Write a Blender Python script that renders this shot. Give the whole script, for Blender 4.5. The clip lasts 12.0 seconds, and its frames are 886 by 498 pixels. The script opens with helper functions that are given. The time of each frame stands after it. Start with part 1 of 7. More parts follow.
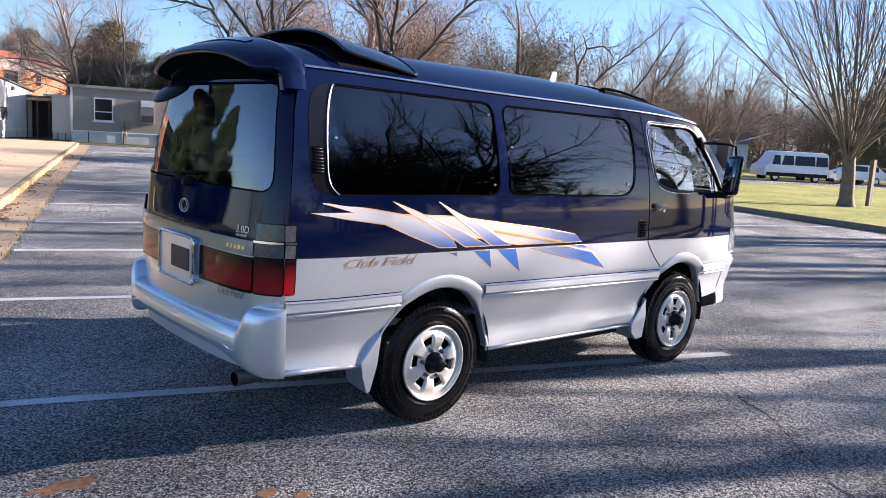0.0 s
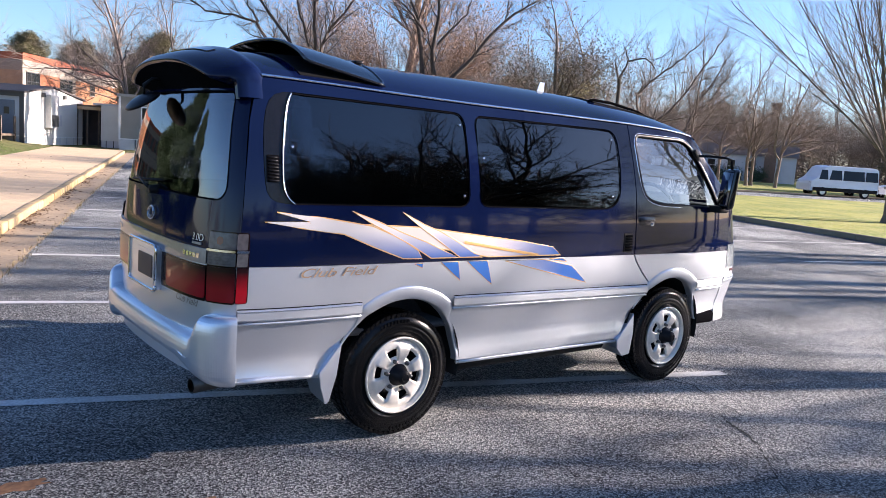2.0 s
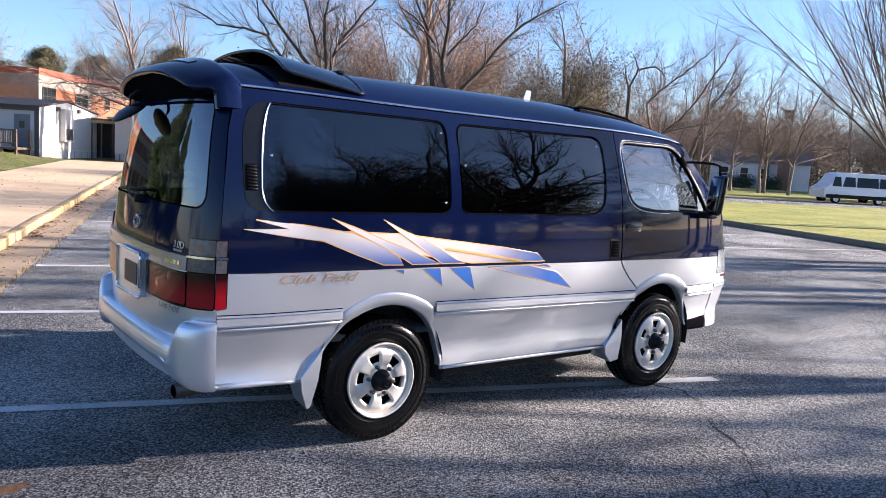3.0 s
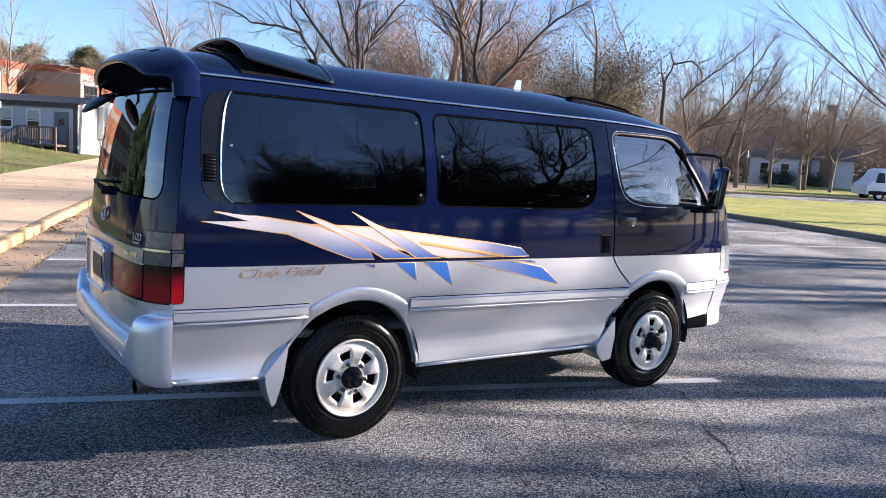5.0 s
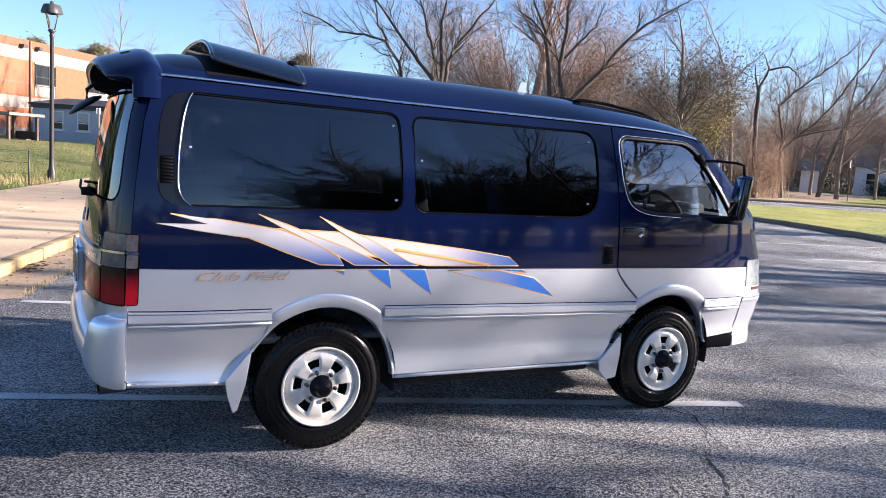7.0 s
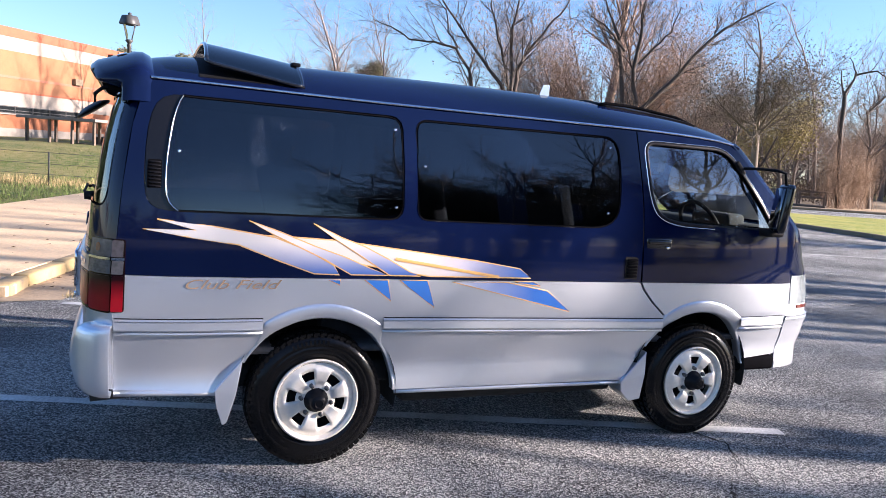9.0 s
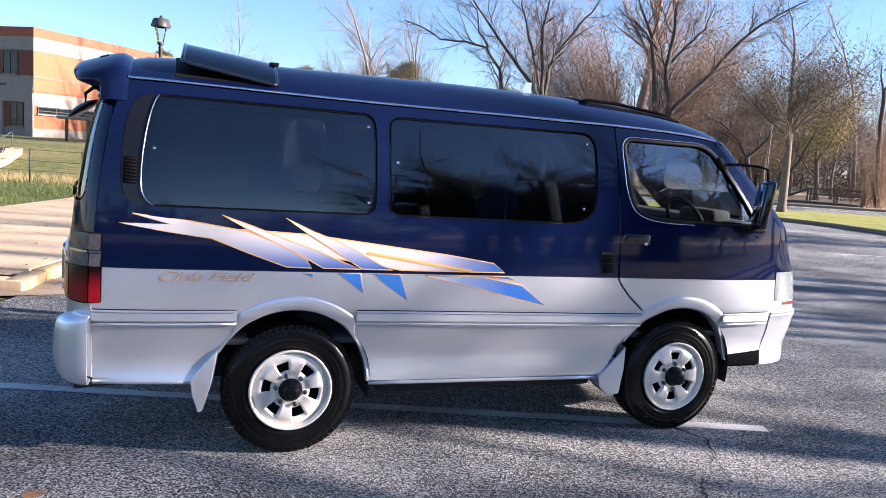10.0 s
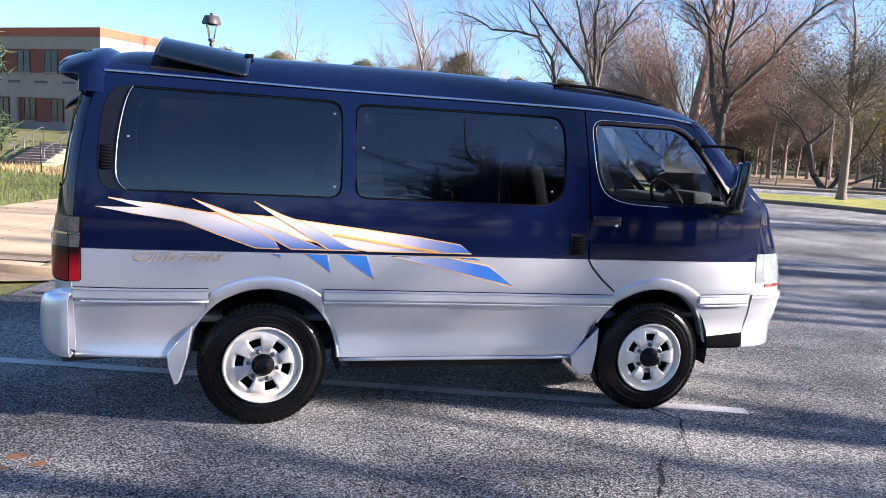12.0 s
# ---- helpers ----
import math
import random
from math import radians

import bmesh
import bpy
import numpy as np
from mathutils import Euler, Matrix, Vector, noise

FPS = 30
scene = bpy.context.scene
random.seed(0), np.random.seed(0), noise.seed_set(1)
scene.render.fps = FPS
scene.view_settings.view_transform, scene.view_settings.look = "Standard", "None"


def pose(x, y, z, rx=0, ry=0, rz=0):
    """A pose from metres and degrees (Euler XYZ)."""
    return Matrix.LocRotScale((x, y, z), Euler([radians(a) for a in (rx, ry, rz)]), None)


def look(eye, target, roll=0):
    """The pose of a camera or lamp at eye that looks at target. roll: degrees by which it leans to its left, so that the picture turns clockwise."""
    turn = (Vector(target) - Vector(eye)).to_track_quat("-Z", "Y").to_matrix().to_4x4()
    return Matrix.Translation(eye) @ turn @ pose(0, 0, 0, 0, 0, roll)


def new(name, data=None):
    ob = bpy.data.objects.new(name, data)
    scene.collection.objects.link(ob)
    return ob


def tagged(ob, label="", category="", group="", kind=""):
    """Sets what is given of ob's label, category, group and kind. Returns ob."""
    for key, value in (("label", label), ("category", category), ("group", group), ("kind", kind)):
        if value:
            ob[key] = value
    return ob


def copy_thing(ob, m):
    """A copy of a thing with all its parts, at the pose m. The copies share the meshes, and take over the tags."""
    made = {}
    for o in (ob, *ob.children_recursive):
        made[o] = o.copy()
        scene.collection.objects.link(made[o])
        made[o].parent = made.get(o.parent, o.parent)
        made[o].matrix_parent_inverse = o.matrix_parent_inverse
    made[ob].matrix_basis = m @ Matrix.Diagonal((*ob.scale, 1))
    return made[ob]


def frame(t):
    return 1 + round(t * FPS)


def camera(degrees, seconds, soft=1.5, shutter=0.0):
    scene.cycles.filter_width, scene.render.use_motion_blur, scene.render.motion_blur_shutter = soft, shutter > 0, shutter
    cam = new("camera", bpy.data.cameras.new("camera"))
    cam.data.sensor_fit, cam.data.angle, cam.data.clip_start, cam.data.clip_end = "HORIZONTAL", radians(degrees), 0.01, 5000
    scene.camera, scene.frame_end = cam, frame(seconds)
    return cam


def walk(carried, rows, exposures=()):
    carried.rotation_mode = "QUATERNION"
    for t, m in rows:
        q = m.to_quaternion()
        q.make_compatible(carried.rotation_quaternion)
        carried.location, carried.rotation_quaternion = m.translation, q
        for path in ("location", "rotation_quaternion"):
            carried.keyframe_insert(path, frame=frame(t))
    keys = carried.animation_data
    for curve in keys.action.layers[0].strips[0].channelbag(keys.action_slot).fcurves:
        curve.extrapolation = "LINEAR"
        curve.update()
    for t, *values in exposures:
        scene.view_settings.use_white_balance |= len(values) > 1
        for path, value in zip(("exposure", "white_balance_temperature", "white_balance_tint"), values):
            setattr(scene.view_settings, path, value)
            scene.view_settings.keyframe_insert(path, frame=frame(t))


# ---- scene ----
cam = camera(59.6, 12.0, 0.75)
METRES, EYE, TILT, LEAN, TURN = 3.0543, 1.5880, 0.0, 0.0, -41.4
ROWS = [
    (0.0, 0.0, 0.0, 0.0, 0.49, -8.16, -3.44),
    (0.5, 0.0367, -0.0093, 0.0022, 1.3, -8.35, -3.44),
    (1.0, 0.0612, -0.0041, 0.0053, 2.15, -8.3, -3.54),
    (1.5, 0.1011, 0.0152, 0.0033, 3.03, -7.99, -3.77),
    (2.0, 0.1373, 0.019, 0.0071, 3.79, -7.55, -3.93),
    (2.5, 0.173, 0.006, 0.0057, 4.42, -7.11, -3.84),
    (3.0, 0.1972, 0.0074, 0.0058, 4.75, -6.85, -3.44),
    (3.5, 0.203, 0.0322, 0.004, 4.94, -6.85, -2.98),
    (5.5, 0.3486, 0.0893, 0.0012, 9.05, -7.27, -3.63),
    (6.0, 0.3919, 0.1218, 0.0069, 10.91, -7.15, -3.76),
    (6.5, 0.4408, 0.1406, 0.0072, 12.62, -7.04, -3.73),
    (7.0, 0.4909, 0.1566, 0.007, 14.17, -7.09, -3.72),
    (9.0, 0.5866, 0.2555, 0.0116, 19.65, -6.92, -3.93),
    (9.5, 0.6368, 0.2669, 0.0104, 21.04, -6.94, -3.96),
    (10.0, 0.6973, 0.2689, 0.0131, 22.25, -7.11, -3.77),
    (10.5, 0.7433, 0.2589, 0.0092, 23.39, -7.32, -3.49),
    (11.0, 0.7819, 0.2496, 0.0059, 24.44, -7.61, -3.24),
    (11.5, 0.832, 0.2679, 0.0082, 25.42, -7.79, -3.09),
    (12.0, 0.872, 0.2963, 0.0107, 26.65, -7.98, -3.01),
]
walk(cam, [(t, pose(-2.752, -3.944, EYE, TILT, LEAN, TURN) @ pose(METRES * x, METRES * y, METRES * z, 90 + pitch, roll, yaw)) for t, x, y, z, yaw, pitch, roll in ROWS], exposures=[(0, 1.94, 6200, 21), (6, 1.98, 6160, 21), (9, 2.05, 6150, 21), (12, 2.17, 6130, 21)])

# ---- light ----
SUN_AZ, SUN_EL = -22.0, 17.0
world = bpy.data.worlds.new("sky")
scene.world = world
world.use_nodes = True
wn = world.node_tree
sky = wn.nodes.new("ShaderNodeTexSky")
sky.sky_type = 'NISHITA'
sky.sun_disc = False
sky.sun_elevation = radians(SUN_EL)
sky.sun_rotation = radians(90 - SUN_AZ)
sky.air_density, sky.dust_density, sky.ozone_density = 1.0, 0.25, 4.5
wn.links.new(sky.outputs[0], wn.nodes["Background"].inputs[0])
wn.nodes["Background"].inputs[1].default_value = 0.064
sun = new("sun", bpy.data.lights.new("sun", 'SUN'))
sun.data.energy, sun.data.angle, sun.data.color = 5.0, radians(0.53), (1.0, 0.88, 0.74)
sun.matrix_world = look((0, 0, 30), (-math.cos(radians(SUN_AZ)), -math.sin(radians(SUN_AZ)), 30 - math.tan(radians(SUN_EL))))

# ---- materials ----
MATS = {}


def mat(name, color, rough=0.6, metal=0.0, var=0.12, scale=6.0, bump=0.0, bump_scale=60.0, coat=0.0, color2=None, fine=40.0, spec=0.5, rand=0.0, stretch=(1, 1, 1), coat_rough=0.03):
    """A surface with a broad and a fine variation of its colour, and fine relief."""
    if name in MATS:
        return MATS[name]
    m = bpy.data.materials.new(name)
    m.use_nodes = True
    t = m.node_tree
    b = t.nodes["Principled BSDF"]
    b.inputs["Roughness"].default_value = rough
    b.inputs["Metallic"].default_value = metal
    b.inputs["Coat Weight"].default_value = coat
    b.inputs["Coat Roughness"].default_value = coat_rough
    b.inputs["Specular IOR Level"].default_value = spec
    co = t.nodes.new("ShaderNodeTexCoord")
    mp = t.nodes.new("ShaderNodeMapping")
    mp.inputs["Scale"].default_value = stretch
    t.links.new(co.outputs["Object"], mp.inputs["Vector"])
    n1 = t.nodes.new("ShaderNodeTexNoise")
    n1.inputs["Scale"].default_value, n1.inputs["Detail"].default_value = scale, 4
    n2 = t.nodes.new("ShaderNodeTexNoise")
    n2.inputs["Scale"].default_value, n2.inputs["Detail"].default_value = fine, 3
    for n in (n1, n2):
        t.links.new(mp.outputs[0], n.inputs["Vector"])
    add = t.nodes.new("ShaderNodeMath")
    add.operation = 'ADD'
    t.links.new(n1.outputs["Fac"], add.inputs[0])
    t.links.new(n2.outputs["Fac"], add.inputs[1])
    last = add.outputs[0]
    if rand:
        info = t.nodes.new("ShaderNodeObjectInfo")
        mul = t.nodes.new("ShaderNodeMath")
        mul.operation = 'MULTIPLY_ADD'
        mul.inputs[1].default_value, mul.inputs[2].default_value = rand, -rand / 2
        t.links.new(info.outputs["Random"], mul.inputs[0])
        ad2 = t.nodes.new("ShaderNodeMath")
        t.links.new(last, ad2.inputs[0])
        t.links.new(mul.outputs[0], ad2.inputs[1])
        last = ad2.outputs[0]
    r = t.nodes.new("ShaderNodeValToRGB")
    c = np.array(color)
    lo, hi = c * (1 - var), np.minimum(c * (1 + var), 1)
    if color2:
        lo, hi = c, np.array(color2)
    e = r.color_ramp.elements
    e[0].position, e[1].position = 0.35, 0.65
    mr = t.nodes.new("ShaderNodeMath")
    mr.operation = 'MULTIPLY'
    mr.inputs[1].default_value = 0.5
    t.links.new(last, mr.inputs[0])
    e[0].color, e[1].color = (*lo, 1), (*hi, 1)
    t.links.new(mr.outputs[0], r.inputs[0])
    t.links.new(r.outputs[0], b.inputs["Base Color"])
    if bump:
        n3 = t.nodes.new("ShaderNodeTexNoise")
        n3.inputs["Scale"].default_value, n3.inputs["Detail"].default_value = bump_scale, 5
        t.links.new(mp.outputs[0], n3.inputs["Vector"])
        bp = t.nodes.new("ShaderNodeBump")
        bp.inputs["Strength"].default_value, bp.inputs["Distance"].default_value = bump, 0.01
        t.links.new(n3.outputs["Fac"], bp.inputs["Height"])
        t.links.new(bp.outputs[0], b.inputs["Normal"])
    MATS[name] = m
    return m


def glass(name, tint, rough=0.0, ior=1.55):
    """Tinted panes: a mirror-like coat by Fresnel over a see-through tint."""
    m = bpy.data.materials.new(name)
    m.use_nodes = True
    t = m.node_tree
    t.nodes.remove(t.nodes["Principled BSDF"])
    fr = t.nodes.new("ShaderNodeFresnel")
    fr.inputs["IOR"].default_value = ior
    tr = t.nodes.new("ShaderNodeBsdfTransparent")
    tr.inputs[0].default_value = (*tint, 1)
    gl = t.nodes.new("ShaderNodeBsdfGlossy")
    gl.inputs["Roughness"].default_value = rough
    mx = t.nodes.new("ShaderNodeMixShader")
    t.links.new(fr.outputs[0], mx.inputs[0])
    t.links.new(tr.outputs[0], mx.inputs[1])
    t.links.new(gl.outputs[0], mx.inputs[2])
    t.links.new(mx.outputs[0], t.nodes["Material Output"].inputs[0])
    MATS[name] = m
    return m


NAVY = mat("navy_paint", (0.0029, 0.0066, 0.0310), 0.5, 0.0, 0.06, 1.5, 0.0, coat=0.66, fine=900, spec=0.0, coat_rough=0.045)
SILVER = mat("silver_paint", (0.665, 0.700, 0.755), 0.34, 0.77, 0.03, 2.0, 0.0, coat=0.5, fine=1200, coat_rough=0.05)
QPLATE = mat("quarter_plastic", (0.007, 0.007, 0.008), 0.14, 0, 0.10, 3, spec=0.4)
CHROME = mat("chrome", (0.75, 0.76, 0.78), 0.12, 1.0, 0.03)
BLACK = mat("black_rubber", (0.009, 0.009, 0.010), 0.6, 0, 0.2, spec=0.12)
TRIM = mat("black_trim", (0.008, 0.008, 0.010), 0.35, 0, 0.15, spec=0.14)
GLOSSBLACK = mat("gloss_black", (0.006, 0.006, 0.008), 0.12, 0, 0.1, coat=0.5)
TYRE = mat("tyre_rubber", (0.004, 0.004, 0.0045), 0.20, 0, 0.3, 20, 0.06, 120, spec=0.22)
RIM = mat("silver_wheel", (0.74, 0.70, 0.63), 0.40, 0.35, 0.08, 12)
DARKIN = mat("interior_cloth", (0.055, 0.055, 0.06), 0.9, 0, 0.2, 12, 0.2)
UNDER = mat("underbody", (0.007, 0.007, 0.007), 0.85, 0, 0.4, 8, 0.3)
MIRROR = mat("mirror_glass", (0.25, 0.26, 0.27), 0.02, 1.0, 0.01)
PRIVACY = glass("privacy_glass", (0.29, 0.31, 0.34), 0.0, 1.85)
DOORGLASS = glass("door_glass", (0.80, 0.88, 0.86), 0.0, 2.9)
REARGLASS = glass("rear_glass", (0.42, 0.45, 0.46), 0.0, 2.5)
GREENGLASS = glass("sunroof_glass", (0.08, 0.19, 0.18), 0.0, 1.8)
SCREEN = glass("windscreen_glass", (0.86, 0.92, 0.90), 0.0, 1.22)
SOOT = mat("matt_black", (0.006, 0.006, 0.007), 0.9, 0, 0.2, spec=0.0)
REDLENS = mat("red_lens", (0.22, 0.003, 0.010), 0.2, 0, 0.15, 30, coat=0.2, spec=0.2)
DARKRED = mat("smoked_red_lens", (0.008, 0.002, 0.003), 0.2, 0, 0.15, 30, coat=0.15, spec=0.2)
SMOKE = mat("smoked_lens", (0.085, 0.08, 0.088), 0.2, 0.1, 0.2, 40, coat=0.4, spec=0.3)
CLEARLENS = mat("clear_lens", (0.34, 0.39, 0.40), 0.14, 0.5, 0.1, 40, coat=1.0)
AMBER = mat("amber_lens", (0.15, 0.030, 0.014), 0.12, 0, 0.1, coat=1.0)


# ---- building blocks ----
def mesh_of(name, bm, material, smooth=True):
    me = bpy.data.meshes.new(name)
    bm.normal_update()
    bm.to_mesh(me)
    bm.free()
    me.materials.append(material)
    if smooth:
        me.polygons.foreach_set("use_smooth", [True] * len(me.polygons))
    return me


def part(name, bm, material, parent, label="", smooth=True):
    """Links a bmesh as one mesh object under a thing or a part."""
    ob = new(name, mesh_of(name, bm, material, smooth))
    ob.parent = parent
    if label:
        ob["label"] = label
    return ob


def thing(name, label, category, at=None, group="", kind=""):
    ob = new(name)
    ob.empty_display_size = 0.2
    if at is not None:
        ob.matrix_world = at
    return tagged(ob, label, category, group, kind)


def raw(verts, faces):
    bm = bmesh.new()
    vs = [bm.verts.new(v) for v in verts]
    for f in faces:
        try:
            bm.faces.new([vs[i] for i in f])
        except ValueError:
            pass
    return bm


def grid(f, us, vs, flip=False):
    """A sheet of quads over the parameters us, vs."""
    n = len(vs)
    verts = [f(u, v) for u in us for v in vs]
    faces = []
    for i in range(len(us) - 1):
        for j in range(n - 1):
            q = (i * n + j, (i + 1) * n + j, (i + 1) * n + j + 1, i * n + j + 1)
            faces.append(q[::-1] if flip else q)
    return raw(verts, faces)


def thick(bm, d):
    """Gives a sheet the thickness d, against its normals, with a closed rim."""
    bm.normal_update()
    bm.verts.ensure_lookup_table()
    front = bm.faces[:]
    rim = [e for e in bm.edges if len(e.link_faces) == 1]
    for e in rim:
        e.smooth = False
    twin = {v: bm.verts.new(v.co - v.normal * d) for v in bm.verts[:]}
    for f in front:
        bm.faces.new([twin[v] for v in reversed(f.verts)])
    for e in rim:
        lp = e.link_loops[0]
        a, b = lp.vert, lp.link_loop_next.vert
        bm.faces.new((b, a, twin[a], twin[b])).smooth = False
    for e in bm.edges:
        if len(e.link_faces) == 2 and e.link_faces[0].normal.dot(e.link_faces[1].normal) < 0.35:
            e.smooth = False
    bm.normal_update()
    return bm


def box(sx, sy, sz, at=(0, 0, 0), bevel=0.0, seg=2, turn=None):
    bm = bmesh.new()
    bmesh.ops.create_cube(bm, size=1, matrix=Matrix.Diagonal((sx, sy, sz, 1)))
    if bevel:
        bmesh.ops.bevel(bm, geom=bm.edges[:], offset=bevel, segments=seg, affect='EDGES', profile=0.5)
    bmesh.ops.transform(bm, matrix=Matrix.Translation(at) @ (turn or Matrix()), verts=bm.verts)
    return bm


def tube(path, radius, n=8, closed=False):
    """A round bar along a path; radius: one number or one a point."""
    pts = [Vector(p) for p in path]
    k = len(pts)
    rad = [radius] * k if isinstance(radius, (int, float)) else list(radius)
    bm = bmesh.new()
    rings, up = [], Vector((0, 0, 1))
    for i, p in enumerate(pts):
        d = (pts[min(i + 1, k - 1)] - pts[max(i - 1, 0)]).normalized()
        ref = up if abs(d.z) < 0.95 else Vector((1, 0, 0))
        a = d.cross(ref).normalized()
        b = d.cross(a)
        rings.append([bm.verts.new(p + rad[i] * (math.cos(q) * a + math.sin(q) * b)) for q in [2 * math.pi * j / n for j in range(n)]])
    for r, s in zip(rings, rings[1:]):
        for j in range(n):
            bm.faces.new((r[j], r[(j + 1) % n], s[(j + 1) % n], s[j]))
    bm.faces.new(rings[0])
    bm.faces.new(rings[-1][::-1])
    bmesh.ops.recalc_face_normals(bm, faces=bm.faces)
    return bm


def lathe(profile, n=48, axis='Y'):
    """Turns a profile of (radius, along) round an axis through the origin."""
    bm = bmesh.new()
    rings = []
    for r, h in profile:
        ring = []
        for j in range(n):
            a = 2 * math.pi * j / n
            c, s = r * math.cos(a), r * math.sin(a)
            ring.append(bm.verts.new({'Y': (c, h, s), 'Z': (c, s, h), 'X': (h, c, s)}[axis]))
        rings.append(ring)
    for a, b in zip(rings, rings[1:]):
        for j in range(n):
            bm.faces.new((a[j], a[(j + 1) % n], b[(j + 1) % n], b[j]))
    bmesh.ops.recalc_face_normals(bm, faces=bm.faces)
    return bm


def join(*bms):
    out = bmesh.new()
    for b in bms:
        me = bpy.data.meshes.new("tmp")
        b.to_mesh(me)
        b.free()
        out.from_mesh(me)
        bpy.data.meshes.remove(me)
    return out


def rounded(points, radii, k=5):
    """A polygon with its corners rounded off."""
    out, n = [], len(points)
    for i, p in enumerate(points):
        p = Vector(p)
        a, b = Vector(points[i - 1]), Vector(points[(i + 1) % n])
        r = radii[i] if isinstance(radii, (list, tuple)) else radii
        if r <= 0:
            out.append(tuple(p))
            continue
        da, db = min(r, (a - p).length * 0.48), min(r, (b - p).length * 0.48)
        s, e = p + (a - p).normalized() * da, p + (b - p).normalized() * db
        for j in range(k + 1):
            q = j / k
            out.append(tuple((1 - q) ** 2 * s + 2 * q * (1 - q) * p + q * q * e))
    return out


def dense(poly, step):
    out = []
    for i, p in enumerate(poly):
        a, b = Vector(p), Vector(poly[(i + 1) % len(poly)])
        n = max(1, int((b - a).length / step))
        out += [tuple(a.lerp(b, j / n)) for j in range(n)]
    return out


def inside(p, poly):
    x, y, c = p[0], p[1], False
    for i in range(len(poly)):
        (x0, y0), (x1, y1) = poly[i - 1], poly[i]
        if (y0 > y) != (y1 > y) and x < (x1 - x0) * (y - y0) / (y1 - y0) + x0:
            c = not c
    return c


from mathutils.geometry import delaunay_2d_cdt


def sheet(outline, holes, to3d, step=0.06, flip=False):
    """A triangulated sheet with holes, bent into place by to3d(a, b)."""
    loops = [dense(outline, step)] + [dense(h, step) for h in holes]
    verts, edges = [], []
    for lp in loops:
        s = len(verts)
        verts += [Vector(p) for p in lp]
        edges += [(s + i, s + (i + 1) % len(lp)) for i in range(len(lp))]
    xs, ys = [p[0] for p in outline], [p[1] for p in outline]
    rim = np.array([tuple(v) for v in verts])
    a = min(xs) + step / 2
    while a < max(xs):
        b = min(ys) + step / 2
        while b < max(ys):
            if inside((a, b), outline) and not any(inside((a, b), h) for h in holes):
                if np.min((rim[:, 0] - a) ** 2 + (rim[:, 1] - b) ** 2) > (0.45 * step) ** 2:
                    verts.append(Vector((a, b)))
            b += step
        a += step
    v2, _, f2, *_ = delaunay_2d_cdt(verts, edges, [], 0, 1e-5)
    bm = bmesh.new()
    vs = [bm.verts.new(to3d(p[0], p[1])) for p in v2]
    for f in f2:
        c = sum((v2[i] for i in f), Vector((0, 0))) / len(f)
        a2 = sum(v2[f[i - 1]].x * v2[f[i]].y - v2[f[i]].x * v2[f[i - 1]].y for i in range(len(f)))
        if abs(a2) > 2e-6 and inside(c, outline) and not any(inside(c, h) for h in holes):
            try:
                bm.faces.new([vs[i] for i in (f[::-1] if flip else f)])
            except ValueError:
                pass
    bmesh.ops.delete(bm, geom=[v for v in bm.verts if not v.link_faces], context='VERTS')
    return bm


def spline(x, xs, ys):
    """A smooth curve through knots."""
    i = max(0, min(len(xs) - 2, int(np.searchsorted(xs, x)) - 1))
    h = xs[i + 1] - xs[i]
    t = min(1.0, max(0.0, (x - xs[i]) / h))

    def slope(j):
        if j <= 0 or j >= len(xs) - 1:
            j = min(max(j, 1), len(xs) - 2)
        return (ys[j + 1] - ys[j - 1]) / (xs[j + 1] - xs[j - 1])
    a, b = slope(i) * h, slope(i + 1) * h
    return ys[i] * (2 * t ** 3 - 3 * t ** 2 + 1) + a * (t ** 3 - 2 * t ** 2 + t) + ys[i + 1] * (3 * t ** 2 - 2 * t ** 3) + b * (t ** 3 - t ** 2)


# ---- the lot's own axes: u along the stall lines, v across them ----
LOT = radians(-18.0)


def lot(u, v, z=0.0):
    return Vector((u * math.cos(LOT) - v * math.sin(LOT), u * math.sin(LOT) + v * math.cos(LOT), z))


def in_lot(x, y):
    return x * math.cos(LOT) + y * math.sin(LOT), -x * math.sin(LOT) + y * math.cos(LOT)


# ---- the van: x forward, the rear axle at x = 0 ----
HZ = [0.30, 0.36, 0.385, 0.42, 0.46, 0.51, 0.60, 0.70, 0.74, 0.85, 0.97, 1.10, 1.25, 1.40, 1.55, 1.70, 1.85, 1.92]
HW = [0.775, 0.788, 0.800, 0.800, 0.789, 0.782, 0.799, 0.825, 0.843, 0.851, 0.852, 0.849, 0.840, 0.822, 0.790, 0.748, 0.703, 0.680]


def half(x, z):
    """The half width of the body at x, z."""
    w = spline(z, HZ, HW)
    if x < -0.55:
        w -= 0.035 * ((-0.55 - x) / 0.4) ** 2
    if x > 2.5:
        w -= 0.045 * ((x - 2.5) / 0.6) ** 2
    return w


def seam(x):
    return 0.984 - 0.0083 * x


def gutter(x):
    return spline(x, [-0.9, -0.81, 0.32, 1.31, 2.05, 2.54, 2.75], [1.880, 1.888, 1.866, 1.857, 1.846, 1.812, 1.74])


def on_side(s, out=0.0):
    """Places a point (x, z) on the right (s = -1) or left (s = 1) flank."""
    return lambda x, z: Vector((x, s * (half(x, z) + out), z))


def smooth_(x):
    x = max(0.0, min(1.0, x))
    return x * x * (3 - 2 * x)


def arch(cx, cz, r, a0, a1, n=18):
    return [(cx + r * math.cos(radians(a0 + (a1 - a0) * i / n)), cz + r * math.sin(radians(a0 + (a1 - a0) * i / n))) for i in range(n + 1)]


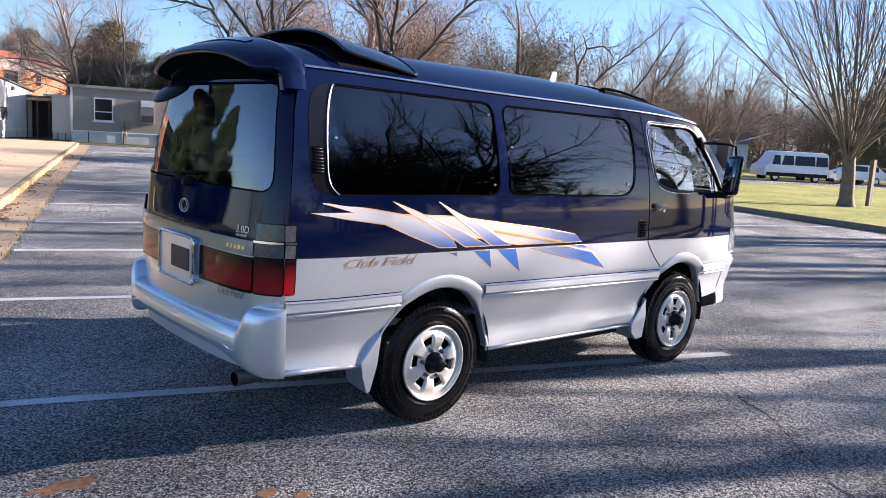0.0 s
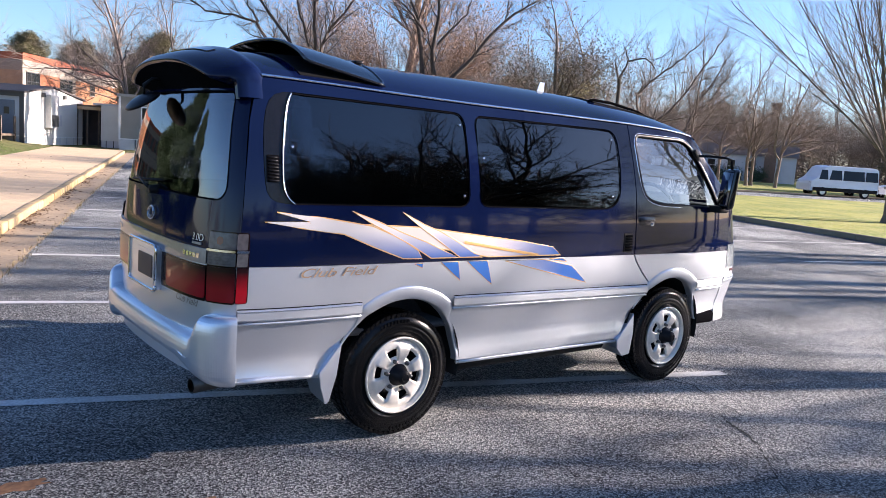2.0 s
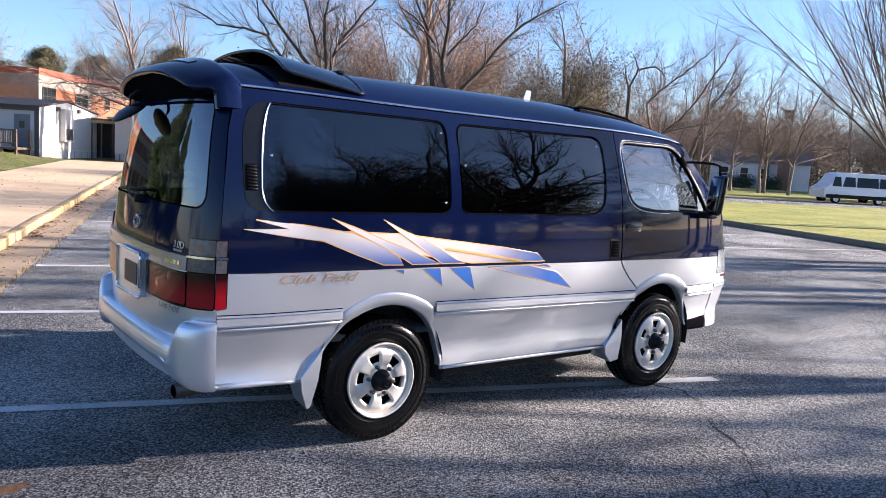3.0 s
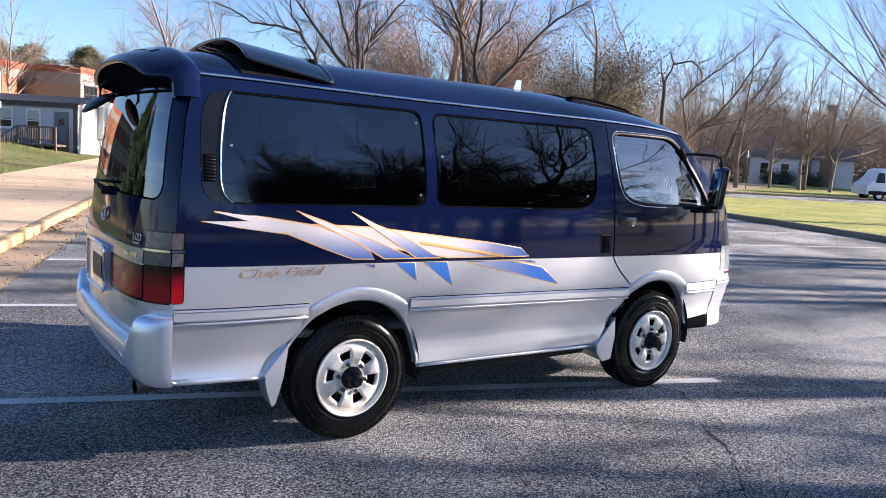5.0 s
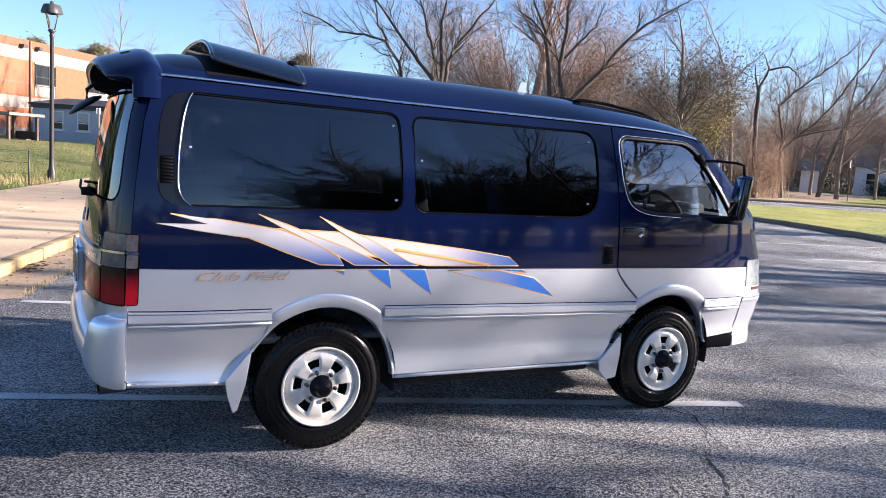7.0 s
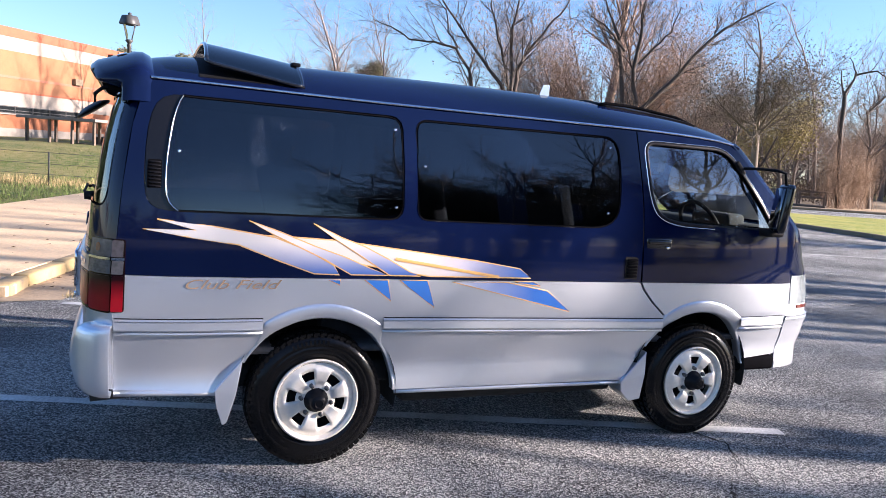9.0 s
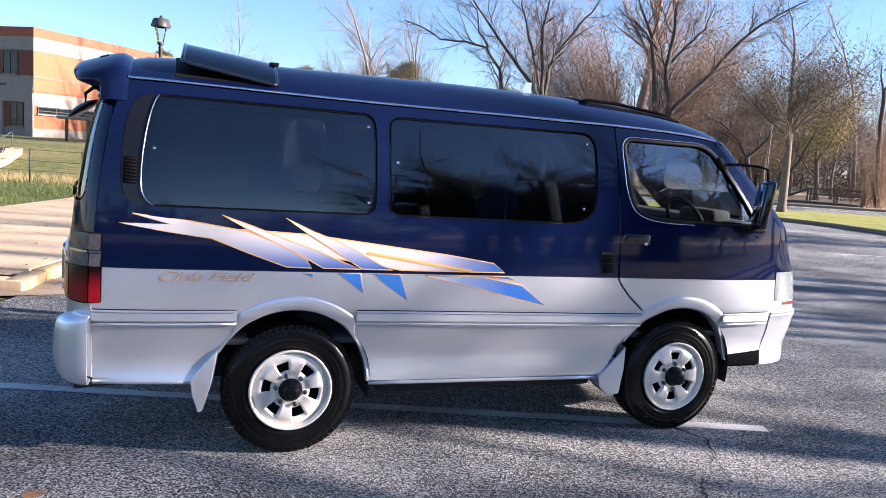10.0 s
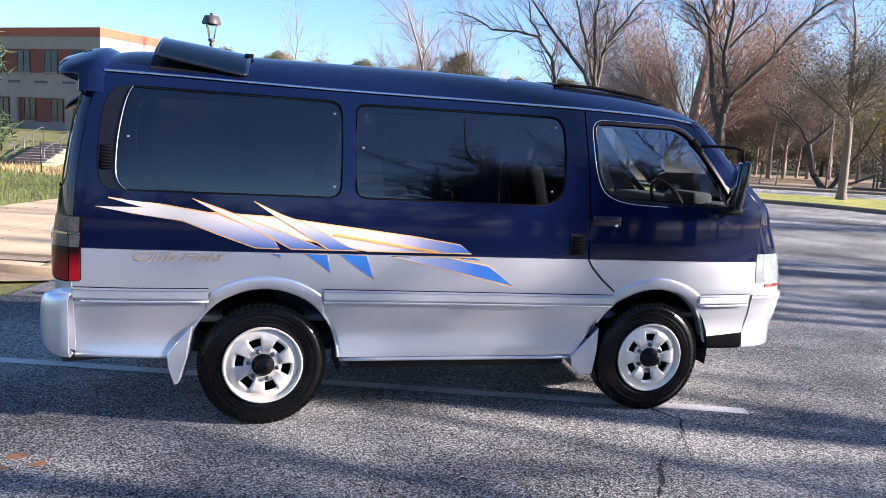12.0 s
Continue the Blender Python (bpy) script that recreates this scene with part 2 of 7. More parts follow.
REAR_C, FRONT_C = (0.0, 0.375), (2.355, 0.375)
REAR_EDGE = [(-0.955, 0.434), (-0.957, 0.99), (-0.945, 1.165), (-0.925, 1.40), (-0.888, 1.671), (-0.835, 1.862)]
GAP = [(1.842, 1.838), (1.862, 1.40), (1.876, 0.985), (1.90, 0.92), (1.97, 0.845), (2.118, 0.724)]
QEDGE = [(-0.672, 1.818), (-0.712, 1.816), (-0.756, 1.801), (-0.786, 1.772), (-0.806, 1.726), (-0.821, 1.66), (-0.830, 1.57), (-0.834, 1.47), (-0.831, 1.387), (-0.824, 1.345), (-0.806, 1.314), (-0.775, 1.296), (-0.735, 1.289), (-0.690, 1.287)]
QLINE = [(-0.672, 1.816), (-0.688, 1.79), (-0.703, 1.75), (-0.718, 1.69), (-0.730, 1.62), (-0.740, 1.54), (-0.745, 1.46), (-0.746, 1.40), (-0.742, 1.36), (-0.730, 1.328), (-0.712, 1.306), (-0.690, 1.290)]
PANE_R = [(-0.60, 1.287), (0.335, 1.282), (0.368, 1.290), (0.390, 1.312), (0.399, 1.347), (0.402, 1.55), (0.400, 1.742), (0.390, 1.776), (0.366, 1.798), (0.33, 1.806), (-0.60, 1.819)]
WIN_1 = [(x - 0.004 if x < -0.7 else x, z) for x, z in QEDGE] + PANE_R
GLASS_1 = QLINE + [(x - 0.006 if x > 0.3 else x, z + (0.003 if z < 1.5 else -0.006)) for x, z in PANE_R]
QUARTER = QEDGE + QLINE[:0:-1]
WIN_2 = rounded([(0.468, 1.800), (1.712, 1.796), (1.722, 1.55), (1.69, 1.272), (0.470, 1.282)], [0.07, 0.10, 0.3, 0.17, 0.07], 6)
WIN_D = rounded([(1.902, 1.778), (2.50, 1.772), (2.68, 1.56), (2.885, 1.287), (2.06, 1.316), (1.925, 1.40)], [0.07, 0.10, 0.3, 0.03, 0.16, 0.20], 6)


def inset(poly, d):
    """The polygon moved inwards by d along its corners."""
    n, out = len(poly), []
    area = sum(poly[i - 1][0] * poly[i][1] - poly[i][0] * poly[i - 1][1] for i in range(n))
    s = 1 if area > 0 else -1
    for i in range(n):
        a, p, b = Vector(poly[i - 1]), Vector(poly[i]), Vector(poly[(i + 1) % n])
        t = b - a
        if t.length < 1e-9:
            out.append(tuple(p))
            continue
        t.normalize()
        out.append(tuple(p + s * d * Vector((-t.y, t.x))))
    return out


def band(line, w, to3d, closed=False, proud=0.0, depth=0.006):
    """A narrow raised strip of width w along a line on the flank."""
    pts = list(line) + ([line[0]] if closed else [])
    rows = []
    for i, p in enumerate(pts):
        a = Vector(pts[i - 1] if i else (pts[-2] if closed else pts[0]))
        b = Vector(pts[i + 1] if i < len(pts) - 1 else (pts[1] if closed else pts[-1]))
        t = (b - a).normalized()
        n = Vector((-t.y, t.x))
        p = Vector(p)
        rows.append([tuple(p + n * q) for q in (-w / 2, -w / 3, w / 3, w / 2)])
    lift = (0, 1, 1, 0)
    verts, faces = [], []
    for r in rows:
        for q, l in zip(r, lift):
            v = to3d(*q)
            verts.append((v.x, v.y + math.copysign(proud + l * depth, v.y), v.z))
    for i in range(len(rows) - 1):
        for j in range(3):
            faces.append((i * 4 + j, i * 4 + j + 1, i * 4 + j + 5, i * 4 + j + 4))
    bm = raw(verts, faces)
    bmesh.ops.recalc_face_normals(bm, faces=bm.faces)
    return bm


van = thing("van", "navy blue over silver minivan with striped side decals parked on asphalt", "van")

for s in (-1, 1):
    flip = s == 1
    P = on_side(s)
    roofline = [(x, gutter(x) - 0.012) for x in np.linspace(-0.80, 1.835, 12)]
    upper = REAR_EDGE[2:] + roofline + GAP[:2] + [(1.872, seam(1.872))] + [(x, seam(x)) for x in np.linspace(1.6, -0.95, 10)]
    b = sheet(upper, [WIN_1, WIN_2], P, 0.07, flip)
    side_upper = part("upper_side", thick(b, 0.02), NAVY, van)
    low = [(x, seam(x) - 0.003) for x in np.linspace(-0.955, 1.872, 12)] + [(1.874, 0.96)] + [(x - 0.004, z) for x, z in GAP[3:]]
    low += arch(*FRONT_C, 0.414, 126, 153, 8) + [(1.975, 0.535), (1.84, 0.366)] + [(0.41, 0.383)] + arch(*REAR_C, 0.412, 2, 152, 22) + [(-0.378, 0.560), (-0.49, 0.412), (-0.953, 0.434)]
    b = sheet(low, [], P, 0.05, flip)
    part("lower_side", thick(b, 0.02), SILVER, van)
    # the front door, in its two colours, with its window
    door = part("front_door", thick(sheet([(x + 0.008, z) for x, z in GAP[:2]] + [(1.884, seam(1.884))] + [(x, seam(x)) for x in np.linspace(2.1, 3.0, 5)]
                + [(3.054, 0.958), (3.064, 1.10), (3.079, 1.278), (2.974, 1.393), (2.807, 1.547), (2.60, 1.765), (2.535, 1.80)]
                + [(x, gutter(x) - 0.012) for x in np.linspace(2.45, 1.86, 5)], [WIN_D], P, 0.06, flip), 0.02), NAVY, van)
    fl = [(x, seam(x) - 0.003) for x in np.linspace(1.884, 3.054, 6)] + [(3.071, 0.75), (3.081, 0.60), (3.064, 0.478), (2.76, 0.462)]
    fl += arch(*FRONT_C, 0.412, 14, 122, 16) + [(2.124, 0.728), (1.977, 0.85), (1.908, 0.925)]
    part("lower_panel", thick(sheet(fl, [], P, 0.05, flip), 0.02), SILVER, door)
    pane = inset(WIN_D, 0.004)
    part("window_pane", sheet(pane, [], on_side(s, -0.012), 0.09, flip), DOORGLASS, door)
    part("window_seal", join(band(WIN_D, 0.022, P, True, 0.0, 0.004)), TRIM, door)
    if s == -1:
        part("chrome_strip", band(inset(WIN_D, -0.014), 0.005, P, True, 0.0, 0.004), CHROME, door)
        part("inner_trim", thick(sheet(inset(WIN_D, -0.02), [inset(WIN_D, 0.02)], on_side(s, -0.03), 0.08, flip), 0.03), BLACK, door)
        # the door's pull handle in its bezel
        hb = box(0.180, 0.018, 0.062, (1.985, -0.838, 1.195), 0.0075, 3)
        handle = part("door_handle", hb, GLOSSBLACK, door)
        part("grip", box(0.155, 0.018, 0.024, (1.985, -0.852, 1.204), 0.008, 3), GLOSSBLACK, handle)
        part("lock", lathe([(0.001, -0.006), (0.010, -0.006), (0.011, 0.006)], 14), CHROME, handle).location = (2.045, -0.846, 1.172)
    # panes of the rear windows
    for g, nm in ((GLASS_1, "rear_side_window"), (inset(WIN_2, 0.006), "middle_side_window")):
        w = part(nm, thick(sheet(g, [], on_side(s, -0.004), 0.05, flip), 0.006), PRIVACY, van, "dark tinted side window")
        part("seal", band(g, 0.009, P, True, -0.003, 0.003), SOOT, w)
        if s == -1:
            spots = [(0.356, 1.735), (0.356, 1.345), (-0.690, 1.560)] if g is GLASS_1 else [(1.655, 1.730), (1.62, 1.36), (0.512, 1.560)]
            for sx, sz in spots:
                bolt = part("bolt", lathe([(0.0005, -0.004), (0.006, -0.0035), (0.0075, 0.0)], 12), CHROME, w)
                bolt.location = (sx, -half(sx, sz) - 0.002, sz)
    part("quarter_panel", thick(sheet(QUARTER, [], on_side(s, -0.001), 0.06, flip), 0.01), QPLATE, van, "dark grey quarter panel")
    if s == -1:
        part("quarter_chrome", band(QLINE, 0.0048, P, False, 0.001, 0.005), CHROME, van)
        vent = part("quarter_vent", thick(sheet(rounded([(-0.823, 1.516), (-0.762, 1.516), (-0.764, 1.388), (-0.827, 1.388)], 0.01), [], on_side(s, 0.001), 0.05, flip), 0.01), SOOT, van)
        for i in range(8):
            z = 1.397 + i * 0.0155
            part("louvre", box(0.050, 0.010, 0.006, (-0.791, -half(-0.80, z) - 0.002, z), 0.002, 1, Euler((radians(30), 0, 0)).to_matrix().to_4x4()), TRIM, vent)
        vent = part("pillar_vent", thick(sheet(rounded([(1.755, 1.118), (1.842, 1.112), (1.842, 0.985), (1.755, 0.990)], 0.012), [], on_side(s, 0.003), 0.05, flip), 0.01), BLACK, van)
        for i in range(6):
            z = 1.005 + i * 0.0185
            part("louvre", box(0.068, 0.016, 0.007, (1.80, -half(1.8, z) - 0.007, z), 0.002, 1, Euler((radians(30), 0, 0)).to_matrix().to_4x4()), SOOT, vent)
    # mouldings along the flank and flares round the wheels
    for x0, x1, nm in ((-0.953, -0.290, "rear"), (0.318, 2.062, "middle"), (2.662, 3.035, "front")):
        zz = 0.784 if x0 < 0 else (0.778 if x0 < 2 else 0.744)
        zs = zz - 0.060
        DROP = 0.019 if x0 == 0.318 else 0.003
        rows = []
        for x in np.linspace(x0, x1, 10):
            dz = -DROP * (x - x0)
            for q, o in ((0.0, -0.001), (0.12, 0.010), (0.16, 0.0095), (0.19, 0.001), (0.25, 0.007), (0.84, 0.009), (0.96, 0.004), (1.0, -0.014)):
                z = zz + (zs - zz) * q + dz
                rows.append((x, s * (half(x, max(z, 0.752)) + o), z))
        bm = raw(rows, [(i * 8 + j, i * 8 + j + 1, i * 8 + j + 9, i * 8 + j + 8) for i in range(9) for j in range(7)])
        bmesh.ops.recalc_face_normals(bm, faces=bm.faces)
        if (bm.faces[:][10].normal.y > 0) != (s > 0):
            bmesh.ops.reverse_faces(bm, faces=bm.faces[:])
        mo = part("moulding", bm, SILVER, van, "", False)
        # two black strips paint the shade in the upper crease and the groove
        part("moulding_gap", band([(x, zz + 0.003 - DROP * (x - x0)) for x in np.linspace(x0, x1, 8)], 0.005, P, False, -0.001, 0.002), BLACK, mo)
        part("moulding_groove", band([(x, zz + 0.195 * (zs - zz) - DROP * (x - x0)) for x in np.linspace(x0, x1, 8)], 0.004, P, False, 0.0, 0.002), BLACK, mo)
        part("lower_rib", tube([(x, s * (half(x, 0.752) - 0.003), zs - 0.010 - DROP * (x - x0)) for x in np.linspace(x0, x1, 8)], 0.0065, 8), SILVER, mo)
    for c, a0, a1 in ((REAR_C, 1, 154), (FRONT_C, 8, 152)):
        prof = [(0.402, -0.05), (0.405, -0.008), (0.411, 0.004), (0.421, 0.008), (0.448, 0.008), (0.468, 0.006), (0.480, 0.001), (0.486, -0.012)]
        verts, faces = [], []
        n = 48
        for i in range(n + 1):
            deg = a0 + (a1 - a0) * i / n
            a = radians(deg)
            full = smooth_((deg - 38) / 12) * smooth_((140 - deg) / 15)
            for r, o in prof:
                r2 = 0.402 + (r - 0.402) * (0.16 + 0.84 * full)
                x, z = c[0] + r2 * math.cos(a), c[1] + r2 * math.sin(a)
                lip = min(o, 0.004) if full < 0.05 else o
                verts.append((x, s * (half(x, z) + o * full + (1 - full) * min(lip, 0.003)), z))
        k = len(prof)
        for i in range(n):
            for j in range(k - 1):
                faces.append((i * k + j, i * k + j + 1, (i + 1) * k + j + 1, (i + 1) * k + j))
        bm = raw(verts, faces)
        bmesh.ops.recalc_face_normals(bm, faces=bm.faces)
        part("wheel_flare", bm, SILVER, van)
        # the dark wheel house
        bm = grid(lambda a, y: Vector((c[0] + 0.425 * math.cos(a), y, c[1] + 0.425 * math.sin(a))), [radians(q) for q in range(-12, 193, 10)], [s * 0.80, s * 0.60, s * 0.42])
        part("wheel_house", bm, UNDER, van)
        part("wheel_house_wall", box(0.86, 0.02, 0.5, (c[0], s * 0.42, 0.62)), UNDER, van)
    # rain gutter with its bright strip
    part("gutter_strip", band([(x, gutter(x)) for x in np.linspace(-0.815, 2.56, 30)], 0.013, P, False, -0.002, 0.010), CHROME if s == -1 else NAVY, van, "bright metal strip")
    # rocker lip
    part("sill", tube([(x, s * 0.782, 0.372 - 0.012 * x) for x in np.linspace(0.42, 1.88, 8)], 0.013, 8), SILVER, van)
    part("sill", tube([(x, s * 0.785, 0.428 - 0.047 * (x + 0.95)) for x in np.linspace(-0.95, -0.48, 5)], 0.016, 8), SILVER, van)


# roof
def roof_at(x, q):
    """The roof: q from -1 at the right gutter to 1 at the left one."""
    crown = spline(x, [-0.95, -0.7, 0.3, 1.5, 2.2, 2.6, 2.75], [0.10, 0.15, 0.185, 0.185, 0.15, 0.10, 0.07])
    bow = 0.16 * max(0, (x - 1.9) / 0.8) ** 2 * (1 - q * q)
    y = q * (half(min(x, 2.6), gutter(x)) - 0.006)
    return Vector((x + bow, y, gutter(x) + 0.004 + crown * (1 - abs(q) ** 2.5) ** 0.92))


part("roof", thick(grid(roof_at, list(np.linspace(-0.88, 2.62, 44)), list(np.linspace(-1, 1, 41))), 0.02), NAVY, van)


# tail
def tail_x(q, z):
    e = spline(z, [0.40, 0.99, 1.165, 1.40, 1.671, 1.862, 1.95], [-0.957, -0.957, -0.947, -0.927, -0.890, -0.84, -0.80])
    d = spline(z, [0.40, 1.0, 1.2, 1.5, 1.8, 1.95], [0.155, 0.155, 0.145, 0.135, 0.12, 0.11])
    return e - d * (0.68 * (1 - abs(q) ** 7) + 0.32 * (1 - q * q))


def tail(a, z, out=0.0):
    """A point of the tail: a from -1 (right) to 1 (left)."""
    w = half(-0.94, z)
    q = max(-1, min(1, a))
    return Vector((tail_x(q, z) - out, w * math.copysign(1 - (1 - abs(q)) ** 1.12, q), z))


RG = rounded([(-0.895, 1.800), (0.895, 1.800), (0.905, 1.292), (-0.905, 1.292)], [0.05, 0.05, 0.09, 0.09], 6)
tg = part("tailgate", thick(sheet(dense([(-1, seam(-1)), (1, seam(-1)), (1, 1.862), (-1, 1.862)], 0.05), [RG], lambda a, z: tail(a, z), 0.05, True), 0.02), NAVY, van)
part("lower_panel", thick(sheet([(-1, 0.44), (1, 0.44), (1, seam(-1) - 0.003), (-1, seam(-1) - 0.003)], [], lambda a, z: tail(a, z), 0.05, True), 0.02), SILVER, tg)
part("rear_window", sheet(inset(RG, 0.004), [], lambda a, z: tail(a, z, -0.006), 0.06, True), REARGLASS, tg, "dark tinted rear window")
ring = inset(RG, -0.004)
part("window_seal", sheet(ring, [inset(RG, 0.004)], lambda a, z: tail(a, z, 0.002), 0.05, True), SOOT, tg)


def tail_patch(name, a0, a1, z0, z1, out, material, parent, r=0.02, label="", depth=0.02):
    b = sheet(rounded([(a0, z0), (a1, z0), (a1, z1), (a0, z1)], r), [], lambda a, z: tail(a, z, out), 0.035, True)
    return part(name, thick(b, depth), material, parent, label)


# lamps, garnish and plate
def blend(name, c0, c1, axis, p0, p1, spec=0.5, coat=0.8):
    """Glossy film whose colour fades from one to another along an axis."""
    m = bpy.data.materials.new(name)
    m.use_nodes = True
    t = m.node_tree
    b = t.nodes["Principled BSDF"]
    b.inputs["Roughness"].default_value, b.inputs["Coat Weight"].default_value = 0.3, coat
    b.inputs["Specular IOR Level"].default_value = spec
    co = t.nodes.new("ShaderNodeTexCoord")
    se = t.nodes.new("ShaderNodeSeparateXYZ")
    mr = t.nodes.new("ShaderNodeMapRange")
    mr.inputs["From Min"].default_value, mr.inputs["From Max"].default_value = p0, p1
    ra = t.nodes.new("ShaderNodeValToRGB")
    ra.color_ramp.elements[0].color, ra.color_ramp.elements[1].color = (*c0, 1), (*c1, 1)
    ns = t.nodes.new("ShaderNodeTexNoise")
    ns.inputs["Scale"].default_value = 400
    ad = t.nodes.new("ShaderNodeMath")
    ad.operation = 'MULTIPLY_ADD'
    ad.inputs[1].default_value = 0.10
    t.links.new(co.outputs["Object"], se.inputs[0])
    t.links.new(co.outputs["Object"], ns.inputs["Vector"])
    t.links.new(se.outputs[axis], mr.inputs["Value"])
    t.links.new(ns.outputs["Fac"], ad.inputs[0])
    t.links.new(mr.outputs[0], ad.inputs[2])
    t.links.new(ad.outputs[0], ra.inputs[0])
    t.links.new(ra.outputs[0], b.inputs["Base Color"])
    return m


# red lens colour, darkening to near black towards its top
REDFADE = blend("fading_red_lens", (0.30, 0.004, 0.012), (0.012, 0.002, 0.003), 2, 0.875, 0.972, 0.15, 0.35)
garnish = tail_patch("tail_garnish", -0.815, 0.815, 0.990, 1.060, 0.012, mat("grey_garnish", (0.24, 0.26, 0.30), 0.28, 0.7, 0.08, coat=0.6), tg, 0.01, "grey metallic garnish strip")
for s in (-1, 1):
    a0, a1 = sorted((s * 0.26, s * 0.815))
    tail_patch("reflector", a0, a1, 0.812, 0.984, 0.010, DARKRED, tg, 0.012, "smoked dark red reflector")
    tail_patch("reflector_centre", *sorted((s * 0.34, s * 0.813)), 0.826, 0.976, 0.0125, REDFADE, tg, 0.02)
    lamp = tail_patch("tail_lamp", *sorted((s * 0.823, s * 0.9995)), 0.812, 1.152, 0.010, DARKRED, van, 0.015, "red and smoked tail lamp")
    wrap = sheet(rounded([(-0.968, 0.815), (-0.912, 0.818), (-0.908, 1.150), (-0.960, 1.152)], 0.012), [], on_side(s, 0.007), 0.03, s == 1)
    part("side_lens", thick(wrap, 0.02), DARKRED, lamp)
    tail_patch("red_lens", *sorted((s * 0.829, s * 0.998)), 0.820, 0.984, 0.0130, REDFADE, lamp, 0.015)
    tail_patch("signal_lens", *sorted((s * 0.828, s * 0.998)), 1.070, 1.146, 0.0130, SMOKE, lamp, 0.008)
    tail_patch("amber_bulb", *sorted((s * 0.885, s * 0.925)), 1.090, 1.128, 0.0136, mat("smoked_amber", (0.16, 0.045, 0.02), 0.25, 0, 0.2, 60, coat=0.3), lamp, 0.018)
    tail_patch("reverse_lens", *sorted((s * 0.828, s * 0.998)), 0.992, 1.054, 0.0130, mat("clear_reverse_lens", (0.11, 0.11, 0.115), 0.2, 0.2, 0.25, 90, coat=0.5), lamp, 0.008)
    for i in range(4):
        tail_patch("lens_rib", *sorted((s * 0.832, s * 0.996)), 1.000 + 0.014 * i, 1.003 + 0.014 * i, 0.0140, SMOKE, lamp, 0.001, "", 0.003)
    tail_patch("chrome_bar", *sorted((s * 0.823, s * 0.9995)), 1.056, 1.067, 0.018, CHROME, lamp, 0.003)
    for z0, z1, mm in ((0.820, 0.984, REDFADE), (0.992, 1.054, MATS["clear_reverse_lens"]), (1.070, 1.146, SMOKE)):
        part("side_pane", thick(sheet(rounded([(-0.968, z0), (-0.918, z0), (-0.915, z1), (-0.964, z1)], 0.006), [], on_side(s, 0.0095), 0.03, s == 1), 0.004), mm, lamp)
    part("side_chrome_bar", thick(sheet([(-0.967, 1.056), (-0.912, 1.056), (-0.912, 1.067), (-0.967, 1.067)], [], on_side(s, 0.012), 0.03, s == 1), 0.008), CHROME, lamp)
pf = tail_patch("plate_frame", -0.235, 0.255, 0.775, 1.005, 0.030, SILVER, tg, 0.025, "silver number plate recess", 0.03)
part("plate_rim", tube([tail(a, z, 0.034) for a, z in rounded([(-0.24, 0.772), (0.26, 0.772), (0.26, 1.008), (-0.24, 1.008)], 0.03, 4)] + [tail(-0.24, 0.83, 0.034)], 0.008, 8), CHROME, pf)
tail_patch("plate_step", -0.205, 0.10, 0.800, 0.975, 0.033, SILVER, pf, 0.02, "", 0.006)
tail_patch("plate_recess", -0.185, 0.06, 0.835, 0.950, 0.037, mat("plate_dark", (0.03, 0.025, 0.03), 0.5), pf, 0.01, "", 0.006)
em = part("emblem", join(tube([tail(0.060 * math.cos(q), 1.160 + 0.034 * math.sin(q), 0.010) for q in np.linspace(0, 2 * math.pi, 25)], 0.0035, 6),
                         tube([tail(0.032 * math.cos(q), 1.163 + 0.026 * math.sin(q), 0.010) for q in np.linspace(0, 2 * math.pi, 17)], 0.003, 6)), CHROME, tg, "oval chrome emblem")
for a0, n, z, w in ((-0.757, 5, 1.024, 0.028), (0.62, 4, 1.024, 0.022)):
    for i in range(n):
        tail_patch("badge_bar", a0 + i * 0.037, a0 + i * 0.037 + w, z - 0.011, z + 0.011, 0.016, CHROME, tg, 0.003, "", 0.004)


def lettering(text, size, to3d, x0, z0, shear, material, parent, label, out_name="lettering", stretch=1.0):
    c = bpy.data.curves.new("letters", 'FONT')
    c.body, c.size, c.shear, c.resolution_u, c.offset = text, size, shear, 3, 0.0
    ob = new("letters", c)
    bpy.context.view_layer.update()
    me = bpy.data.meshes.new_from_object(ob.evaluated_get(bpy.context.evaluated_depsgraph_get()))
    bpy.data.objects.remove(ob)
    bm = bmesh.new()
    bm.from_mesh(me)
    bpy.data.meshes.remove(me)
    for v in bm.verts:
        v.co = to3d(x0 + v.co.x * stretch, z0 + v.co.y)
    bmesh.ops.recalc_face_normals(bm, faces=bm.faces)
    return part(out_name, bm, material, parent, label, False)


lettering("3.0D", 0.050, lambda x, z: tail(-0.640 - x * 1.25, z, 0.004), 0, 1.090, 0, mat("dull_chrome", (0.40, 0.40, 0.41), 0.3, 0.9, 0.1), tg, "chrome letters 3.0D")
lettering("Club Field", 0.052, lambda x, z: tail(-0.47 - x * 1.25, z, 0.004), 0, 0.775, 0.35, mat("grey_letter", (0.2, 0.2, 0.2), 0.3, 0.6), tg, "grey script lettering Club Field")
tail_patch("badge_bar", -0.745, -0.645, 1.072, 1.083, 0.004, MATS["grey_letter"], tg, 0.002, "", 0.004)
wip = part("rear_wiper", tube([tail(-0.02, 1.285, 0.03), tail(0.05, 1.300, 0.045), tail(0.20, 1.330, 0.04)], 0.007, 6), BLACK, tg)
part("wiper_pivot", lathe([(0.001, -0.03), (0.022, -0.028), (0.026, 0.02)], 14, 'X'), BLACK, wip).location = tail(-0.02, 1.283, 0.012)
part("wiper_blade", tube([tail(-0.16, 1.340, 0.016), tail(0.15, 1.325, 0.020), tail(0.46, 1.312, 0.014)], 0.008, 6), BLACK, wip)


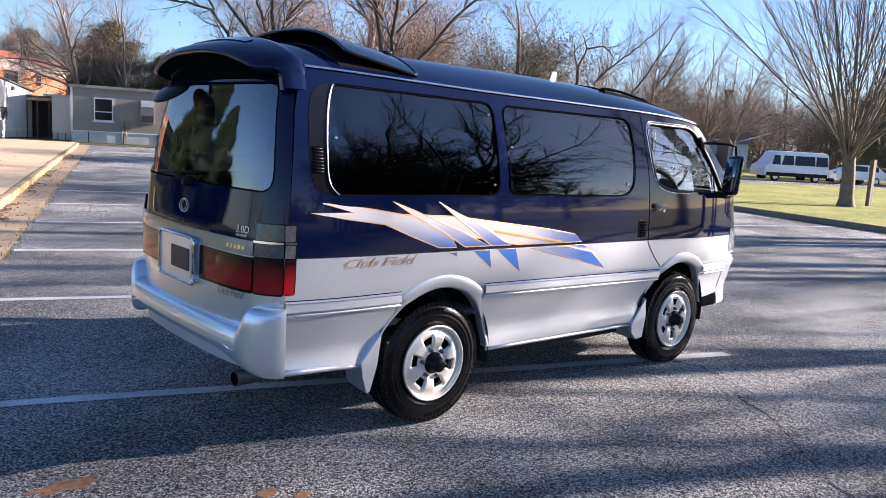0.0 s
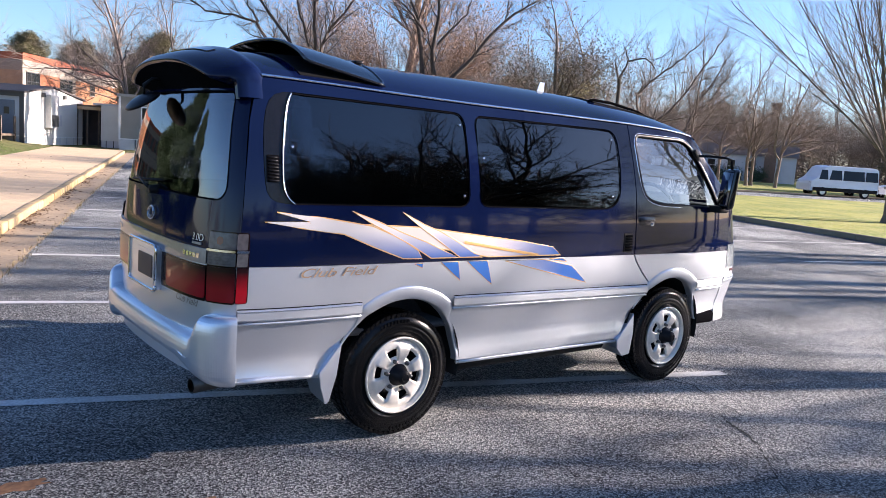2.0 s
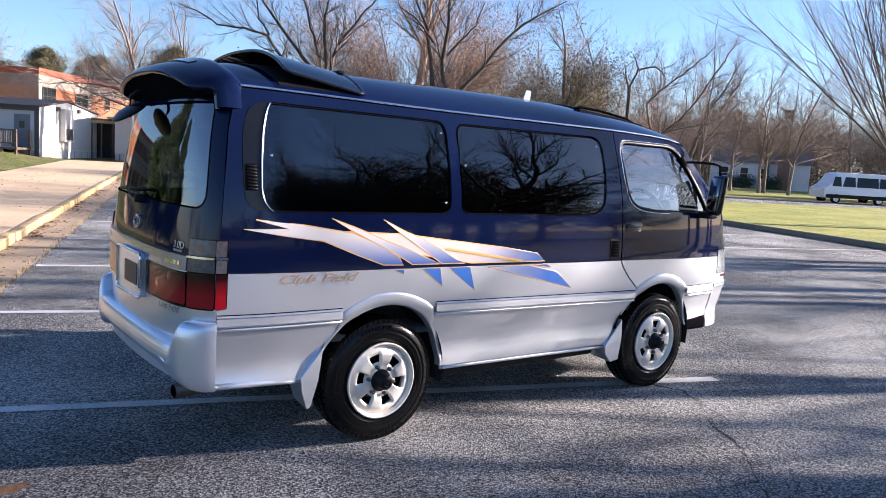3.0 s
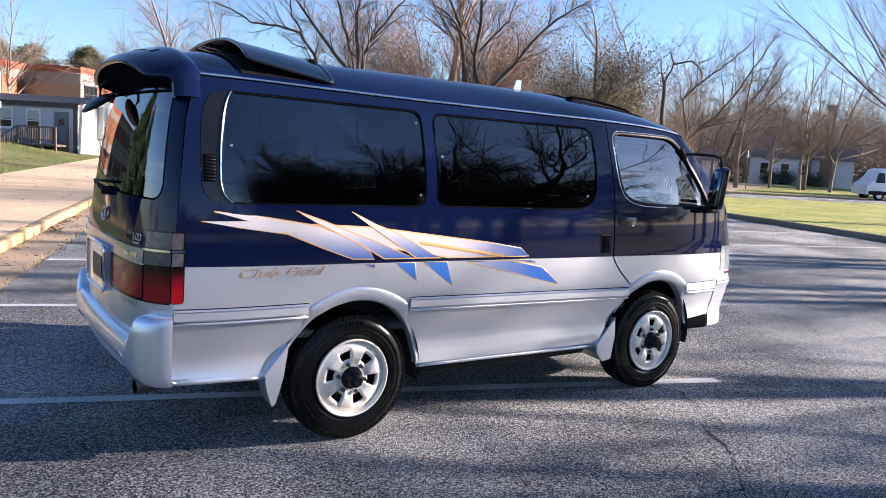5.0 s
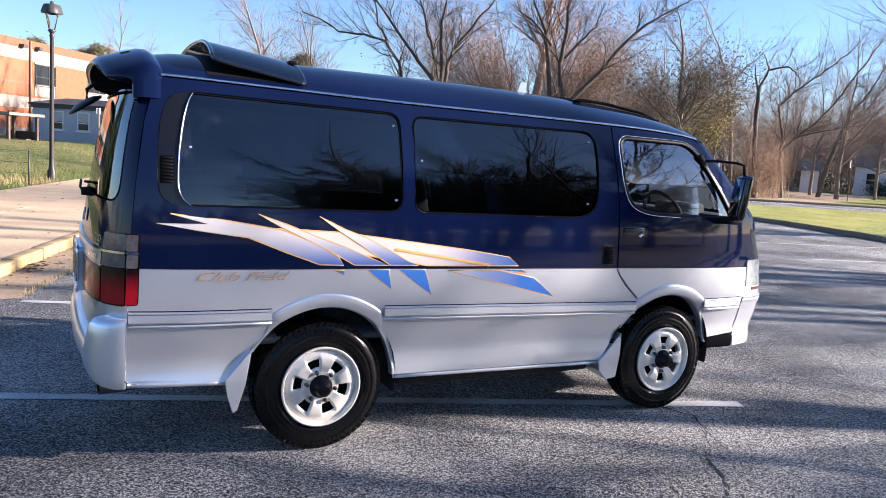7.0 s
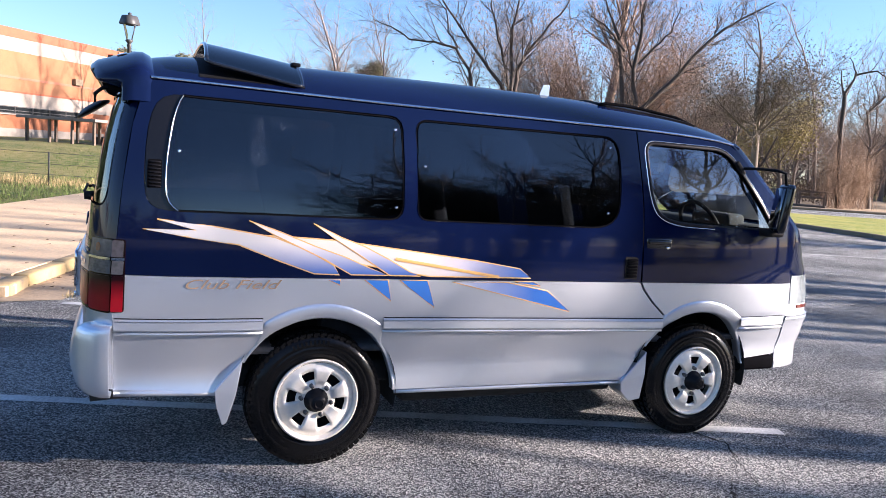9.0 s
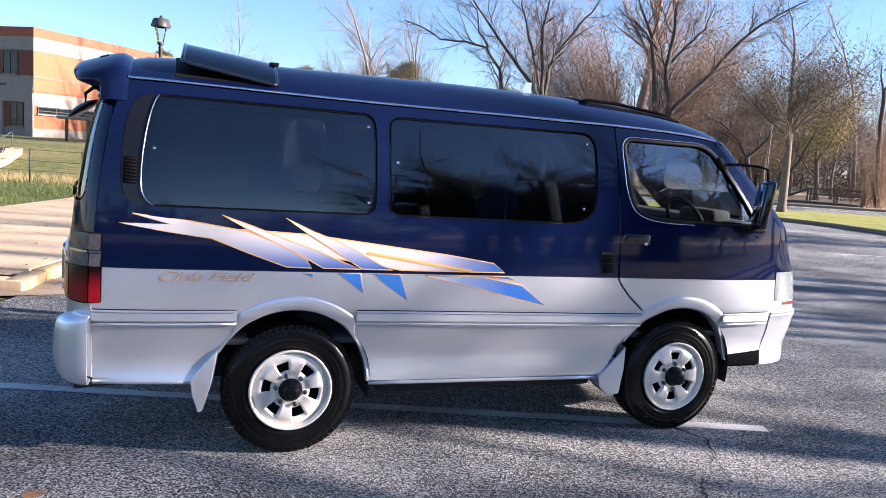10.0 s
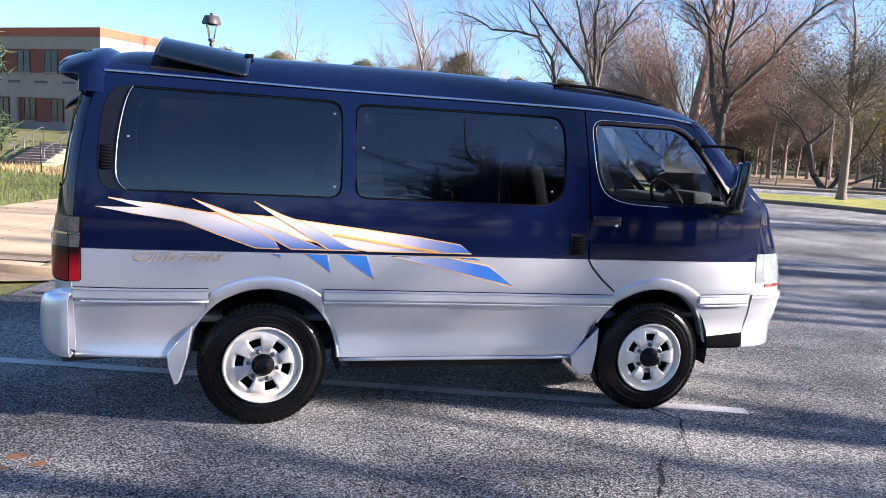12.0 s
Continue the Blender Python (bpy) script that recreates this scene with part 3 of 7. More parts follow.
# rear bumper: its outline in plan, its top falling to a step in the middle
def bumper(q, k):
    a = abs(q)
    drop = smooth_((0.80 - a) / 0.10)
    top = 0.745 - 0.105 * drop
    low = 0.432 + 0.075 * smooth_((0.95 - a) / 0.5)
    ks = range(9)
    d = spline(k, ks, [0.0, 0.55, 0.84, 0.96, 1.0, 0.985, 0.86, 0.55, 0.0])
    z = spline(k, ks, [top, top + 0.001, top - 0.012, top - 0.045, top - 0.10, low + 0.07, low + 0.014, low, low + 0.01])
    d = max(d, 0.0)
    rear = -0.10 - 0.035 * (1 - a * a)
    inner = -0.957 - 0.05 * (1 - a ** 6)
    return Vector((inner + rear * d * (1 - a ** 12) - 0.012 * d, math.copysign(min(1, 1 - (1 - a) ** 1.25), q) * (0.800 + 0.048 * d ** 0.5), z))


QB = [math.copysign(1 - (1 - abs(q)) ** 2.2, q) for q in np.linspace(-1, 1, 91)]
bm = grid(bumper, QB, list(np.linspace(0, 8, 25)))
bmesh.ops.recalc_face_normals(bm, faces=bm.faces)
bp_ = part("rear_bumper", thick(bm, -0.01), SILVER, van)
tp = part("exhaust_pipe", lathe([(0.034, 0.0), (0.039, 0.0), (0.039, 0.52), (0.034, 0.52), (0.034, 0.02)], 20, 'X'), mat("exhaust_steel", (0.09, 0.085, 0.08), 0.45, 0.8, 0.3), van, "dull steel exhaust pipe")
tp.location, tp.rotation_euler = (-1.06, -0.53, 0.352), (0, radians(-2), radians(6))
part("rear_underpanel", box(0.30, 1.2, 0.08, (-0.90, 0, 0.51), 0.02), UNDER, van)


# tail spoiler: a hoop over the tailgate, a wing along the roof and a column down each corner
HOOP = [Vector((0, -half(-0.86, z), z)) for z in (1.772, 1.80, 1.828, 1.852, 1.872)] + [Vector((0, roof_at(-0.84, q).y, roof_at(-0.84, q).z)) for q in np.linspace(-0.985, 0.985, 37)]
HOOP += [Vector((0, -p.y, p.z)) for p in HOOP[4::-1]]


def wing(i, k):
    p = HOOP[i]
    t = (HOOP[min(i + 1, len(HOOP) - 1)] - HOOP[max(i - 1, 0)]).normalized()
    n = Vector((0, -t.z, t.y))
    g = smooth_((p.z - 1.845) / 0.07)
    c = 1 - (p.y / 0.70) ** 4
    xl = -0.938 - g * (0.080 + 0.072 * max(0, c))
    sec = [(-0.795, -0.004), (-0.818, 0.006 + 0.014 * g), (-0.850, 0.009 + 0.026 * g), (-0.885, 0.009 + 0.024 * g), (-0.5 * 0.885 + 0.5 * (xl + 0.03), 0.008 - 0.004 * g), (xl + 0.030, 0.004 - 0.030 * g),
           (xl + 0.006, -0.002 - 0.047 * g), (xl, -0.008 - 0.052 * g), (xl + 0.020, -0.016 - 0.054 * g), (-0.935 + 0.01 * g, -0.034 - 0.066 * g), (-0.915 + 0.005 * g, -0.055 - 0.075 * g)]
    x, o = sec[k]
    return Vector((x, p.y + n.y * o, p.z + n.z * o))


NH = len(HOOP)
hull = grid(wing, range(NH), range(9))
for i0 in (0, NH - 7):
    hull = join(hull, grid(wing, range(i0, i0 + 7), range(8, 11)))
bmesh.ops.remove_doubles(hull, verts=hull.verts, dist=0.0005)
bmesh.ops.recalc_face_normals(hull, faces=hull.faces)
spo = part("roof_spoiler", hull, NAVY, van, "navy wing over the tailgate")
under = grid(lambda i, k: wing(i, 8).lerp(Vector((tail_x(HOOP[i].y / 0.72, 1.83) - 0.004, HOOP[i].y * 0.98, 1.815)), k), range(6, NH - 6), [0.0, 0.35, 0.7, 1.0])
bmesh.ops.recalc_face_normals(under, faces=under.faces)
part("wing_underside", under, SOOT, spo, "black underside of the wing")
lip = grid(lambda i, f: wing(i, 3).lerp(wing(i, 4), f) + Vector((0, 0, 0.005)), range(13, NH - 13), [0.45, 0.7, 0.95])
part("brake_lamp_strip", thick(lip, 0.012), GLOSSBLACK, spo, "dark smoked brake lamp strip")

# the tail mirror on its bent arm
arm = part("tail_mirror_arm", tube([(-0.99, 0.20, 1.868), (-1.045, 0.21, 1.865), (-1.085, 0.22, 1.83), (-1.085, 0.22, 1.765)], 0.011, 8), BLACK, van)
ms = lathe([(0.001, 0.03), (0.06, 0.026), (0.105, 0.008), (0.112, 0.0), (0.104, -0.008), (0.001, -0.012)], 24, 'Z')
tm = part("tail_mirror", ms, TRIM, arm, "black convex tail mirror")
tm.location, tm.rotation_euler, tm.scale = (-1.092, 0.22, 1.742), (0, radians(-34), 0), (0.9, 1.3, 1)


# front: nose, windscreen, lamps and bumper between the two flanks
def nose_edge(z):
    return spline(z, [0.40, 0.50, 0.60, 0.75, 0.958, 1.10, 1.278, 1.393, 1.547, 1.765, 1.82], [3.055, 3.068, 3.085, 3.074, 3.056, 3.064, 3.079, 2.974, 2.807, 2.600, 2.54])


def nose(q, z, out=0.0):
    a = abs(q)
    e = nose_edge(z)
    d = spline(z, [0.38, 0.55, 0.75, 1.0, 1.25, 1.5, 1.82], [0.35, 0.36, 0.37, 0.33, 0.18, 0.17, 0.18])
    w = half(e, z) - 0.003
    return Vector((e + (d + out) * (0.78 * (1 - a ** 8) + 0.22 * (1 - q * q)), math.copysign(1 - (1 - a) ** 1.25, q) * (w + 0.3 * out * a), z))


QS = list(np.linspace(-1, 1, 49))
part("nose_panel", thick(grid(nose, QS, list(np.linspace(seam(3.1), 1.30, 10)), False), 0.02), NAVY, van)
part("windscreen", grid(nose, list(np.linspace(-0.93, 0.93, 41)), list(np.linspace(1.30, 1.80, 16))), SCREEN, van, "clear curved windscreen")
for s in (-1, 1):
    bm = grid(nose, [s * q for q in np.linspace(0.925, 1.0, 6)], list(np.linspace(1.29, 1.82, 20)), s == -1)
    bmesh.ops.recalc_face_normals(bm, faces=bm.faces)
    part("front_pillar", thick(bm, 0.02), NAVY, van)
part("lower_nose", thick(grid(nose, QS, list(np.linspace(0.745, seam(3.1) - 0.003, 6))), 0.02), SILVER, van)
part("front_bumper", thick(grid(lambda q, z: nose(q, z, 0.026), QS, list(np.linspace(0.385, 0.742, 14))), 0.03), SILVER, van)
part("bumper_groove", thick(grid(lambda q, z: nose(q, z, 0.034), QS, [0.690, 0.697, 0.712, 0.719]), 0.012), SILVER, van)
for s in (-1, 1):
    hl = part("headlamp", thick(grid(lambda q, z: nose(s * q, z, 0.008), list(np.linspace(0.55, 0.993, 18)), list(np.linspace(0.818, 1.005, 7)), s == -1), 0.02), CLEARLENS, van, "clear headlamp at the front corner")
    part("turn_lens", thick(grid(lambda q, z: nose(s * q, z, 0.012), list(np.linspace(0.56, 0.955, 12)), [0.788, 0.80, 0.811], s == -1), 0.01), AMBER, hl)
    part("corner_step", box(0.335, 0.15, 0.095, (2.896, s * 0.690, 0.420), 0.025, 3), SOOT, van)
    # door mirror on its bent stay
    if s == -1:
        stay = part("door_mirror_stay", tube([(2.62, -0.765, 1.668), (2.68, -0.82, 1.672), (2.76, -0.90, 1.668), (2.80, -0.93, 1.655), (2.805, -0.935, 1.58)], 0.009, 8), BLACK, van)
        part("stay_foot", box(0.10, 0.03, 0.032, (2.60, -0.755, 1.668), 0.008, 2, Euler((0, radians(48), 0)).to_matrix().to_4x4()), BLACK, stay)
    house = box(0.065, 0.145, 0.30, (0, 0, 0), 0.028, 4)
    for v in house.verts:
        v.co.x += 0.06 * (v.co.z / 0.28) * 0.6
        if v.co.x > 0:
            v.co.y *= 0.86
    m = part("door_mirror", house, GLOSSBLACK, van, "glossy black door mirror housing")
    m.location, m.rotation_euler = (2.80, s * 0.935, 1.440), (0, 0, radians(s * 20))
    mg = part("mirror_glass", box(0.004, 0.115, 0.24, (-0.037, 0, -0.0), 0.0), MIRROR, m)
    mg.rotation_euler = (0, radians(7), 0)
    part("mirror_foot", box(0.13, 0.12, 0.05, (2.80, s * 0.855, 1.285), 0.018), BLACK, van)

# front sunroof, the popped rear sunroof and small roof trim


def roof_patch(name, x0, x1, q0, q1, lift, material, parent, depth=0.02, label="", tilt=0.0, nx=14, ny=25):
    b = grid(lambda x, q: roof_at(x, q) + Vector((0, 0, lift)), list(np.linspace(x0, x1, nx)), list(np.linspace(q0, q1, ny)))
    b = thick(b, depth)
    if tilt:
        h = Vector((x1, 0, roof_at(x1, q0).z + lift))
        bmesh.ops.transform(b, matrix=Matrix.Translation(h) @ Matrix.Rotation(radians(tilt), 4, 'Y') @ Matrix.Translation(-h), verts=b.verts)
    return part(name, b, material, parent, label)


roof_patch("sunroof_well", -0.60, -0.10, -0.955, 0.955, 0.004, BLACK, van, 0.008)
sr = roof_patch("rear_sunroof", -0.575, -0.115, -0.955, 0.955, 0.014, GREENGLASS, van, 0.012, "green tinted sunroof glass tilted open", 8.5)
h = Vector((-0.115, 0, roof_at(-0.115, -0.955).z + 0.014))
tip = Matrix.Translation(h) @ Matrix.Rotation(radians(8.5), 4, 'Y') @ Matrix.Translation(-h)
rim = dense(rounded([(-0.578, -0.964), (-0.112, -0.964), (-0.112, 0.964), (-0.578, 0.964)], 0.035, 4), 0.05)
part("lid_rim", tube([tip @ (roof_at(x, q) + Vector((0, 0, 0.010))) for x, q in rim + rim[:1]], 0.010, 8), GLOSSBLACK, sr, "black rounded rim of the lid")
for q in (-0.5, 0.5):
    part("hinge", box(0.05, 0.06, 0.02, tuple(roof_at(-0.095, q) + Vector((0, 0, 0.016))), 0.006), TRIM, sr)
roof_patch("front_sunroof", 1.80, 2.44, -0.62, 0.62, 0.010, TRIM, van, 0.02, "dark front sunroof")
part("wind_deflector", tube([roof_at(x, q) + Vector((0, 0, l)) for x, q, l in ((1.76, -0.60, 0.008), (1.83, -0.57, 0.020), (2.05, -0.54, 0.026), (2.36, -0.50, 0.020), (2.50, -0.44, 0.006))], 0.010, 8), SOOT, van)
tz = roof_at(1.49, -0.28).z
tab = [(1.454, tz - 0.015), (1.524, tz - 0.018), (1.528, tz + 0.064), (1.484, tz + 0.064)]
part("roof_lamp_tab", thick(raw([(x, -0.20, z) for x, z in tab], [(0, 1, 2, 3)]), 0.006), mat("pale_acrylic", (0.34, 0.46, 0.62), 0.4, 0.0), van, "small pale acrylic tab", False)


# wheels
NUT = mat("dark_steel_nut", (0.16, 0.155, 0.15), 0.3, 0.9, 0.3, 60)


def make_wheel():
    w = thing("wheel_master", "", "")
    tp_ = [(0.205, -0.10), (0.212, -0.012), (0.225, -0.004), (0.238, -0.002), (0.243, 0.003), (0.248, -0.001), (0.26, 0.002), (0.275, 0.003), (0.279, -0.001), (0.284, 0.003), (0.295, 0.001), (0.318, -0.008), (0.334, -0.022), (0.342, -0.045), (0.345, -0.10), (0.342, -0.165), (0.330, -0.19), (0.29, -0.20), (0.21, -0.19)]
    ty = part("tyre", lathe([(r, -y) for r, y in tp_], 72), TYRE, w, "black tyre")
    blk = []
    for i in range(60):
        a = 2 * math.pi * i / 60
        for y0, wd in ((0.030, 0.030), (0.075, 0.034), (0.125, 0.034), (0.172, 0.026)):
            m = Matrix.Rotation(-a - (0.03 if y0 in (0.075, 0.172) else 0), 4, 'Y') @ Matrix.Translation((0.343 - (0.006 if y0 < 0.04 or y0 > 0.15 else 0), y0, 0))
            b = box(0.014, wd, 0.027)
            bmesh.ops.transform(b, matrix=m, verts=b.verts)
            blk.append(b)
    for i in range(60):
        b = box(0.020, 0.010, 0.020, (0.331, 0.016, 0), 0.0)
        bmesh.ops.transform(b, matrix=Matrix.Rotation(-2 * math.pi * (i + 0.25) / 60, 4, 'Y'), verts=b.verts)
        blk.append(b)
    part("tread", join(*blk), TYRE, ty, "", False)
    for start, count, r in ((62, 9, 0.302), (245, 9, 0.302), (150, 6, 0.262), (330, 7, 0.262)):
        bar = mesh_of("sidewall_bar", box(0.020, 0.006, 0.011, (r, -0.001, 0)), TYRE, False)
        for i in range(count):
            b = new("sidewall_bar", bar)
            b.rotation_euler = (0, -radians(start + 4.2 * i), 0)
            b.parent = ty
    rp = part("rim_barrel", lathe([(0.213, 0.002), (0.217, -0.008), (0.209, -0.014), (0.203, -0.006), (0.194, 0.012), (0.188, 0.05), (0.185, 0.15)], 60), RIM, w, "silver steel rim")
    # pressed disc: six flat fans, valleys between them that end in an opening each
    rs = [0.050, 0.066, 0.080, 0.088, 0.096, 0.104, 0.112, 0.122, 0.132, 0.142, 0.150, 0.156, 0.163, 0.170, 0.178, 0.186, 0.193]
    fan_y = [0.002, 0.003, 0.004, 0.001, -0.003, -0.006, -0.008, -0.009, -0.0095, -0.009, -0.008, -0.006, -0.003, 0.001, 0.005, 0.009, 0.012]
    low_y = [0.002, 0.003, 0.005, 0.009, 0.014, 0.017, 0.018, 0.018, 0.016, 0.012, 0.008, 0.004, 0.001, 0.002, 0.005, 0.009, 0.012]
    rays = [60 * i + q for i in range(6) for q in (-30, -26, -22, -19, -17, -15, -13, -11, -7, 0, 7, 11, 13, 15, 17, 19, 22, 26)]

    def dish(k, q):
        a = (q + 30) % 60 - 30
        fan = smooth_((18.5 - abs(a)) / 4.5)
        r = rs[k]
        return Vector((r * math.cos(radians(q)), low_y[k] + (fan_y[k] - low_y[k]) * fan, r * math.sin(radians(q))))
    nr, na = len(rs), len(rays)
    faces = []
    for j in range(na):
        mid = (rays[j] + (rays[(j + 1) % na] + (360 if j == na - 1 else 0))) / 2
        opening = abs((mid + 30) % 60 - 30) > 17
        for k in range(nr - 1):
            if not (opening and 0.103 < rs[k] < 0.149):
                faces.append((j * nr + k, j * nr + k + 1, ((j + 1) % na) * nr + k + 1, ((j + 1) % na) * nr + k))
    disc = raw([dish(k, q) for q in rays for k in range(nr)], faces)
    bmesh.ops.delete(disc, geom=[v for v in disc.verts if not v.link_faces], context='VERTS')
    bmesh.ops.recalc_face_normals(disc, faces=disc.faces)
    disc.normal_update()
    if sum(f.normal.y for f in disc.faces) > 0:
        bmesh.ops.reverse_faces(disc, faces=disc.faces[:])
    part("spoke_disc", thick(disc, 0.006), RIM, w)
    # flat black disc that stands for the shade behind the openings
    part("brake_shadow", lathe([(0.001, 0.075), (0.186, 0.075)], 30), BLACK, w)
    cap = part("hub_cap", lathe([(0.001, -0.066), (0.032, -0.066), (0.040, -0.058), (0.044, -0.012), (0.060, -0.006), (0.064, 0.01)], 28), TRIM, w, "black hub cap")
    part("cap_ring", lathe([(0.018, -0.067), (0.021, -0.070), (0.024, -0.067)], 20), TRIM, cap)
    for i in range(6):
        a = radians(60 * i + 30)
        nut = part("wheel_nut", lathe([(0.001, -0.024), (0.008, -0.024), (0.012, -0.018), (0.013, 0.012)], 6), NUT, w)
        nut.location = (0.079 * math.cos(a), 0.006, 0.079 * math.sin(a))
    return w


wm = make_wheel()
for x, s, y in ((0.0, -1, 0.800), (2.355, -1, 0.825), (0.0, 1, 0.800), (2.355, 1, 0.825)):
    w = wm if (x, s) == (2.355, 1) else None
    m = pose(x, s * y, 0.347, 0, 0 if x else -19, 0 if s == -1 else 180)
    w = copy_thing(wm, m) if w is None else w
    w.matrix_basis = m
    w.name, w.parent = "wheel", van
    w["label"] = "black tyre on a silver six-spoke steel wheel"
    if "category" in w:
        del w["category"]

# mud flaps
for s in (-1, 1):
    for pts, x in (([(-0.372, 0.575), (-0.503, 0.425), (-0.492, 0.345), (-0.462, 0.252), (-0.440, 0.262), (-0.400, 0.40)], 0), ([(2.008, 0.535), (1.828, 0.362), (1.836, 0.300), (1.895, 0.240), (1.975, 0.250), (1.998, 0.40)], 1)):
        verts = [(px, s * (half(px, max(pz, 0.40)) + 0.016), pz) for px, pz in pts] + [(px + 0.03, s * 0.60, pz) for px, pz in pts]
        n = len(pts)
        faces = [tuple(range(n)), tuple(range(2 * n - 1, n - 1, -1))] + [(i, (i + 1) % n, n + (i + 1) % n, n + i) for i in range(n)]
        bm = raw(verts, faces)
        bmesh.ops.recalc_face_normals(bm, faces=bm.faces)
        bmesh.ops.bevel(bm, geom=bm.edges[:], offset=0.004, segments=1, affect='EDGES')
        part("mud_flap", bm, SILVER, van, "", False)

# underbody, floor and cabin
# the second, lower box is added to keep light off the ground beneath
part("underbody", join(box(3.9, 1.30, 0.12, (1.05, 0, 0.44), 0.03), box(1.35, 1.42, 0.14, (1.16, 0, 0.345), 0.03)), UNDER, van)
part("cabin_floor", box(3.9, 1.52, 0.03, (1.05, 0, 0.60)), DARKIN, van)
part("rear_axle", tube([(0, -0.7, 0.33), (0, 0.7, 0.33)], 0.05, 10), UNDER, van)
part("fuel_tank", box(0.7, 0.5, 0.14, (1.0, -0.30, 0.37), 0.04), UNDER, van)
part("headlining", grid(lambda x, q: roof_at(x, q) - Vector((0, 0, 0.045)), list(np.linspace(-0.80, 2.45, 12)), list(np.linspace(-0.93, 0.93, 9))), mat("headlining", (0.22, 0.22, 0.21), 0.9), van)


def seat(x, y, w, name="seat"):
    sb = part(name, join(box(0.50, w, 0.16, (x + 0.20, y, 0.90), 0.05, 3), box(0.36, w * 0.8, 0.22, (x + 0.20, y, 0.72), 0.02)), DARKIN, van, "dark grey cloth seat")
    part("backrest", box(0.14, w, 0.58, (x - 0.06, y, 1.20), 0.05, 3, Euler((0, radians(-14), 0)).to_matrix().to_4x4()), DARKIN, sb)
    part("headrest", box(0.09, 0.26, 0.18, (x - 0.14, y, 1.58), 0.04, 3), DARKIN, sb)


for y in (-0.40, 0.40):
    seat(2.02, y, 0.50, "front_seat")
    seat(1.05, y * 1.02, 0.52, "middle_seat")
seat(0.05, 0.0, 1.30, "rear_bench")
part("dashboard", join(box(0.32, 1.45, 0.28, (2.92, 0, 1.17), 0.08, 3), box(0.16, 0.36, 0.10, (2.80, -0.38, 1.32), 0.03, 3)), DARKIN, van)
st = part("steering_wheel", tube([Vector((2.66, -0.38, 1.27)) + Euler((0, radians(-28), 0)).to_matrix() @ Vector((0.05 * 0, 0.185 * math.cos(q), 0.185 * math.sin(q))) for q in np.linspace(0, 2 * math.pi, 25)], 0.014, 8), BLACK, van)
part("seat_belt", band([(1.96, 1.72), (2.02, 1.58), (2.09, 1.44), (2.12, 1.38)], 0.04, lambda x, z: Vector((x, -0.60, z)), False, 0, 0.003), mat("grey_belt", (0.35, 0.35, 0.36), 0.7), van)

# decals on the flank


CREAM = (0.70, 0.66, 0.64)
PALE = (0.55, 0.58, 0.68)
BLUE = (0.03, 0.15, 0.52)
INK_A = blend("blade_film", (0.020, 0.105, 0.40), CREAM, 2, 1.01, 1.165)
INK_D = blend("long_blade_film", (0.72, 0.62, 0.54), (0.05, 0.16, 0.50), 0, 0.55, 1.12)
INK_V = blend("lower_blade_film", PALE, BLUE, 0, 0.70, 1.20)
INK_T = blend("tip_film", BLUE, (0.025, 0.16, 0.52), 2, 0.84, 0.98)
ORANGE = mat("orange_film", (0.74, 0.42, 0.14), 0.35, 0, 0.06, coat=0.8)
BLADES = [
    ("long_blade", [(-0.61, 1.197), (-0.216, 1.186), (0.05, 1.172), (0.194, 1.156), (0.516, 1.117), (0.807, 1.082), (1.076, 1.040), (1.145, 0.990), (0.55, 0.996), (0.15, 1.06), (-0.2, 1.13)], INK_D, 0.0015),
    ("forked_blade", [(-0.779, 1.249), (-0.52, 1.222), (-0.25, 1.180), (-0.09, 1.120), (0.043, 1.047), (0.073, 1.002), (-0.054, 1.006), (-0.23, 1.068), (-0.419, 1.141), (-0.65, 1.172), (-0.838, 1.202), (-0.612, 1.204)], INK_A, 0.0030),
    ("second_blade", [(-0.373, 1.256), (-0.22, 1.205), (-0.05, 1.140), (0.10, 1.090), (0.22, 1.040), (0.325, 1.000), (0.133, 1.002), (0.0, 1.075), (-0.14, 1.140), (-0.25, 1.190)], INK_A, 0.0045),
    ("third_blade", [(-0.064, 1.251), (0.08, 1.185), (0.194, 1.146), (0.33, 1.080), (0.44, 1.020), (0.50, 0.998), (0.335, 1.000), (0.19, 1.090), (0.05, 1.175)], INK_A, 0.0060),
    ("blue_tip", [(0.02, 0.975), (0.080, 0.976), (0.078, 0.950)], INK_T, 0.0015),
    ("blue_tip", [(0.205, 0.976), (0.328, 0.976), (0.348, 0.868)], INK_T, 0.0015),
    ("blue_tip", [(0.390, 0.975), (0.543, 0.974), (0.589, 0.832)], INK_T, 0.0015),
    ("lower_blade", [(0.68, 0.968), (1.00, 0.966), (1.255, 0.918), (1.408, 0.800), (1.10, 0.872)], INK_V, 0.0015),
    ("corner_blade", [(1.05, 0.969), (1.165, 0.969), (1.207, 0.946), (1.12, 0.953)], INK_T, 0.0030),
]
decal = part("side_decal", band([(0.36, 1.085), (0.62, 1.045), (0.95, 0.995)], 0.016, on_side(-1, 0.0042), False, 0, 0.0005), ORANGE, van, "cream, blue and orange striped decal")
for nm, poly, ink, lift in BLADES:
    bl = part(nm, sheet(poly, [], on_side(-1, lift * 0.35 + 0.0012), 0.03), ink, decal)
    part("orange_edge", band(poly, 0.006, on_side(-1), True, lift * 0.35 + 0.0012, 0.0005), ORANGE, bl)
GOLD = mat("gold_ink", (0.46, 0.31, 0.19), 0.4, 0.2, 0.1)
lettering("Club Field", 0.064, on_side(-1, 0.0042), -0.668, 0.931, 0.42, GOLD, van, "gold script lettering Club Field", "side_lettering", 1.66)
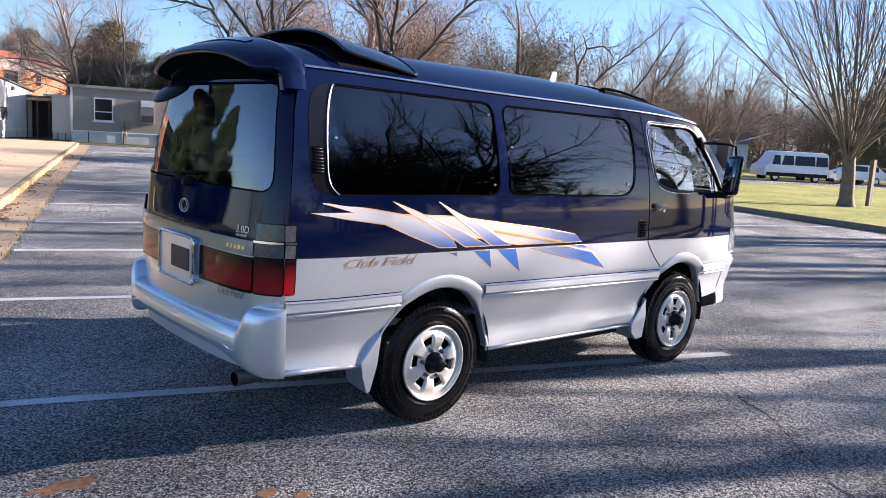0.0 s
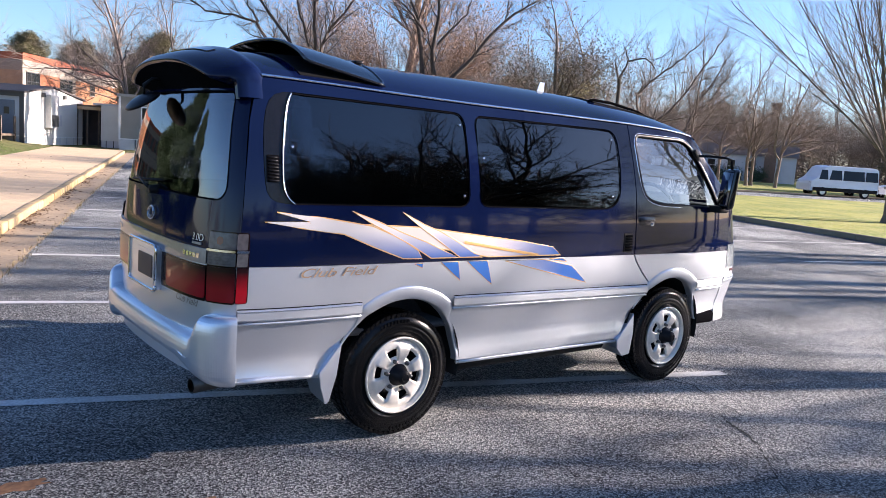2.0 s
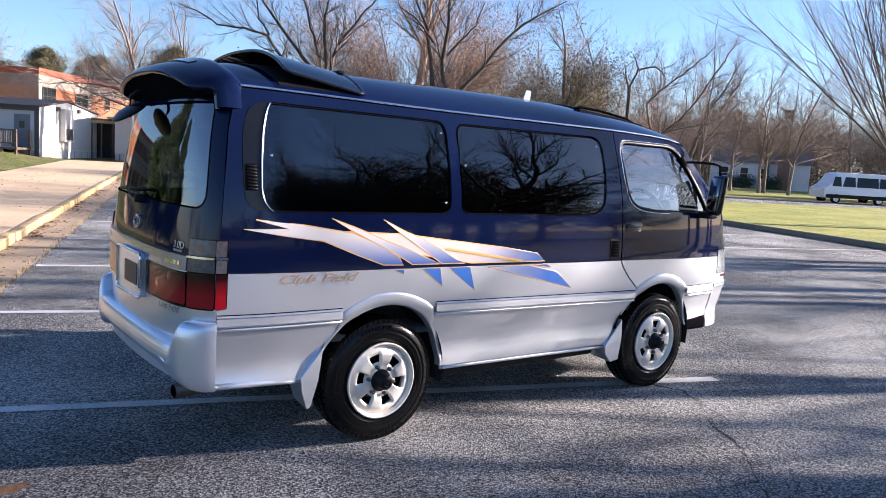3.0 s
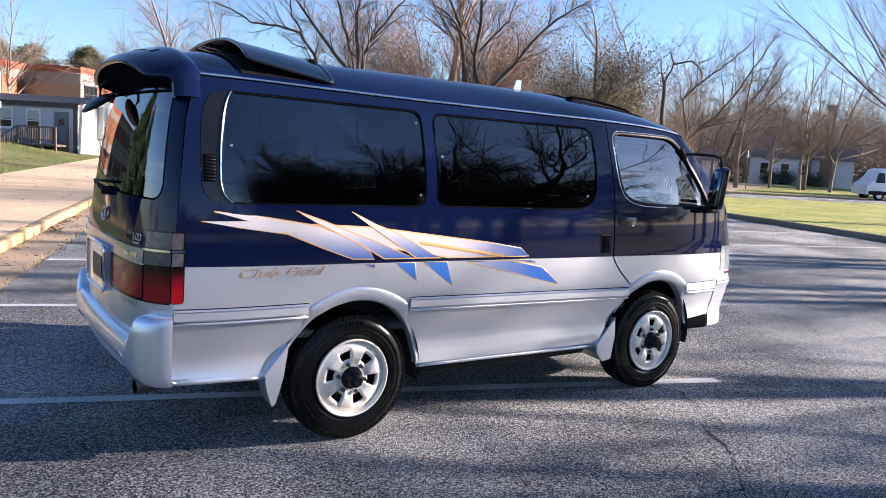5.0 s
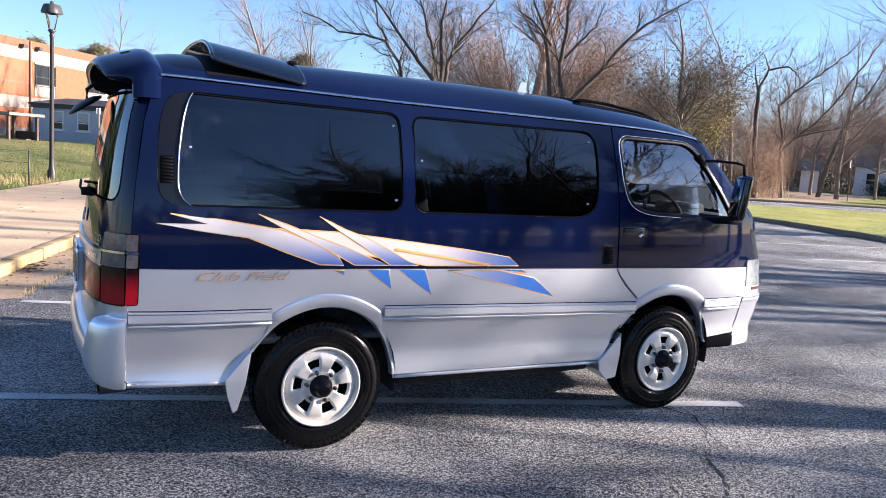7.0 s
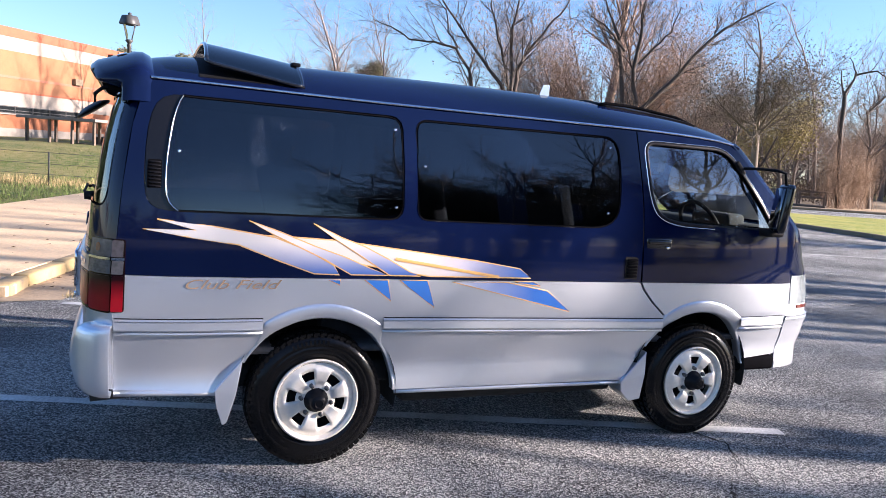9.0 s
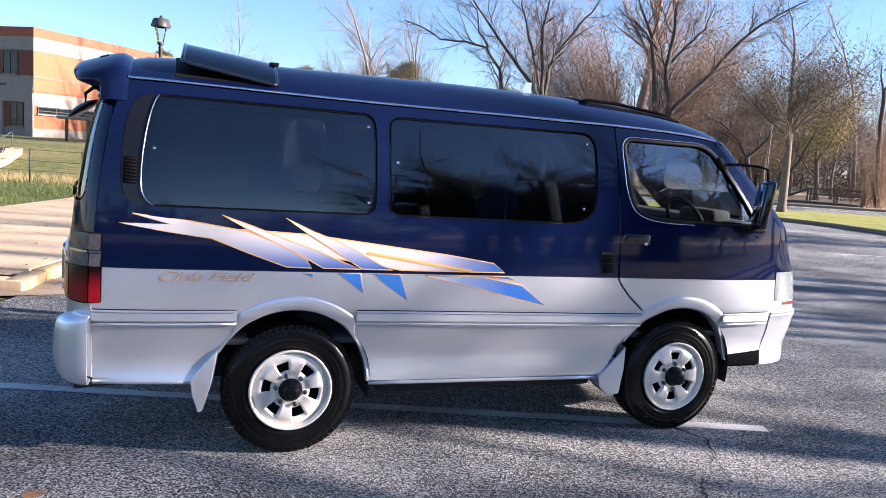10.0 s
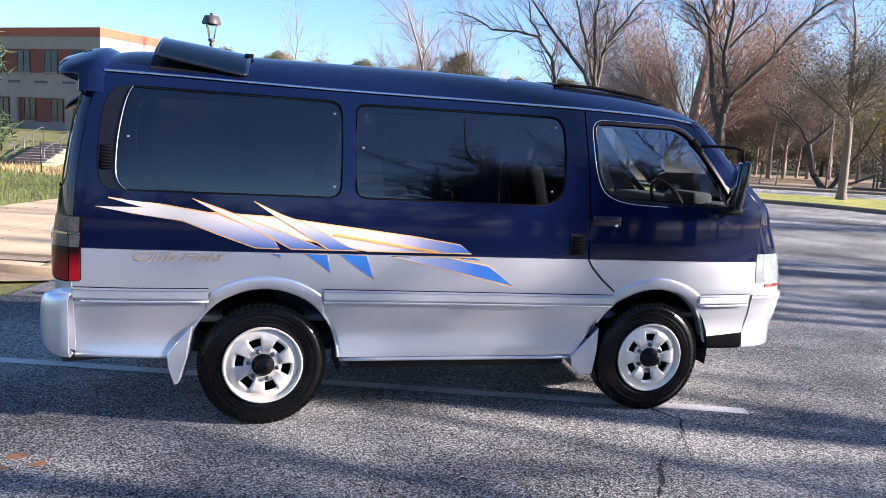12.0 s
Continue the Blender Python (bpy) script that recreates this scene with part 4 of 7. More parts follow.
lettering("4WD", 0.075, on_side(-1, 0.0030), 0.95, 0.61, 0.3, SILVER, van, "faint silver lettering 4WD", "side_lettering", 1.5)


# ---- ground, lot and kerbs ----
def smooth(t):
    t = max(0.0, min(1.0, t))
    return t * t * (3 - 2 * t)


def rise(x, y):
    """The height of the ground: level round the lot, a low bank towards the school."""
    u, v = in_lot(x, y)
    return 0.80 * smooth((0.8 * v - 0.35 * u - 22) / 10) * smooth((-u - 7.5) / 6)


def grass_mat(name, ca, cb, cc, scale):
    m = bpy.data.materials.new(name)
    m.use_nodes = True
    t = m.node_tree
    b = t.nodes["Principled BSDF"]
    b.inputs["Roughness"].default_value = 0.9
    b.inputs["Specular IOR Level"].default_value = 0.2
    co = t.nodes.new("ShaderNodeTexCoord")
    cols = []
    for sc, p0, p1 in ((scale, 0.42, 0.60), (scale * 14, 0.38, 0.62)):
        n = t.nodes.new("ShaderNodeTexNoise")
        n.inputs["Scale"].default_value, n.inputs["Detail"].default_value = sc, 6
        t.links.new(co.outputs["Object"], n.inputs["Vector"])
        r = t.nodes.new("ShaderNodeMapRange")
        r.inputs["From Min"].default_value, r.inputs["From Max"].default_value = p0, p1
        t.links.new(n.outputs["Fac"], r.inputs["Value"])
        cols.append(r)
    m1, m2 = t.nodes.new("ShaderNodeMix"), t.nodes.new("ShaderNodeMix")
    m1.data_type = m2.data_type = 'RGBA'
    m1.inputs[6].default_value, m1.inputs[7].default_value = (*ca, 1), (*cb, 1)
    m2.inputs[7].default_value = (*cc, 1)
    t.links.new(cols[0].outputs[0], m1.inputs[0])
    t.links.new(m1.outputs[2], m2.inputs[6])
    half_ = t.nodes.new("ShaderNodeMath")
    half_.operation = 'MULTIPLY'
    half_.inputs[1].default_value = 0.6
    t.links.new(cols[1].outputs[0], half_.inputs[0])
    t.links.new(half_.outputs[0], m2.inputs[0])
    t.links.new(m2.outputs[2], b.inputs["Base Color"])
    n = t.nodes.new("ShaderNodeTexNoise")
    n.inputs["Scale"].default_value, n.inputs["Detail"].default_value = 25, 6
    t.links.new(co.outputs["Object"], n.inputs["Vector"])
    bp = t.nodes.new("ShaderNodeBump")
    bp.inputs["Strength"].default_value, bp.inputs["Distance"].default_value = 0.9, 0.05
    t.links.new(n.outputs["Fac"], bp.inputs["Height"])
    t.links.new(bp.outputs[0], b.inputs["Normal"])
    return m


GRASS = grass_mat("winter_grass", (0.075, 0.105, 0.025), (0.17, 0.155, 0.055), (0.25, 0.21, 0.10), 0.25)
ASPH = asph = bpy.data.materials.new("worn_asphalt")
asph.use_nodes = True
t_ = asph.node_tree
b_ = t_.nodes["Principled BSDF"]
b_.inputs["Roughness"].default_value = 0.66
b_.inputs["Specular IOR Level"].default_value = 0.14
co_ = t_.nodes.new("ShaderNodeTexCoord")
vo_ = t_.nodes.new("ShaderNodeTexVoronoi")
vo_.inputs["Scale"].default_value = 135
nb_ = t_.nodes.new("ShaderNodeTexNoise")
nb_.inputs["Scale"].default_value, nb_.inputs["Detail"].default_value = 0.55, 5
nf_ = t_.nodes.new("ShaderNodeTexNoise")
nf_.inputs["Scale"].default_value, nf_.inputs["Detail"].default_value = 60, 4
for n in (vo_, nb_, nf_):
    t_.links.new(co_.outputs["Object"], n.inputs["Vector"])
sep_ = t_.nodes.new("ShaderNodeSeparateColor")
t_.links.new(vo_.outputs["Color"], sep_.inputs[0])
ra_ = t_.nodes.new("ShaderNodeValToRGB")
e_ = ra_.color_ramp.elements
e_[0].position, e_[0].color = 0.27, (0.018, 0.019, 0.021, 1)
e_[1].position, e_[1].color = 0.66, (0.232, 0.242, 0.244, 1)
e2_ = ra_.color_ramp.elements.new(0.92)
e2_.color = (0.68, 0.68, 0.65, 1)
mx_ = t_.nodes.new("ShaderNodeMath")
mx_.operation = 'MULTIPLY_ADD'
mx_.inputs[1].default_value = 0.75
t_.links.new(sep_.outputs[0], mx_.inputs[0])
sc_ = t_.nodes.new("ShaderNodeMath")
sc_.operation = 'MULTIPLY_ADD'
sc_.inputs[1].default_value, sc_.inputs[2].default_value = 0.9, -0.28
t_.links.new(nb_.outputs["Fac"], sc_.inputs[0])
t_.links.new(sc_.outputs[0], mx_.inputs[2])
t_.links.new(mx_.outputs[0], ra_.inputs[0])
t_.links.new(ra_.outputs[0], b_.inputs["Base Color"])
bh_ = t_.nodes.new("ShaderNodeMath")
bh_.operation = 'ADD'
t_.links.new(vo_.outputs["Distance"], bh_.inputs[0])
t_.links.new(nf_.outputs["Fac"], bh_.inputs[1])
bb_ = t_.nodes.new("ShaderNodeBump")
bb_.inputs["Strength"].default_value, bb_.inputs["Distance"].default_value = 1.0, 0.017
t_.links.new(bh_.outputs[0], bb_.inputs["Height"])
t_.links.new(bb_.outputs[0], b_.inputs["Normal"])

CONC = mat("pavement_concrete", (0.58, 0.42, 0.255), 0.85, 0, 0.16, 1.2, 0.4, 60, fine=25, rand=0.25)
PAN = mat("gutter_concrete", (0.33, 0.245, 0.155), 0.9, 0, 0.25, 2.0, 0.5, 50, fine=20)
YELLOW = mat("worn_yellow_paint", (0.24, 0.185, 0.12), 0.85, 0, 0.2, 3, 0.6, 30, color2=(0.46, 0.33, 0.15), fine=9, rand=0.3)
GREYK = mat("kerb_concrete", (0.19, 0.15, 0.10), 0.85, 0, 0.2, 3, 0.4, 40, rand=0.2)
WHITE = mat("line_paint", (0.30, 0.30, 0.29), 0.75, 0, 0.25, 2.0, 0.3, 120, color2=(0.68, 0.68, 0.66), fine=70)

xs = sorted(set([-900, -500, -300, -200] + list(range(-140, 141, 4)) + [200, 300, 500, 900]))
bm = grid(lambda x, y: Vector((x, y, -0.03 + rise(x, y) + (0.02 * noise.noise(Vector((x * 0.3, y * 0.3, 0))) if abs(x) < 141 and abs(y) < 141 else 0))), xs, xs)
tagged(new("ground", mesh_of("ground", bm, GRASS)), "dry winter grass on level and banked ground", "grass", "", "structure")


def flat(name, pts, z, material, label, category, cuts=1):
    bm = raw([lot(u, v, z) for u, v in pts], [tuple(range(len(pts)))])
    bmesh.ops.triangulate(bm, faces=bm.faces)
    bmesh.ops.recalc_face_normals(bm, faces=bm.faces)
    if bm.faces[:][0].normal.z < 0:
        bmesh.ops.reverse_faces(bm, faces=bm.faces[:])
    return tagged(new(name, mesh_of(name, bm, material, False)), label, category, "", "structure")


ISLAND = [(15.4, 2.0), (15.5, 8.0), (15.5, 14.0), (15.4, 18.0), (14.6, 21.0), (13.0, 23.0), (10.8, 24.0), (6.0, 24.6), (6.0, 29.5), (12.0, 29.6), (70.0, 30.5), (70.0, 2.0), (40, -2), (19, -2)]
EDGE = [(15.0, -60.0), (15.0, -2.0)] + ISLAND[:8]
flat("car_park", [(-2.95, -60), (15.0, -60), (15.0, -2.0), (14.9, 0.0)] + [(u - 0.0, v) for u, v in ISLAND[:8]] + [(6.0, 29.5), (6.0, 44), (-2.95, 44)], 0.0, ASPH, "grey worn asphalt car park with tree shadows", "asphalt")
flat("road", [(6.0, 29.5), (80.0, 30.6), (80.0, 37.5), (6.0, 36.5)], -0.004, ASPH, "grey asphalt road past the lawn", "road")
flat("gutter_pan", [(-3.05, 3.0), (-2.50, 2.9), (-2.50, 44), (-3.05, 44)], 0.004, PAN, "stained tan concrete gutter pan", "gutter")
flat("gutter_pan", [(-12, 2.35), (-3.3, 2.5), (-2.50, 2.9), (-3.05, 3.35), (-12, 2.95)], 0.006, PAN, "stained tan concrete gutter pan", "gutter")

# stall lines and road marks
for k in range(0, 15):
    v = 0.06 + 2.72 * k
    n = 24
    w = 0.052
    rows = []
    for i in range(n + 1):
        u = -2.45 + (3.17 + 2.45) * i / n
        rows += [lot(u, v - w + random.uniform(-0.004, 0.004), 0.004), lot(u, v + w + random.uniform(-0.004, 0.004), 0.004)]
    bm = raw(rows, [(2 * i, 2 * i + 2, 2 * i + 3, 2 * i + 1) for i in range(n)])
    tagged(new("stall_line", mesh_of("stall_line", bm, WHITE, False)), "worn white stall line painted on asphalt", "line", "stall lines", "structure")
for k in range(5):
    v = 6.0 + 2.9 * k
    bm = raw([lot(9.9, v, 0.004), lot(15.0, v + 0.2, 0.004), lot(15.0, v + 0.3, 0.004), lot(9.9, v + 0.1, 0.004)], [(0, 1, 2, 3)])
    tagged(new("far_stall_line", mesh_of("far_stall_line", bm, WHITE, False)), "worn white stall line before the lawn", "line", "stall lines", "structure")


def lay(ob, u, v, turn=0.0, z=0.0):
    ob.matrix_world = Matrix.Translation(lot(u, v, z)) @ Matrix.Rotation(LOT + radians(turn), 4, 'Z')
    return ob


kerb = thing("kerb", "yellow painted concrete kerb along the stalls", "kerb", kind="structure")
rk = random.Random(6)
lengths = (0.58, 0.72, 0.90)
shapes = [mesh_of("kerb_stone", box(0.17, d, 0.16, (0, 0, 0.06), 0.028, 3), YELLOW) for d in lengths]
v = 3.47
while v < 42:
    i = rk.randrange(3)
    k = new("kerb_stone", shapes[i])
    lay(k, -3.14 + rk.gauss(0, 0.006), v + lengths[i] / 2, rk.gauss(0, 0.5), rk.uniform(-0.010, 0.004) - (0.008 if v < 4.5 else 0))
    k.parent = kerb
    v += lengths[i] + rk.uniform(0.008, 0.022)
corner = new("kerb_stone", mesh_of("kerb_stone", box(0.22, 0.56, 0.15, (0, 0, 0.036), 0.03, 2), YELLOW))
lay(corner, -3.13, 3.19, 8)
corner.parent = kerb
me = mesh_of("kerb_stone", box(0.20, 1.2, 0.15, (0, 0, 0.029), 0.012, 2), CONC)
for u, v, a in ((-3.60, 3.02, 86), (-4.76, 2.94, 87), (-5.92, 2.88, 88), (-7.12, 2.84, 88), (-8.32, 2.80, 88), (-9.52, 2.78, 88)):
    k = new("kerb_stone", me)
    lay(k, u, v, a)
    k.parent = kerb
kerb2 = thing("lawn_kerb", "grey concrete kerb round the lawn", "kerb", kind="structure")
for (u0, v0), (u1, v1) in zip(EDGE[1:], EDGE[2:]):
    d = math.hypot(u1 - u0, v1 - v0)
    n = max(1, round(d / 2.0))
    for i in range(n):
        b = box(0.16, d / n - 0.01, 0.17, (0, 0, 0.055), 0.03, 2)
        k = part("kerb_stone", b, GREYK, kerb2)
        lay(k, u0 + (u1 - u0) * (i + 0.5) / n, v0 + (v1 - v0) * (i + 0.5) / n, math.degrees(math.atan2(v1 - v0, u1 - u0)) - 90)
flat("lawn", ISLAND, 0.085, grass_mat("lawn_grass", (0.17, 0.22, 0.035), (0.31, 0.31, 0.06), (0.42, 0.37, 0.15), 0.5), "green and yellow winter lawn inside the kerb", "grass")
road_edge = tagged(new("far_kerb", mesh_of("far_kerb", join(box(80, 0.16, 0.16, (0, 0, 0.05), 0.02)), GREYK)), "low concrete kerb beyond the road", "kerb", "", "structure")
lay(road_edge, 44, 37.2, 0.6)

# pavement slabs
pave = thing("pavement", "tan concrete pavement of large slabs", "pavement", kind="structure")
me = mesh_of("slab", box(1.782, 1.827, 0.16, (0, 0, 0.05), 0.0015, 1), CONC, False)
for i in range(22):
    for c in range(2):
        s_ = new("slab", me)
        lay(s_, -4.11 - 1.785 * c, 4.35 + 1.83 * i, random.uniform(-0.05, 0.05), random.uniform(-0.001, 0.001))
        s_.parent = pave
flat("pavement_apron", [(-12, 3.0), (-3.3, 3.2), (-3.2, 3.44), (-6.9, 3.44), (-12, 3.44)], 0.10, CONC, "tan concrete apron beside the pavement", "pavement")

# cracks in the asphalt
CRACK = mat("crack_dark", (0.010, 0.010, 0.010), 0.9)
for pts, w in (([(2.42, -0.80), (2.50, -1.0), (2.38, -1.25), (2.10, -1.50), (2.02, -1.58)], 0.008), ([(2.02, -1.58), (1.96, -1.72), (1.85, -1.90), (1.62, -2.10), (1.45, -2.24), (1.20, -2.50), (0.95, -2.9), (0.8, -3.4), (0.7, -4.0)], 0.013), ([(1.45, -2.24), (1.33, -2.22), (1.20, -2.28)], 0.006), ([(2.50, -1.0), (2.3, -1.4), (2.2, -1.62)], 0.005)):
    line = []
    for (x0, y0), (x1, y1) in zip(pts, pts[1:]):
        for i in range(6):
            q = i / 6
            line.append((x0 + (x1 - x0) * q + random.uniform(-0.012, 0.012), y0 + (y1 - y0) * q + random.uniform(-0.012, 0.012)))
    rows = []
    for i, p in enumerate(line):
        ww = 1.5 * w * random.uniform(0.4, 1.1) * (1 - 0.5 * i / len(line))
        rows += [(p[0] - ww, p[1] - ww * 0.6, 0.003), (p[0] + ww, p[1] + ww * 0.6, 0.003)]
    bm = raw(rows, [(2 * i, 2 * i + 2, 2 * i + 3, 2 * i + 1) for i in range(len(line) - 1)])
    tagged(new("crack", mesh_of("crack", bm, CRACK, False)), "thin dark crack in the asphalt", "crack", "cracks", "structure")
STAIN = mat("rust_stain", (0.20, 0.10, 0.045), 0.9, 0, 0.4, 8, fine=40)
for x, y, rx, ry in ((-1.83, -0.54, 0.16, 0.07), (-1.16, -1.07, 0.06, 0.05), (-1.05, -1.18, 0.05, 0.04), (-1.20, -1.20, 0.035, 0.03)):
    pts = []
    for i in range(18):
        a = 2 * math.pi * i / 18
        q = random.uniform(0.55, 1.1)
        pts.append((x + rx * q * math.cos(a), y + ry * q * math.sin(a), 0.003))
    bm = raw(pts, [tuple(range(18))])
    tagged(new("stain", mesh_of("stain", bm, STAIN, False)), "small rust-brown stain on the asphalt", "stain", "stains", "structure")


# ---- trees ----
BARK = mat("grey_bark", (0.14, 0.112, 0.09), 0.9, 0, 0.35, 4, 0.6, 30, fine=25)
BARKD = mat("dark_bark", (0.065, 0.050, 0.040), 0.9, 0, 0.3, 4, 0.5, 30, fine=25)
TWIG = mat("far_twigs", (0.21, 0.165, 0.135), 0.95, 0, 0.3, 0.6, fine=3)
LEAFB = mat("brown_leaf", (0.30, 0.18, 0.10), 0.8, 0, 0.35, 0.9, fine=6)
NEEDLE = mat("pine_needles", (0.030, 0.055, 0.022), 0.8, 0, 0.4, 0.8, fine=5)
NEEDLEB = mat("olive_needles", (0.145, 0.130, 0.065), 0.85, 0, 0.35, 0.8, fine=5)


class Wood:
    """Collects the limbs of one tree as tapered tubes."""

    def __init__(self, seed):
        self.r = random.Random(seed)
        self.v, self.f, self.tips = [], [], []

    def limb(self, p, d, length, r0, r1, bend, lift, k, n):
        pts, rr = [p.copy()], [r0]
        d = d.normalized()
        for i in range(k):
            d = (d + Vector((self.r.gauss(0, bend), self.r.gauss(0, bend), self.r.gauss(0, bend * 0.7) + lift))).normalized()
            pts.append(pts[-1] + d * length / k)
            rr.append(r0 + (r1 - r0) * (i + 1) / k)
        base = len(self.v)
        for i, q in enumerate(pts):
            t = (pts[min(i + 1, k)] - pts[max(i - 1, 0)]).normalized()
            a = t.cross(Vector((0.3, 0.2, 1)) if abs(t.z) < 0.9 else Vector((1, 0, 0.1))).normalized()
            b = t.cross(a)
            for j in range(n):
                g = 2 * math.pi * j / n
                self.v.append(q + rr[i] * (math.cos(g) * a + math.sin(g) * b))
        for i in range(k):
            for j in range(n):
                self.f.append((base + i * n + j, base + i * n + (j + 1) % n, base + (i + 1) * n + (j + 1) % n, base + (i + 1) * n + j))
        return pts, rr, d

    def grow(self, p, d, length, r, level, cfg):
        c = cfg[level]
        last = level == len(cfg) - 1
        pts, rr, end = self.limb(p, d, length, r, r * c["taper"], c["bend"], c["lift"], c["k"], c["n"])
        if last:
            self.tips.append(pts[-1])
            return
        for i in range(c["kids"]):
            q = c["from"] + (1 - c["from"]) * (i + self.r.random()) / c["kids"]
            j = min(len(pts) - 2, int(q * (len(pts) - 1)))
            f = q * (len(pts) - 1) - j
            at = pts[j].lerp(pts[j + 1], f)
            ax = (pts[j + 1] - pts[j]).normalized()
            side = ax.cross(Vector((self.r.gauss(0, 1), self.r.gauss(0, 1), self.r.gauss(0, 0.6)))).normalized()
            ang = radians(c["angle"] * self.r.uniform(0.65, 1.25))
            rad = (rr[j] + (rr[j + 1] - rr[j]) * f)
            self.grow(at, ax * math.cos(ang) + side * math.sin(ang), length * c["ratio"] * self.r.uniform(0.7, 1.2) * (1.15 - 0.45 * q), rad * c["thin"], level + 1, cfg)
        if c.get("lead"):
            self.grow(pts[-1], end, length * c["ratio"], rr[-1], level + 1, cfg)

    def mesh(self, name, material):
        me = bpy.data.meshes.new(name)
        me.from_pydata([tuple(v) for v in self.v], [], self.f)
        me.materials.append(material)
        me.polygons.foreach_set("use_smooth", [True] * len(me.polygons))
        return me


def level(kids, ratio, angle, taper=0.45, bend=0.10, lift=0.02, k=5, n=5, start=0.25, thin=0.62, lead=True):
    return {"kids": kids, "ratio": ratio, "angle": angle, "taper": taper, "bend": bend, "lift": lift, "k": k, "n": n, "from": start, "thin": thin, "lead": lead}


def leaves(name, spots, seed, count, spread, size, material, droop=0.0, slim=0.45):
    """Many small folded leaves round the given spots."""
    rn = random.Random(seed)
    v, f = [], []
    for _ in range(count):
        p = Vector(rn.choice(spots)) + Vector((rn.gauss(0, spread), rn.gauss(0, spread), rn.gauss(0, spread) - droop))
        a = Vector((rn.gauss(0, 1), rn.gauss(0, 1), rn.gauss(0, 1))).normalized()
        b = a.cross(Vector((rn.gauss(0, 1), rn.gauss(0, 1), rn.gauss(0, 1)))).normalized()
        s = size * rn.uniform(0.6, 1.3)
        i = len(v)
        c = a.cross(b) * s * 0.15
        v += [p - a * s, p + b * s * slim + c, p + a * s, p - b * s * slim + c]
        f += [(i, i + 1, i + 2), (i, i + 2, i + 3)]
    me = bpy.data.meshes.new(name)
    me.from_pydata([tuple(q) for q in v], [], f)
    me.materials.append(material)
    return me


def tree(name, label, at, seed, trunk_len, trunk_r, cfg, bark, lean=(0, 0), leaf=None, turn=0.0, group=""):
    t = thing(name, label, "tree", pose(at[0], at[1], rise(at[0], at[1]) - 0.06, 0, 0, turn), group)
    w = Wood(seed)
    # flare of the roots
    w.limb(Vector((0, 0, -0.1)), Vector((0, 0, 1)), 0.5, trunk_r * 1.6, trunk_r * 1.0, 0, 0, 3, 9)
    w.grow(Vector((0, 0, 0.1)), Vector((lean[0], lean[1], 1)), trunk_len, trunk_r, 0, cfg)
    o = new("trunk", w.mesh("trunk", bark))
    o.parent = t
    if leaf:
        count, spread, size, m = leaf
        o = new("crown", leaves("crown", w.tips, seed, count, spread, size, m))
        o.parent = t
        o["label"] = "sparse dry leaves"
    return t, w


VASE = [level(32, 3.1, 42, 0.75, 0.02, 0.0, 4, 9, 0.62, 0.165), level(9, 0.50, 22, 0.30, 0.04, 0.018, 8, 6, 0.25, 0.55), level(7, 0.45, 24, 0.3, 0.07, 0.03, 5, 4, 0.15, 0.55), level(5, 0.45, 26, 0.3, 0.08, 0.03, 4, 3, 0.1, 0.6), level(0, 1, 1, 0.3, 0.1, 0.02, 3, 3)]
ROUND = [level(8, 0.95, 45, 0.45, 0.04, 0.0, 7, 8, 0.35, 0.5), level(8, 0.48, 42, 0.35, 0.09, 0.05, 6, 5, 0.2, 0.5), level(7, 0.5, 40, 0.35, 0.12, 0.04, 5, 3, 0.1, 0.55), level(5, 0.5, 38, 0.35, 0.12, 0.03, 3, 3, 0.1, 0.6), level(0, 1, 1, 0.4, 0.12, 0.02, 2, 3)]
SPREAD = [level(7, 1.5, 60, 0.65, 0.05, 0.0, 4, 9, 0.60, 0.55), level(7, 0.55, 48, 0.40, 0.13, 0.015, 7, 6, 0.2, 0.58), level(8, 0.55, 45, 0.4, 0.16, 0.03, 5, 4, 0.1, 0.62), level(8, 0.55, 42, 0.4, 0.16, 0.03, 4, 3, 0.1, 0.62), level(0, 1, 1, 0.4, 0.15, 0.02, 2, 3)]


def limbed_tree(name, label, at, seed, trunk_len, trunk_r, cfg, bark):
    """A tree with its trunk and each main limb as parts of their own."""
    t = thing(name, label, "tree", pose(at[0], at[1], rise(at[0], at[1]) - 0.06))
    w = Wood(seed)
    w.limb(Vector((0, 0, -0.1)), Vector((0, 0, 1)), 0.5, trunk_r * 1.6, trunk_r * 1.0, 0, 0, 3, 9)
    c = cfg[0]
    pts, rr, end = w.limb(Vector((0, 0, 0.1)), Vector((0, 0, 1)), trunk_len, trunk_r, trunk_r * c["taper"], c["bend"], c["lift"], c["k"], c["n"])
    o = new("trunk", w.mesh("trunk", bark))
    o.parent = t
    for i in range(c["kids"] + 1):
        b = Wood(seed * 100 + i)
        q = c["from"] + (1 - c["from"]) * (i + b.r.random()) / (c["kids"] + 1)
        at_ = pts[0].lerp(pts[-1], q)
        a, g = b.r.uniform(0, 2 * math.pi) + 2.4 * i, radians(c["angle"] * b.r.uniform(0.45, 1.2))
        d = Vector((math.cos(a) * math.sin(g), math.sin(a) * math.sin(g), math.cos(g)))
        b.grow(at_, d, trunk_len * c["ratio"] * b.r.uniform(0.8, 1.2), trunk_r * c["thin"], 1, cfg)
        o = new("limb", b.mesh("limb", bark))
        o.parent = t
    return t


